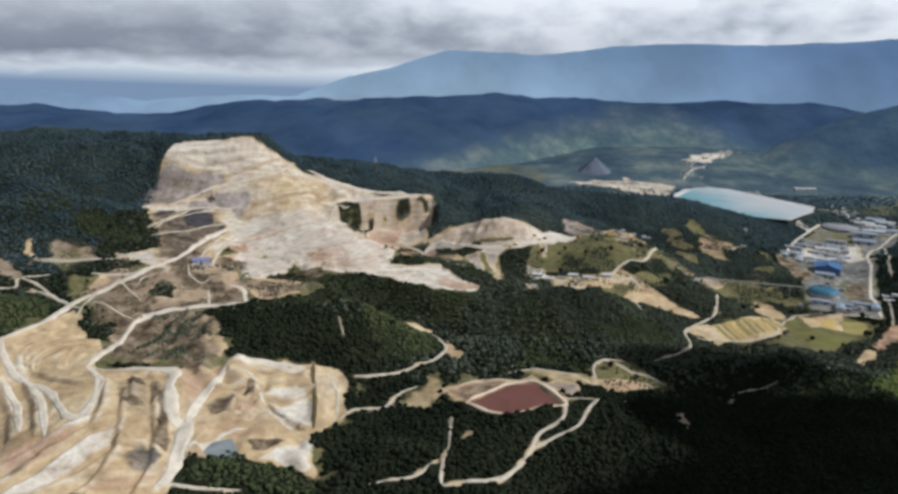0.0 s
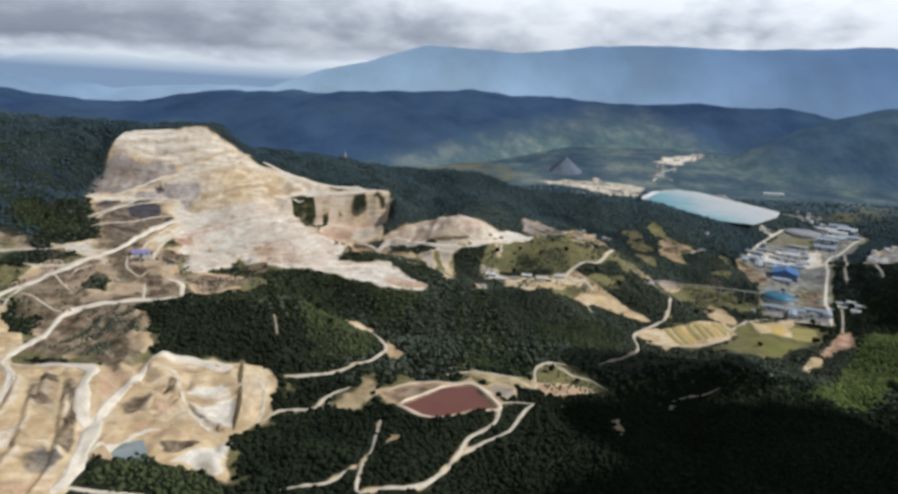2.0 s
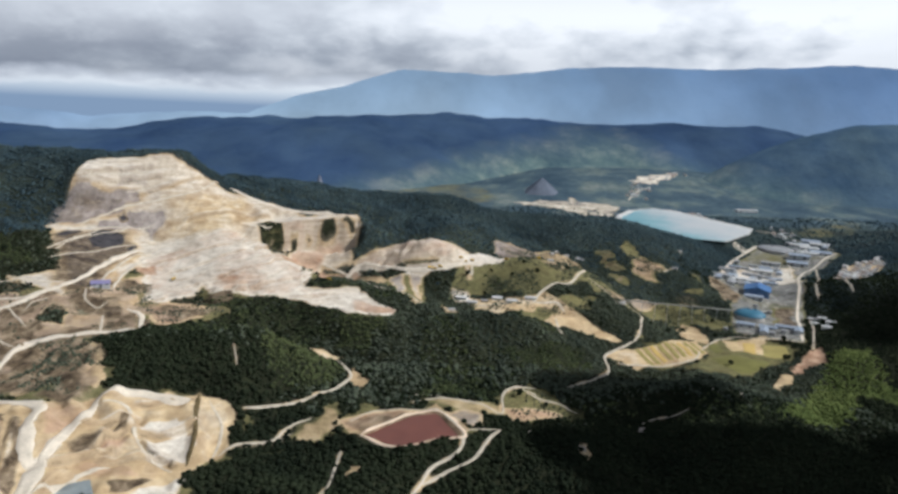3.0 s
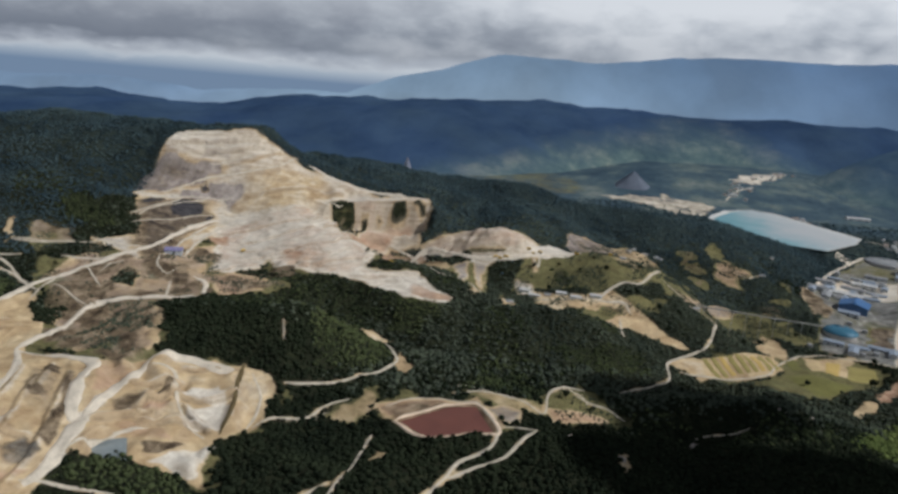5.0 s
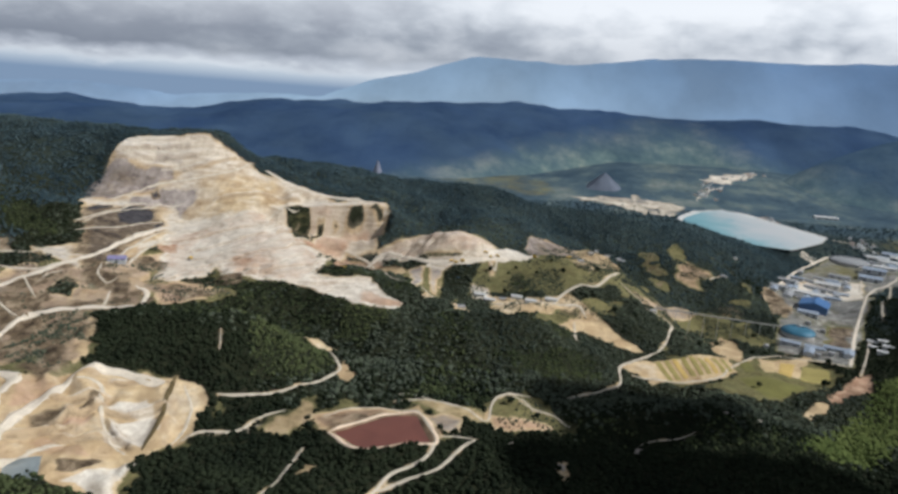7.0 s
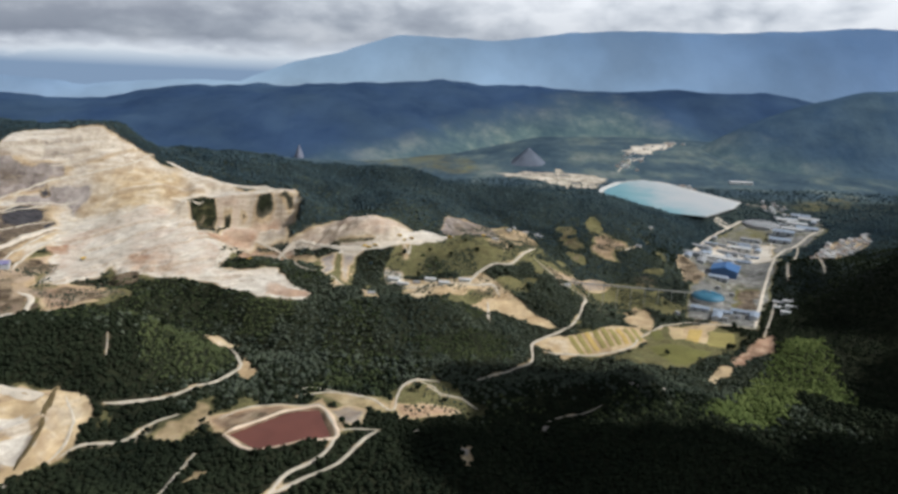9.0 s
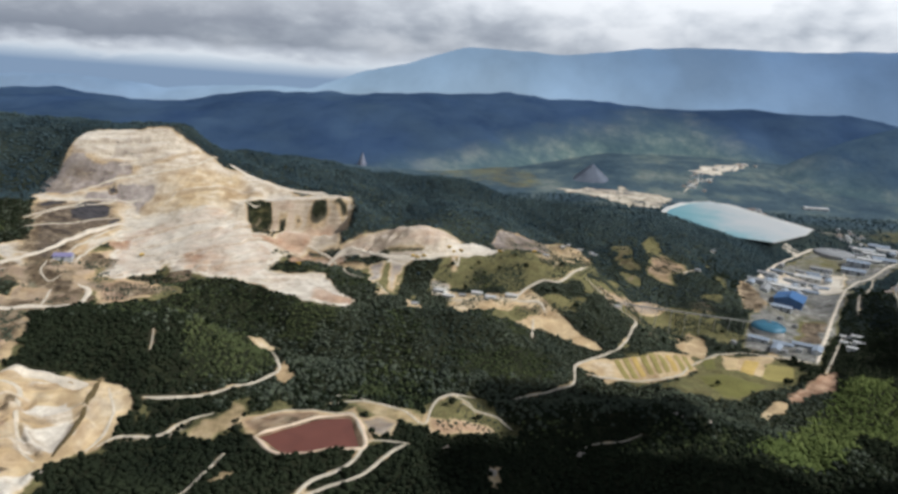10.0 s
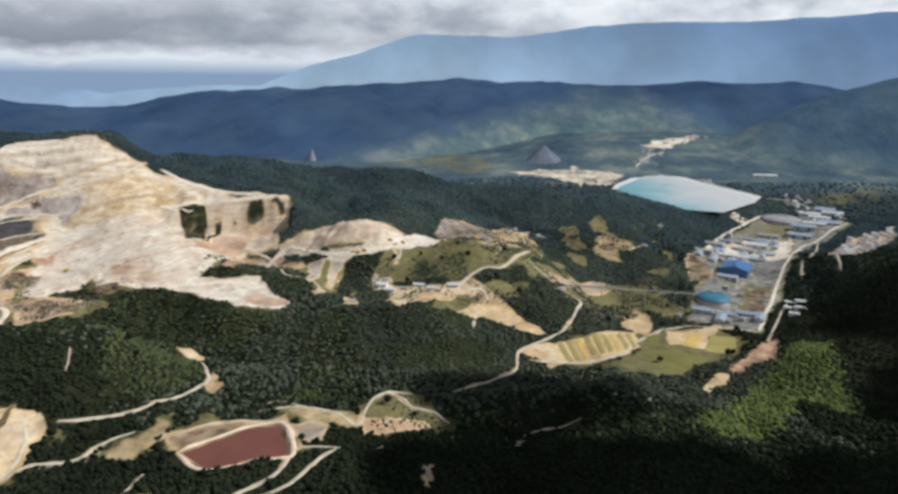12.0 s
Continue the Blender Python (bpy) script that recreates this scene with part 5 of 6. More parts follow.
def make_road(name, width, points):
    line = curve_through(points, 5.0)
    ROAD_LINES[name] = (width, line)
    way = np.gradient(line, axis=0)
    way /= np.linalg.norm(way, axis=1, keepdims=True) + 1e-9
    side = np.stack([-way[:, 1], way[:, 0]], -1)
    run = np.arange(len(line)) * 5.0
    loose = 0.1 if name.startswith(("plant", "dam")) else 0.42
    ease = [1 + loose * rough(run, run * 0, 30, 4, len(points) + s) for s in (0, 50)]
    wide = np.full(len(line), width * (0.5 if width >= 7 else 0.4))
    k = np.arange(len(line))
    wide = wide * np.clip(0.35 + np.minimum(k, k[::-1]) * 0.2, 0, 1)
    verts = []
    for p, s, w, el, er in zip(line, side, wide, *ease):
        for k, drop in ((-1.1, -1.3), (-1, 0), (-0.5, 0.1), (0, 0.12), (0.5, 0.1), (1, 0), (1.1, -1.3)):
            q = p + s * w * k * (el if k < 0 else er)
            verts.append((q[0], q[1], ground_z(q[0], q[1]) + 0.4 + drop))
    me = mesh_of(name, verts, grid_faces(len(line), 7), RIM_EARTH if name == "pond_rim" else DITCH_EARTH if name == "ditch" else TRACK_EARTH if width < 6.5 else ROAD_DUST, True)
    what = ("ditch", "brown earth ditch along the spoil heap") if name == "ditch" else ("embankment", "orange earth rim round the red pond") if name == "pond_rim" else ("road", "pale dusty unpaved road over the hillside")
    return tagged(new(what[0], me), what[1], what[0], kind="structure")


ROADS["pond_rim"] = (6.0, swollen(POND, 1.12) + swollen(POND, 1.12)[:1])
for _name, (_w, _pts) in ROADS.items():
    make_road(_name, _w, _pts)


# ---- far ridges ----
def make_ridge(name, y0, y1, crest, seed, material, label, x0=-6000, x1=6000, sharp=1.0, early=0.0, bumps=0.0):
    xs, ys = np.linspace(x0, x1, 260), np.linspace(y0 - early, y1, 60)
    X, Y = np.meshgrid(xs, ys)
    foot = y0 + (step(-300, 900, X) - 1) * early
    rise = step(0, 1, (Y - foot) / (y1 - foot)) ** sharp
    top = np.interp(X, [c[0] for c in crest], [c[1] for c in crest])
    Z = -90 + (top + 90) * rise + (rough(X, Y, 520, 6, seed) * 55 + bumps * np.abs(rough(X, Y, 380, 4, seed + 9))) * rise * (1.35 - rise) * step(-60, 60, top) + rough(X, X * 0, 700, 5, seed + 3) * 12 * rise
    me = mesh_of(name, np.stack([X, Y, Z], -1).reshape(-1, 3), grid_faces(*X.shape), material, True)
    return tagged(new(name, me), label, "hills", kind="structure")


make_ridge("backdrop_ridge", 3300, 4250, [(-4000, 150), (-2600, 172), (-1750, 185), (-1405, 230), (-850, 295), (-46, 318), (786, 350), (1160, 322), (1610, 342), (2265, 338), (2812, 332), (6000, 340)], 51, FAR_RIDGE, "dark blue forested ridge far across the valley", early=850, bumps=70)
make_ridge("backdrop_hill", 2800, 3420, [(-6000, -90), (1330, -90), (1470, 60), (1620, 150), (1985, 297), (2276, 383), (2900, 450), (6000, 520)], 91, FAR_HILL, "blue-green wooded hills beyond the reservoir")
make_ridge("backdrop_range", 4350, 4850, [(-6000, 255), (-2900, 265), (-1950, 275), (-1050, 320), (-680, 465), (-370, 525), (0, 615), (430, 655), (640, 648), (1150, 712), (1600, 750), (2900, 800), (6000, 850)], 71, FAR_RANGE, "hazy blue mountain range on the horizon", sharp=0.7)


# ---- forest ----
def ball(levels):
    bm = bmesh.new()
    bmesh.ops.create_icosphere(bm, subdivisions=levels, radius=1)
    v = np.array([x.co[:] for x in bm.verts])
    f = np.array([[x.index for x in q.verts] for q in bm.faces])
    bm.free()
    return v, f


def spindle():
    """The plainest closed crown, for trees far off."""
    v = np.array([(1, 0, 0), (0, 1, 0), (-1, 0, 0), (0, -1, 0), (0, 0, 1), (0, 0, -1)], float)
    f = np.array([(0, 1, 4), (1, 2, 4), (2, 3, 4), (3, 0, 4), (1, 0, 5), (2, 1, 5), (3, 2, 5), (0, 3, 5)])
    return v, f


def make_shade_cloud(lobes, base, seed):
    """A cumulus with a level base: puffs heaped over the lobes (x, y, half width, half depth) that it shades, drifted towards the sun."""
    rng = np.random.default_rng(seed)
    v, f = ball(2)
    drift = base / math.tan(_e)
    at, size = [], []
    for x, y, a, b in lobes:
        X, Y = np.meshgrid(np.arange(-a, a + 1, 48), np.arange(-b, b + 1, 48))
        px, py = X.ravel() + rng.uniform(-20, 20, X.size), Y.ravel() + rng.uniform(-20, 20, X.size)
        deep = 1 - (px / a) ** 2 - (py / b) ** 2
        px, py, deep = px[deep > 0.04], py[deep > 0.04], deep[deep > 0.04]
        r = rng.uniform(34, 58, len(px)) * (0.55 + 0.45 * np.sqrt(deep))
        at.append(np.stack([x + px + math.sin(_a) * drift, y + py + math.cos(_a) * drift, base + rng.uniform(0, 150, len(px)) * deep], -1))
        size.append(r)
    at, size = np.concatenate(at), np.concatenate(size)
    shape = v[None] * rng.uniform(0.82, 1.18, (len(at), len(v), 1)) * (1, 1, 0.7)
    verts = at[:, None] + shape * size[:, None, None]
    me = mesh_of("cloud", verts.reshape(-1, 3), (f[None] + (np.arange(len(at)) * len(v))[:, None, None]).reshape(-1, 3), VAPOUR, True)
    return tagged(new("cloud", me), "unseen grey-white cumulus added to shade the near woods", "cloud", kind="stuff")


# broken cloud added over the valley, unseen, to shade the east side's near woods
make_shade_cloud([(510, 760, 230, 105), (490, 955, 100, 105), (760, 740, 300, 135), (1130, 900, 165, 260), (1150, 1240, 120, 170), (650, 600, 450, 120), (1100, 640, 260, 150)], 1500, 5)


def make_wood(name, spots, sizes, material, label, seed, clumps=1, far=False):
    """Many crowns of leafy clumps, each with an uneven outline."""
    rng = np.random.default_rng(seed)
    v, f = spindle() if far else ball(1)
    n = len(spots) * clumps
    at = np.repeat(spots, clumps, axis=0) + rng.normal(0, 1, (n, 3)) * np.repeat(sizes, clumps)[:, None] * (0.33, 0.33, 0.22)
    size = np.repeat(sizes, clumps) * rng.uniform(0.55, 0.95, n)
    turn = rng.uniform(0, 6.283, n)
    shape = v[None] * rng.uniform(0.68, 1.3, (n, len(v), 1)) * np.stack([rng.uniform(0.8, 1.2, n), rng.uniform(0.8, 1.2, n), rng.uniform(0.4, 0.7, n) * (0.8 if far else 1.55)], -1)[:, None]
    c, s = np.cos(turn)[:, None], np.sin(turn)[:, None]
    shape = np.stack([shape[..., 0] * c - shape[..., 1] * s, shape[..., 0] * s + shape[..., 1] * c, shape[..., 2]], -1)
    verts = at[:, None] + shape * size[:, None, None]
    faces = f[None] + (np.arange(n) * len(v))[:, None, None]
    me = mesh_of(name, verts.reshape(-1, 3), faces.reshape(-1, 3), material, True)
    return tagged(new(name, me), label, "forest", kind="stuff")


def on_road(x, y, room):
    hit = np.zeros(len(x), bool)
    for w, line in ROAD_LINES.values():
        lo, hi = line.min(0) - 30, line.max(0) + 30
        near = np.where((x > lo[0]) & (x < hi[0]) & (y > lo[1]) & (y < hi[1]))[0]
        if len(near):
            d = np.hypot(x[near][:, None] - line[:, 0], y[near][:, None] - line[:, 1]).min(1)
            hit[near[d < w / 2 + room]] = True
    return hit


def scatter(x0, x1, y0, y1, pitch, seed):
    rng = np.random.default_rng(seed)
    X, Y = np.meshgrid(np.arange(x0, x1, pitch), np.arange(y0, y1, pitch))
    x, y = X.ravel() + rng.uniform(-0.5, 0.5, X.size) * pitch, Y.ravel() + rng.uniform(-0.5, 0.5, X.size) * pitch
    bare, pale, grass, red, dark, green, gravel, mauve = cover_of(x, y)
    open_ = np.max([bare, pale, red, grass * 0.97], axis=0)
    cliff = np.max([inside(x, y, r, 4) for r in (STRIP_BED, CLIFF_GREEN_A, CLIFF_GREEN_B, CLIFF_GREEN_C, CLIFF_GREEN_D, CLIFF_GREEN_E)], axis=0)
    keep = (cliff < 0.2) & (open_ < 0.35 + 0.2 * rng.random(len(x))) & (inside(x, y, LAKE, 5) < 0.3) & (inside(x, y, swollen(POND, 1.34), 4) < 0.3)
    x, y = x[keep], y[keep]
    keep = ~on_road(x, y, 3.0)
    return x[keep], y[keep]


def plant_forest(name, area, pitch, size, seed, leaves, far=False):
    x, y = scatter(*area, pitch, seed)
    rng = np.random.default_rng(seed + 7)
    r = size * rng.uniform(0.6, 1.35, len(x))
    spots = np.stack([x, y, ground_z(x, y) + r * (0.22 if far else 0.34)], -1)
    light = inside(x, y, SUNLIT_WOOD, 25) > rng.uniform(0.2, 0.8, len(x))
    # sun on the hill slopes put into paler leaves; bushes are paler themselves
    mid = (np.max([inside(x, y, k, 20) for k in (SUNLIT_HILL, LIGHT_B, LIGHT_D, GREEN_SLOPE, WEST_GREEN, WOOD_LOW, BUSH_SLOPE, GLADE_A, GLADE_B)] + [0.5 * step(0.15, 0.6, rough(x, y, 150, 4, 71)) * step(830, 950, y) * (1 - step(1250, 1400, y)) * (1 - step(650, 800, x))], axis=0) > rng.uniform(0.2, 0.8, len(x))) & ~light
    if mid.any():
        make_wood("hill_" + name, spots[mid], r[mid] * 0.9, CANOPY_MID, "olive-green woodland on a rounded hill", seed + 2, 1, far)
    dim = ~light & ~mid
    if leaves is CANOPY_HAZED and y.min() < 1500:
        grey = dim & (x > -420 + rough(x, y, 120, 3, 85) * 60) & (x < 820 + rough(x, y, 120, 3, 84) * 70) & (rng.random(len(x)) > step(1380, 1750, y + rough(x, y, 150, 3, 88) * 70 - 120 * step(100, 500, x)))
        make_wood("grey_" + name, spots[grey], r[grey], CANOPY_GREY, "grey-green forest on the slopes below the mine", seed + 3, 1, far)
        dim = dim & ~grey
        deep = dim & (x > 780) & (rng.random(len(x)) > step(1600, 1950, y))
        make_wood("dark_" + name, spots[deep], r[deep], CANOPY, "dense dark green forest beside the plant", seed + 5, 1, far)
        dim = dim & ~deep
    if leaves is CANOPY:
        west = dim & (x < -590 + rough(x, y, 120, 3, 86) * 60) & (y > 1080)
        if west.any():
            make_wood("west_" + name, spots[west], r[west], CANOPY_HAZED, "forest on the hill west of the mine, tinted blue for haze", seed + 4, 1, far)
        dim = dim & ~west
        # the shaded valley keeps the darker leaves, its shade put into their colour
        grey = dim & (x < 800 + rough(x, y, 120, 3, 84) * 70) & (rng.random(len(x)) < 0.9 * step(880, 1040, y + rough(x, y, 150, 3, 88) * 70) * (0.45 + 0.55 * step(-60, 70, x + rough(x, y, 110, 3, 89) * 50))) & (inside(x, y, SHADED_WOOD, 22) < rng.uniform(0.2, 1.3, len(x)))
        make_wood("grey_" + name, spots[grey], r[grey], CANOPY_GREY, "grey-green forest on the slopes below the mine", seed + 3, 1, far)
        dim = dim & ~grey
    if dim.any():
        make_wood(name, spots[dim], r[dim], leaves, "dense dark green forest covering the hillsides", seed, 1, far)
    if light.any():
        make_wood("sunlit_" + name, spots[light], r[light] * 0.85, CANOPY_SUNLIT, "yellow-green sunlit forest on a slope", seed + 1, 3, far)


plant_forest("forest", (-800, 1250, 540, 1010), 4.4, 3.7, 11, CANOPY)
plant_forest("middle_forest", (-900, 1350, 1010, 1330), 4.8, 4.3, 14, CANOPY, True)
plant_forest("ridge_forest", (-1300, 1900, 1330, 2150), 5.3, 4.6, 12, CANOPY_HAZED, True)
plant_forest("valley_forest", (300, 2300, 2150, 2750), 15.0, 7.5, 13, CANOPY_HAZED, True)


# ---- building helpers ----
def part(name, bm, material, parent, label=""):
    me = bpy.data.meshes.new(name)
    bm.to_mesh(me)
    bm.free()
    me.materials.append(material)
    ob = new(name, me)
    ob.parent = parent
    return tagged(ob, label) if label else ob


def thing(name, label, category, group=""):
    return tagged(new(name), label, category, group)


def box(x0, x1, y0, y1, z0, z1, bm=None, bevel=0.0):
    bm = bm or bmesh.new()
    v = [bm.verts.new((x, y, z)) for z in (z0, z1) for x, y in ((x0, y0), (x1, y0), (x1, y1), (x0, y1))]
    faces = [bm.faces.new([v[i] for i in q]) for q in ((3, 2, 1, 0), (4, 5, 6, 7), (0, 1, 5, 4), (1, 2, 6, 5), (2, 3, 7, 6), (3, 0, 4, 7))]
    if bevel:
        bmesh.ops.bevel(bm, geom=list({e for f in faces for e in f.edges}), offset=bevel, segments=1, affect="EDGES")
    return bm


def prism(profile, x0, x1, bm=None):
    """A profile in y and z drawn out from x0 to x1."""
    bm = bm or bmesh.new()
    a, b = ([bm.verts.new((x, y, z)) for y, z in profile] for x in (x0, x1))
    n = len(profile)
    bm.faces.new(a[::-1])
    bm.faces.new(b)
    for i in range(n):
        bm.faces.new((a[i], a[(i + 1) % n], b[(i + 1) % n], b[i]))
    bmesh.ops.recalc_face_normals(bm, faces=bm.faces[:])
    return bm


def lathe(profile, sides, bm=None):
    """A profile in radius and z turned about the upright axis."""
    bm = bm or bmesh.new()
    rings = []
    for r, z in profile:
        rings.append([bm.verts.new((r * math.cos(6.28319 * k / sides), r * math.sin(6.28319 * k / sides), z)) for k in range(sides)])
    for a, b in zip(rings, rings[1:]):
        for k in range(sides):
            bm.faces.new((a[k], a[(k + 1) % sides], b[(k + 1) % sides], b[k]))
    bm.faces.new(rings[0][::-1])
    bm.faces.new(rings[-1])
    return bm


def gable(length, width, wall, rise, thick, over):
    """A pitched roof of two slopes with eaves, its ridge along x."""
    w, h = width / 2 + over, wall - rise * over / (width / 2)
    return prism([(-w, h), (0, wall + rise), (w, h), (w, h + thick), (0, wall + rise + thick), (-w, h + thick)], -length / 2 - over, length / 2 + over)


def house_body(length, width, wall, rise):
    """Walls with gable ends, and a plinth that reaches into the slope."""
    w = width / 2
    return prism([(-w, -3), (w, -3), (w, wall), (0, wall + rise), (-w, wall)], -length / 2, length / 2)


WHITE_WALL = plain("white_plaster", (0.6, 0.6, 0.58), 0.85, 0.15, 0.4)
DULL_CLADDING = plain("dull_cladding", (0.2, 0.2, 0.19), 0.7, 0.2, 0.2)
GREY_WALL = plain("grey_cladding", (0.42, 0.44, 0.46), 0.6, 0.18, 0.2)
CREAM_WALL = plain("cream_plaster", (0.55, 0.5, 0.42), 0.85, 0.15, 0.4)
BLUE_WALL = plain("blue_cladding", (0.07, 0.14, 0.28), 0.5, 0.2, 0.1)
BLUE_ROOF = plain("blue_roof_sheet", (0.045, 0.13, 0.3), 0.45, 0.2, 0.08)
TEAL_ROOF = plain("teal_roof_sheet", (0.05, 0.16, 0.24), 0.45, 0.2, 0.08)
PALE_BLUE_ROOF = plain("pale_blue_roof_sheet", (0.25, 0.3, 0.37), 0.5, 0.15, 0.15)
GREY_ROOF = plain("grey_roof_sheet", (0.27, 0.28, 0.29), 0.5, 0.2, 0.2)
PALE_ROOF = plain("pale_roof_sheet", (0.52, 0.53, 0.53), 0.5, 0.15, 0.2)
RUST_ROOF = plain("rusted_roof_sheet", (0.33, 0.27, 0.24), 0.7, 0.3, 0.3)
VIOLET_ROOF = plain("violet_roof_sheet", (0.2, 0.19, 0.33), 0.5, 0.2, 0.2)
DARK_DOOR = plain("dark_door", (0.08, 0.09, 0.1), 0.5, 0.2, 0.3)
CONCRETE = plain("concrete", (0.42, 0.41, 0.39), 0.9, 0.2, 0.15)
STEEL = plain("grey_steel", (0.33, 0.34, 0.35), 0.45, 0.2, 0.3, 0.6)
YELLOW_PAINT = plain("yellow_paint", (0.55, 0.36, 0.05), 0.5, 0.2, 0.5)
TYRE = plain("tyre_rubber", (0.025, 0.025, 0.025), 0.9, 0.2, 0.8)
BARK = plain("bark", (0.1, 0.075, 0.05), 0.95, 0.3, 0.8)
GLASS = plain("window_glass", (0.06, 0.08, 0.1), 0.15, 0.1, 0.5)
RIPE_CROP = plain("ripe_crop", (0.46, 0.33, 0.11), 0.95, 0.22, 0.06)
DRY_CROP = plain("dry_crop", (0.47, 0.36, 0.2), 0.95, 0.2, 0.06)
OLIVE_CROP = plain("olive_crop", (0.27, 0.23, 0.08), 0.95, 0.25, 0.05)
GREEN_CROP = plain("green_crop", (0.14, 0.135, 0.042), 0.95, 0.25, 0.05)
WASTE = plain("grey_waste_rock", (0.33, 0.29, 0.25), 0.95, 0.3, 0.08)


def make_house(name, label, length, width, wall, rise, walls, roof, category="house", group="", windows=2, door=True, vent=False, bays=1):
    ob = thing(name, label, category, group)
    part("wall", house_body(length, width, wall, rise), walls, ob)
    part("roof", gable(length, width, wall + 0.02, rise, 0.25 + 0.01 * width, 0.04 * width + 0.3), roof, ob)
    big = width > 14
    dw, dh = (width * 0.22, wall * 0.6) if big else (1.1, 2.1)
    if door:
        for k in range(bays):
            x = length * ((k + 0.5) / bays - 0.5)
            part("door", box(x - dw / 2, x + dw / 2, -width / 2 - 0.15, -width / 2 + 0.05, 0, dh), DARK_DOOR, ob)
    ww, wh = (length / windows * 0.6, wall * 0.16) if big else (1.3, 1.1)
    for k in range(windows):
        x, z = length * ((k + 0.5) / windows - 0.5), wall * (0.74 if big else 0.5)
        if not big:
            x += 1.6 * (1 if x >= 0 else -1) if windows < 3 else 0
        for side in (-1, 1):
            y = side * width / 2
            win = part("window", box(x - ww / 2, x + ww / 2, y - 0.1, y + 0.1, z, z + wh), GLASS, ob)
            part("window_sill", box(x - ww / 2 - 0.1, x + ww / 2 + 0.1, y - 0.18, y + 0.18, z - 0.15, z - 0.01), walls, win)
    if vent:
        r = width * 0.06
        part("ridge_vent", prism([(-r, wall + rise), (r, wall + rise), (r, wall + rise + 1.6), (0, wall + rise + 2.3), (-r, wall + rise + 1.6)], -length * 0.42, length * 0.42), roof, ob)
    return ob


def stand(ob, x, y, deg=0.0, sink=0.3):
    ob.matrix_basis = pose(x, y, float(ground_z(x, y)) - sink, 0, 0, deg)
    return ob


def again(ob, x, y, deg=0.0, sink=0.3):
    return copy_thing(ob, pose(x, y, float(ground_z(x, y)) - sink, 0, 0, deg))


ALONG = 60.7  # the bearing of the plant's main road, from +x
ACROSS = ALONG - 90


# ---- processing plant ----
def make_dome(name, label, radius, rise, shell, category):
    ob = thing(name, label, category)
    part("ring_wall", lathe([(radius, -3), (radius, rise * 0.28), (radius * 0.97, rise * 0.3)], 40), CONCRETE, ob)
    curve = [(radius * 1.02 * math.cos(a), rise * 0.3 + rise * 0.7 * math.sin(a)) for a in np.linspace(0, 1.45, 9)]
    part("shell", lathe(curve, 40), shell, ob)
    for k in range(20):
        a = 6.28319 * k / 20
        bm = prism([(radius * 1.02 * math.cos(t), rise * 0.3 + rise * 0.7 * math.sin(t) + 0.35) for t in np.linspace(0, 1.4, 7)] + [(radius * 1.02 * math.cos(t), rise * 0.3 + rise * 0.7 * math.sin(t) - 0.3) for t in np.linspace(1.4, 0, 7)], -0.4, 0.4)
        rib = part("rib", bm, shell, ob)
        rib.rotation_euler = (0, 0, a)
    cap = lathe([(radius * 0.14, rise), (radius * 0.14, rise + 2), (radius * 0.05, rise + 3.2)], 16)
    part("roof_vent", cap, STEEL, ob)
    part("door", box(-4, 4, -radius * 1.01 - 0.2, -radius * 0.985, 0, rise * 0.27), DARK_DOOR, ob)
    return ob


def make_tank(label):
    ob = thing("tank", label, "tank", "tanks at the plant")
    part("shell", lathe([(5, -1), (5, 6.5), (4.9, 6.7)], 24), STEEL, ob)
    part("roof", lathe([(5.15, 6.7), (4.9, 6.95), (0.5, 7.9)], 24), GREY_ROOF, ob)
    part("ladder", box(-0.35, 0.35, -5.3, -5.05, 0, 7.4), STEEL, ob)
    for z in (2.2, 4.4):
        part("hoop", lathe([(5.05, z), (5.12, z + 0.05), (5.12, z + 0.25), (5.05, z + 0.3)], 24), STEEL, ob)
    return ob


stand(make_house("mill_hall", "large mill hall with a bright blue sheet roof", 62, 56, 17, 8, BLUE_WALL, BLUE_ROOF, "hall", windows=6, bays=2, vent=True), 945, 1628, ALONG)
stand(make_house("mill_annex", "lower grey annex in front of the blue hall", 40, 20, 9, 3, GREY_WALL, PALE_BLUE_ROOF, "hall", windows=5, bays=3), 902, 1560, ACROSS)
stand(make_dome("ore_dome", "round ore store with a teal-blue ribbed dome roof", 31, 17, TEAL_ROOF, "store"), 824, 1420, ALONG)
stand(make_dome("thickener_dome", "wide round store with a pale grey ribbed roof", 55, 15, GREY_ROOF, "store"), 1290, 2190, ALONG)

shed = make_house("shed", "long grey industrial shed with a sheet roof", 52, 18, 8, 3, GREY_WALL, GREY_ROOF, "shed", "sheds of the plant", windows=6, bays=3)
stand(shed, 928, 1806, ACROSS)
for _x, _y, _d in ((984, 1890, ACROSS), (1063, 1885, ACROSS), (938, 1752, ALONG), (1170, 1990, ACROSS)):
    again(shed, _x, _y, _d)
pale_shed = make_house("pale_shed", "long shed with a pale weathered sheet roof", 58, 20, 9, 3.5, WHITE_WALL, PALE_ROOF, "shed", "pale sheds of the plant", windows=6, bays=3)
stand(pale_shed, 996, 1828, ACROSS)
for _x, _y, _d in ((1110, 1925, ACROSS), (1030, 1800, ACROSS), (1393, 2170, ACROSS), (1465, 2236, ACROSS), (1396, 2236, ACROSS), (1337, 2085, ACROSS)):
    again(pale_shed, _x, _y, _d)
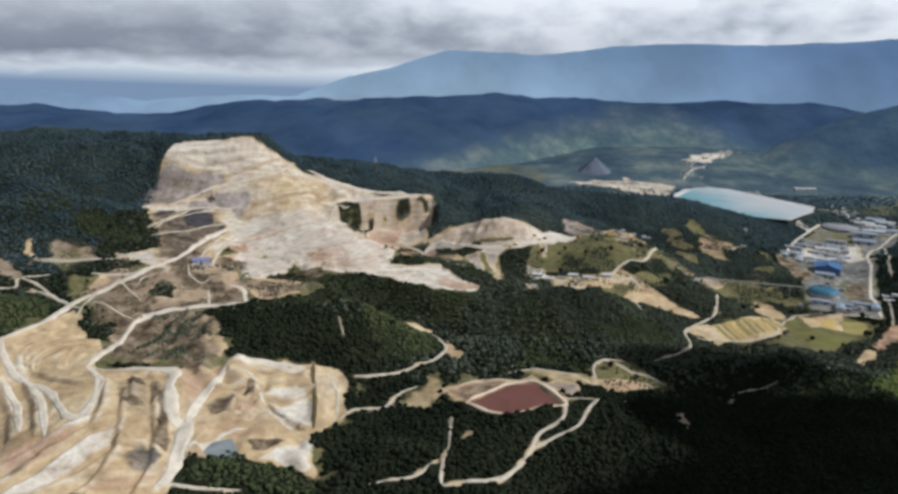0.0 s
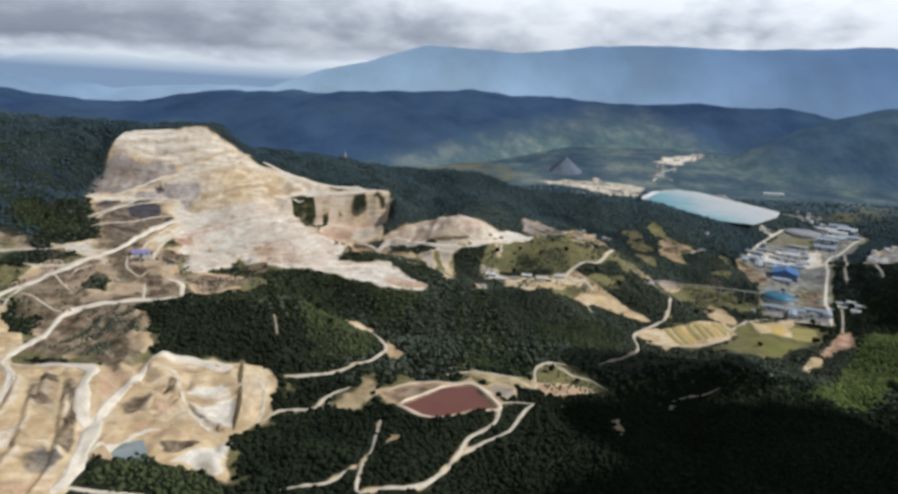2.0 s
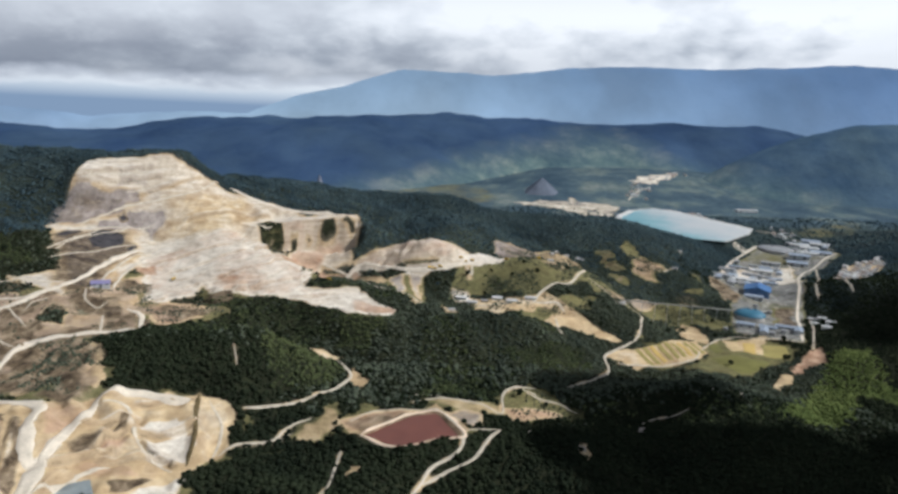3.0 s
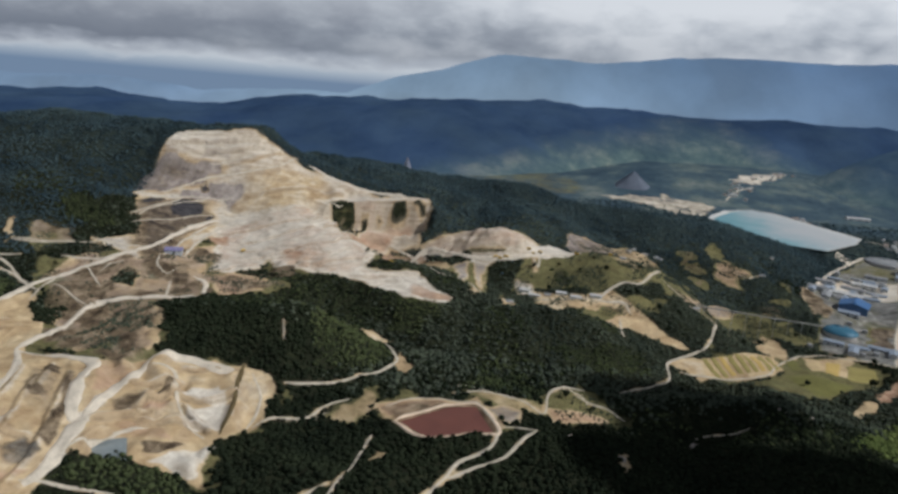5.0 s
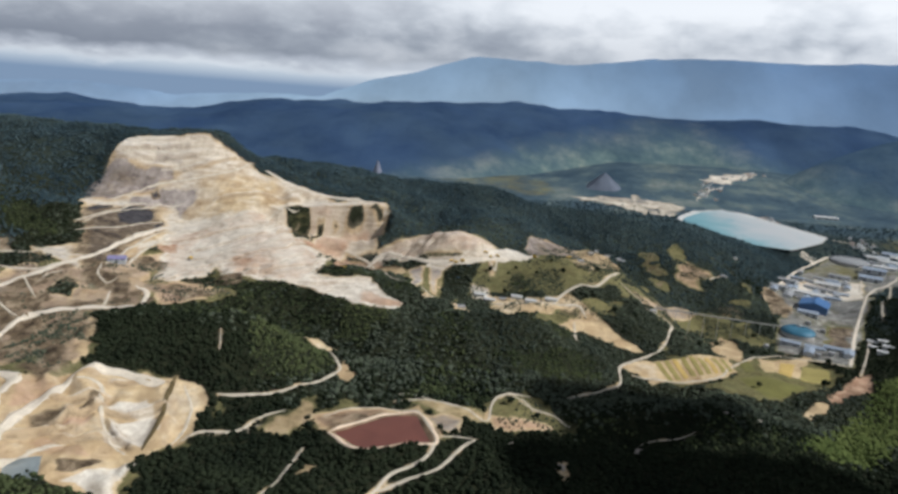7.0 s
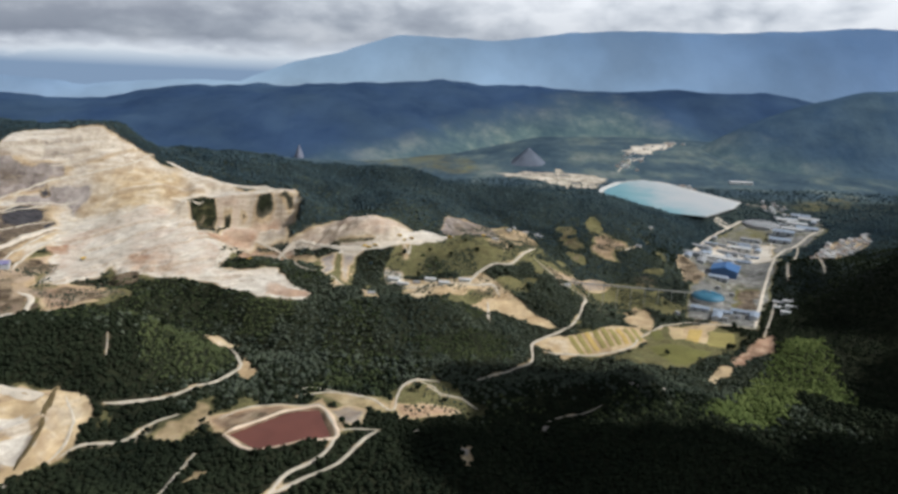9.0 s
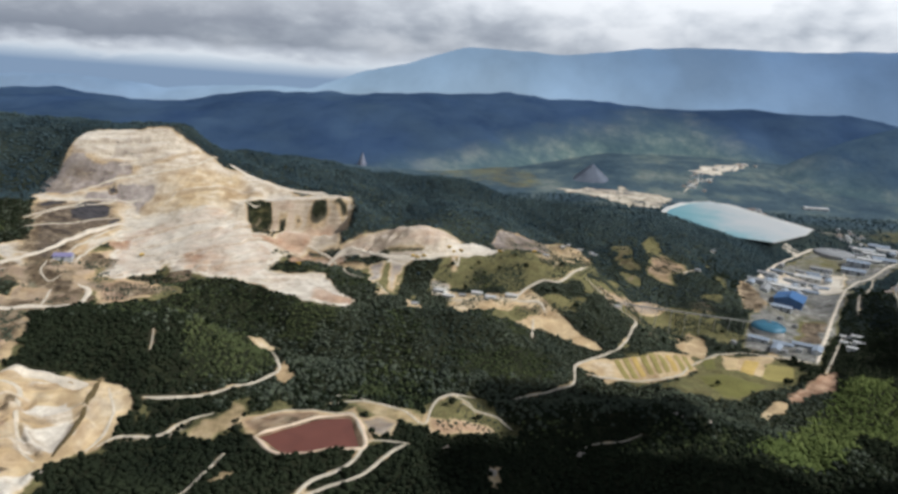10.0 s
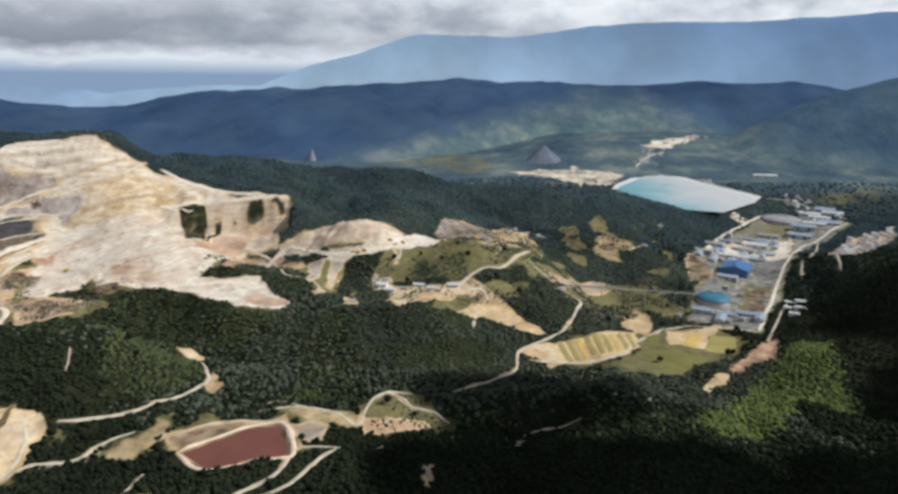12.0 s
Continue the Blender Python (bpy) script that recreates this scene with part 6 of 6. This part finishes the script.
blue_store = make_house("pale_blue_store", "store hall with a pale blue sheet roof", 56, 34, 10, 4, GREY_WALL, PALE_BLUE_ROOF, "store", "pale blue stores", windows=5, bays=2)
stand(blue_store, 1296, 2058, ACROSS)
for _x, _y, _d in ((1380, 2085, ACROSS), (1262, 2008, ACROSS), (1475, 2304, ACROSS)):
    again(blue_store, _x, _y, _d)
low_shed = make_house("workshop", "low workshop with a blue-grey sheet roof", 34, 15, 6, 2.4, GREY_WALL, PALE_BLUE_ROOF, "workshop", "workshops by the plant gate", windows=4, bays=2)
stand(low_shed, 852, 1330, ACROSS)
for _x, _y, _d in ((822, 1338, ACROSS), (866, 1304, ALONG), (786, 1360, ACROSS), (800, 1312, ALONG)):
    again(low_shed, _x, _y, _d)
small_shed = make_house("plant_shed", "small grey shed with a weathered sheet roof", 22, 12, 6, 2.2, GREY_WALL, GREY_ROOF, "shed", "small sheds of the plant", windows=3)
stand(small_shed, 955, 1770, ACROSS)
_lot = random.Random(9)
_sites = []
for _k in range(3000):
    _f, _g = _lot.random(), _lot.uniform(-1, 1)
    _x, _y = 935 + 190 * _f + 62 * _g, 1730 + 240 * _f - 38 * _g
    if float(inside(_x, _y, PLANT_PAD, 2)) > 0.8 and all(math.hypot(_x - a, _y - b) > 30 for a, b in _sites + [(928, 1806), (984, 1890), (1063, 1885), (938, 1752), (996, 1828), (1110, 1925), (1030, 1800), (955, 1770), (945, 1660)]):
        _sites.append((_x, _y))
for _x, _y in _sites[:22]:
    again((small_shed, low_shed)[_lot.random() < 0.4], _x, _y, ACROSS + _lot.choice((0, 90)))
tank = stand(make_tank("squat grey steel tank on a concrete pad"), 807, 1293)
for _x, _y in ((736, 1343), (900, 1478), (878, 1500), (834, 1301)):
    again(tank, _x, _y)


def make_conveyor():
    ob = thing("conveyor", "long covered conveyor on steel trestles between camp and plant", "conveyor")
    a, b = Vector((529, 1372, float(ground_z(529, 1372)) + 6)), Vector((792, 1424, float(ground_z(792, 1424)) + 9))
    d = b - a
    ob.matrix_basis = pose(a.x, a.y, 0, 0, 0, math.degrees(math.atan2(d.y, d.x)))
    n = math.hypot(d.x, d.y)
    bm = bmesh.new()
    ring = [(-1.2, 0), (1.2, 0), (1.2, 1.7), (0, 2.4), (-1.2, 1.7)]
    ends = [[bm.verts.new((x, y, z + h)) for y, z in ring] for x, h in ((0, a.z), (n, b.z))]
    for k in range(5):
        bm.faces.new((ends[0][k], ends[0][(k + 1) % 5], ends[1][(k + 1) % 5], ends[1][k]))
    bm.faces.new(ends[0][::-1])
    bm.faces.new(ends[1])
    part("gallery", bm, DULL_CLADDING, ob)
    for k in range(9):
        f = (k + 0.5) / 9
        x, y = a.x + d.x * f, a.y + d.y * f
        foot, top = float(ground_z(x, y)) - 1.5, a.z + d.z * f
        bm = box(n * f - 0.2, n * f + 0.2, -1.6, -1.3, foot, top)
        box(n * f - 0.2, n * f + 0.2, 1.3, 1.6, foot, top, bm)
        box(n * f - 0.4, n * f + 0.4, -1.3, 1.3, top - 1.2, top - 0.4, bm)
        part("trestle", bm, STEEL, ob)
    return ob


make_conveyor()

# ---- camp, huts and hamlets ----
camp_block = make_house("camp_block", "long white camp building with a pale roof", 20, 9, 4, 2, WHITE_WALL, PALE_ROOF, "building", "camp buildings", windows=5)
stand(camp_block, 194, 1336, -15)
for _x, _y, _d in ((213, 1312, -15), (263, 1326, -8), (288, 1299, -8), (325, 1308, -8)):
    again(camp_block, _x, _y, _d)
hut = make_house("hut", "small cream house with a grey sheet roof", 12, 9, 3.5, 1.8, CREAM_WALL, GREY_ROOF, "house", "houses on the ridge")
stand(hut, 446, 1704, 20)
for _x, _y, _d in ((491, 1737, 5), (524, 1713, -20), (524, 1362, 15), (391, 1460, 0), (840, 1869, 30), (516, 1728, 40), (752, 1675, -30), (237, 1318, -8), (460, 1725, 70), (165, 1190, 10)):
    again(hut, _x, _y, _d)
white_row = make_house("staff_house", "white flat-fronted house beside the plant road", 20, 9, 4.5, 1.5, WHITE_WALL, PALE_ROOF, "house", "staff houses", windows=4)
stand(white_row, 968, 1413, ACROSS)
for _x, _y in ((948, 1331), (990, 1460), (1007, 1452), (931, 1315)):
    again(white_row, _x, _y, ACROSS)
for _k, (_x, _y) in enumerate(((1390, 2289), (1446, 2354), (1429, 2267), (1494, 2355), (1467, 2258), (1452, 2183), (1351, 2174), (1369, 2156), (1390, 2139), (1287, 2136), (1269, 2065), (1000, 1865), (1045, 1887), (1083, 1930), (1135, 1945), (1169, 1955), (1000, 1814), (1048, 1851))):
    again((small_shed, white_row, low_shed)[_k % 3], _x, _y, ACROSS + (0, 90)[_k % 2])
stand(make_house("roofed_store", "ore store with a violet-blue sheet roof below the pit", 28, 18, 7, 4, GREY_WALL, VIOLET_ROOF, "store", windows=3), -423, 1172, 20)
stand(make_house("greenhouse_hall", "long white hall far across the valley", 90, 22, 8, 3, WHITE_WALL, PALE_ROOF, "hall", windows=6, bays=3), 1521, 2875, 0)

_rng = random.Random(5)
village = [
    make_house("village_house", "small white village house with a grey sheet roof", 13, 9, 5, 2.2, WHITE_WALL, GREY_ROOF, "house", "village houses"),
    make_house("village_house", "two-storey white village house with a pale roof", 11, 10, 7.5, 2, WHITE_WALL, PALE_ROOF, "house", "village houses", windows=3),
    make_house("village_house", "cream village house with a rusted sheet roof", 14, 8, 4.5, 2.4, CREAM_WALL, RUST_ROOF, "house", "village houses"),
]
_spots = []
for _k in range(4000):
    _x, _y = _rng.uniform(1160, 1480), _rng.uniform(1600, 1960)
    if float(inside(_x, _y, HAMLET, 2)) > 0.6 and all(math.hypot(_x - a, _y - b) > 17 for a, b in _spots):
        _spots.append((_x, _y))
    if len(_spots) >= 60:
        break
for _x, _y in ((1128, 3163), (1161, 3214), (1104, 3101), (1156, 3134), (1075, 3039), (1240, 3306), (1307, 3362), (1381, 3435), (1432, 3494), (1460, 3496), (1109, 3032), (1246, 2754), (1249, 2712), (1242, 2775), (1434, 2472), (1479, 2529), (1459, 2441), (1508, 2487), (1414, 2406)):
    for _k in range(3):
        _spots.append((_x + _rng.uniform(-28, 28), _y + _rng.uniform(-28, 28)))
for _k, (_x, _y) in enumerate(_spots):
    if _k < 3:
        stand(village[_k], _x, _y, ACROSS)
    else:
        again(village[_rng.randrange(3)], _x, _y, ACROSS + _rng.choice((0, 90, 15, -20)))


# ---- vehicles on the working shelf ----
def make_truck():
    ob = thing("dump_truck", "yellow dump truck parked on pale dust", "truck", "parked trucks")
    part("chassis", box(-4.2, 4.2, -1.1, 1.1, 0.9, 1.5, None, 0.08), STEEL, ob)
    part("cab", box(2.2, 4.4, -1.5, 1.5, 1.5, 3.6, None, 0.2), YELLOW_PAINT, ob)
    part("windscreen", box(4.37, 4.45, -1.2, 1.2, 2.6, 3.3), GLASS, ob)
    part("bed", prism([(-1.7, 1.7), (1.7, 1.7), (2.0, 3.9), (1.8, 3.9), (1.5, 2.0), (-1.5, 2.0), (-1.8, 3.9), (-2.0, 3.9)], -4.4, 1.9), YELLOW_PAINT, ob)
    for x in (-3, -0.8, 3.1):
        for y in (-1.5, 1.5):
            w = part("wheel", lathe([(0.5, -0.35), (0.95, -0.35), (1.0, -0.2), (1.0, 0.2), (0.95, 0.35), (0.5, 0.35)], 14), TYRE, ob)
            w.matrix_basis = pose(x, y, 0.98, 90, 0, 0)
    return ob


truck = stand(make_truck(), 141, 1406, 20, 0)
for _x, _y, _d in ((153, 1409, 10), (222, 1457, -30), (299, 1479, 5), (132, 1409, 60), (198, 1450, 0), (208, 1444, 80), (369, 1477, 15), (-60, 1290, 30), (-330, 1250, 70)):
    again(truck, _x, _y, _d, 0)


# ---- fields ----
def drape(name, corners, material, label, lift=0.7, n=8, category="field"):
    """A patch of four corners laid over the ground, with a soil edge that turns down."""
    c = [np.array(p, float) for p in corners]
    verts = []
    for i in range(n + 1):
        for j in range(n + 1):
            u, v = i / n, j / n
            p = (c[0] * (1 - u) + c[1] * u) * (1 - v) + (c[3] * (1 - u) + c[2] * u) * v
            edge = i in (0, n) or j in (0, n)
            verts.append((p[0], p[1], float(ground_z(p[0], p[1])) + (-0.6 if edge else lift)))
    me = mesh_of(name, verts, grid_faces(n + 1, n + 1), material, True)
    return tagged(new(name, me), label, category, kind="structure")


_field = [Vector(p) for p in ((492, 1179), (628, 1243), (622, 1164), (505, 1118))]
for _k in range(9):
    _u, _v = _k / 9, (_k + 0.7) / 9
    _c = [_field[0].lerp(_field[1], _u), _field[0].lerp(_field[1], _v), _field[3].lerp(_field[2], _v), _field[3].lerp(_field[2], _u)]
    drape("field", _c, (OLIVE_CROP, OLIVE_CROP, RIPE_CROP, OLIVE_CROP)[_k % 4], "narrow strip of ripening yellow-green crop")
drape("field", [(672, 1213), (722, 1262), (686, 1173), (669, 1171)], DRY_CROP, "pale tan harvested plot")
drape("field", [(726, 1255), (753, 1251), (706, 1156), (686, 1165)], RIPE_CROP, "golden ripe crop plot")
drape("field", [(757, 1243), (796, 1224), (776, 1164), (714, 1152)], OLIVE_CROP, "yellow-green crop plot")
drape("field", [(646, 1229), (670, 1244), (657, 1173), (638, 1170)], GREEN_CROP, "dull green plot beside the field road")
drape("field", [(614, 1148), (654, 1159), (736, 1133), (635, 1073)], GREEN_CROP, "olive pasture below the field road")
for _x, _y, _s in ((415, 898, 8), (546, 972, 9), (589, 965, 7), (306, 797, 7), (250, 852, 5)):
    drape("bare_patch", [(_x - _s, _y - _s * 0.8), (_x + _s * 0.8, _y - _s), (_x + _s, _y + _s), (_x - _s * 0.7, _y + _s * 1.2)], WASTE, "small grey scar of bare rock in the forest", 0.9, 4, "clearing")
drape("plant_yard", [(1050, 1790), (1090, 1860), (1160, 1830), (1120, 1760)], ROAD_DUST, "pale gravel yard between the sheds", 0.6, 8, "yard")
drape("loading_yard", [(1110, 2130), (1140, 2180), (1180, 2160), (1150, 2110)], ROAD_DUST, "pale gravel loading yard", 0.6, 8, "yard")


# ---- lone trees ----
def make_tree(height_, spread_, seed):
    rng = np.random.default_rng(seed)
    ob = thing("tree", "leafy dark green tree standing in open grass", "tree", "lone trees")
    bm = lathe([(0.45, -1), (0.32, height_ * 0.25), (0.2, height_ * 0.6), (0.08, height_ * 0.85)], 8)
    for k in range(5):
        a, z = k * 1.3 + seed, height_ * (0.35 + 0.08 * k)
        tip = (math.cos(a) * spread_ * 0.6, math.sin(a) * spread_ * 0.6, z + height_ * 0.2)
        base = [bm.verts.new((math.cos(a + q) * 0.14, math.sin(a + q) * 0.14, z + 0.12 * math.cos(q))) for q in (0, 2.1, 4.2)]
        end = bm.verts.new(tip)
        for i in range(3):
            bm.faces.new((base[i], base[(i + 1) % 3], end))
    part("trunk", bm, BARK, ob)
    v, f = ball(1)
    n = 46
    way = rng.normal(0, 1, (n, 3))
    way /= np.linalg.norm(way, axis=1, keepdims=True)
    at = way * rng.uniform(0.45, 1.0, (n, 1)) * (spread_, spread_, height_ * 0.33) + (0, 0, height_ * 0.64)
    verts = at[:, None] + v[None] * rng.uniform(0.6, 1.3, (n, len(v), 1)) * (spread_ * rng.uniform(0.2, 0.36, (n, 1, 1)))
    crown = new("crown", mesh_of("crown", verts.reshape(-1, 3), (f[None] + (np.arange(n) * len(v))[:, None, None]).reshape(-1, 3), CANOPY))
    crown.parent = ob
    return ob


lone = [make_tree(11, 4.2, 1), make_tree(8, 3.4, 2), make_tree(14, 4.8, 3)]
_spots = [(760, 1150), (766, 1158), (752, 1146), (240, 1345), (300, 1400), (350, 1390), (420, 1420), (260, 1420), (600, 1300), (640, 1330), (560, 1290), (250, 940), (300, 955), (285, 925), (-90, 975), (-70, 950), (400, 1330), (440, 1300), (690, 1290), (330, 1440), (210, 1405), (640, 1115), (576, 1105), (800, 1240), (730, 1395), (-640, 1190), (-600, 1215)]
for _k, (_x, _y) in enumerate(_spots):
    if _k < 3:
        stand(lone[_k], _x, _y, _k * 50)
    else:
        again(lone[_k % 3], _x, _y, _k * 77)


# ---- scrub: low bushes that dot grass and spoil ----
def plant_scrub(name, rings, pitch, size, share, seed, label, material):
    rng = np.random.default_rng(seed)
    xs, ys = [], []
    for ring in rings:
        lo, hi = np.min(ring, axis=0), np.max(ring, axis=0)
        X, Y = np.meshgrid(np.arange(lo[0], hi[0], pitch), np.arange(lo[1], hi[1], pitch))
        x, y = X.ravel() + rng.uniform(-0.5, 0.5, X.size) * pitch, Y.ravel() + rng.uniform(-0.5, 0.5, X.size) * pitch
        lump = grain(x, y, 28, seed) * 0.5 + 0.5
        keep = (inside(x, y, ring, 3) > 0.5) & (lump > 1 - share + rng.uniform(-0.15, 0.15, len(x)))
        xs.append(x[keep])
        ys.append(y[keep])
    x, y = np.concatenate(xs), np.concatenate(ys)
    keep = ~on_road(x, y, 2.5)
    x, y = x[keep], y[keep]
    r = size * rng.uniform(0.4, 1.3, len(x))
    make_wood(name, np.stack([x, y, ground_z(x, y) + r * 0.3], -1), r, material, label, seed, 1)


plant_scrub("scrub", [MEADOW_A, MEADOW_B, MEADOW_C, ROUND_CLEAR, BROWN_A, BROWN_B, PIT_GRASS, BARE_HILL, MIDLAND], 5, 2.1, 0.5, 61, "low dark bushes dotted over rough grass", CANOPY_GREY)
plant_scrub("pit_scrub", [MINE_LOW, PIT_SCREE], 5, 2.2, 0.4, 63, "dark scrub between the pit roads", CANOPY_GREY)


# ---- far landmarks ----
def make_cone(name, x, y, z, radius, tall, seed, material, label, category, spires=1):
    """A rough cone of loose rock with ribbed flanks."""
    a, r = np.meshgrid(np.linspace(0, 6.283, 49), np.linspace(0, 1, 14))
    wob = 1 + 0.12 * rough(np.cos(a) * 3, np.sin(a) * 3, 1.2, 3, seed)
    px, py = np.cos(a) * r * radius * wob, np.sin(a) * r * radius * wob
    up = tall * (1 - r) ** 1.15 * (1 + 0.16 * rough(a * 4, r * 2, 1.0, 3, seed + 2) * r) * (1 + 0.12 * (spires - 1) * np.cos(a * spires))
    me = mesh_of(name, np.stack([x + px, y + py, z + up], -1).reshape(-1, 3), grid_faces(*a.shape), material, True)
    return tagged(new(name, me), label, category, kind="structure")


GREY_SPOIL = plain("grey_spoil", (0.11, 0.13, 0.17), 0.95, 0.25, 0.02)
PALE_ROCK = plain("pale_rock", (0.16, 0.175, 0.225), 0.95, 0.3, 0.02)
make_cone("spoil_cone", 674, 3095, 30, 92, 74, 5, GREY_SPOIL, "grey conical spoil heap beyond the reservoir", "spoil heap")
make_cone("rock_outcrop", -310, 3040, 22, 24, 56, 9, PALE_ROCK, "pale rock outcrop below the far ridge", "rock", 2)
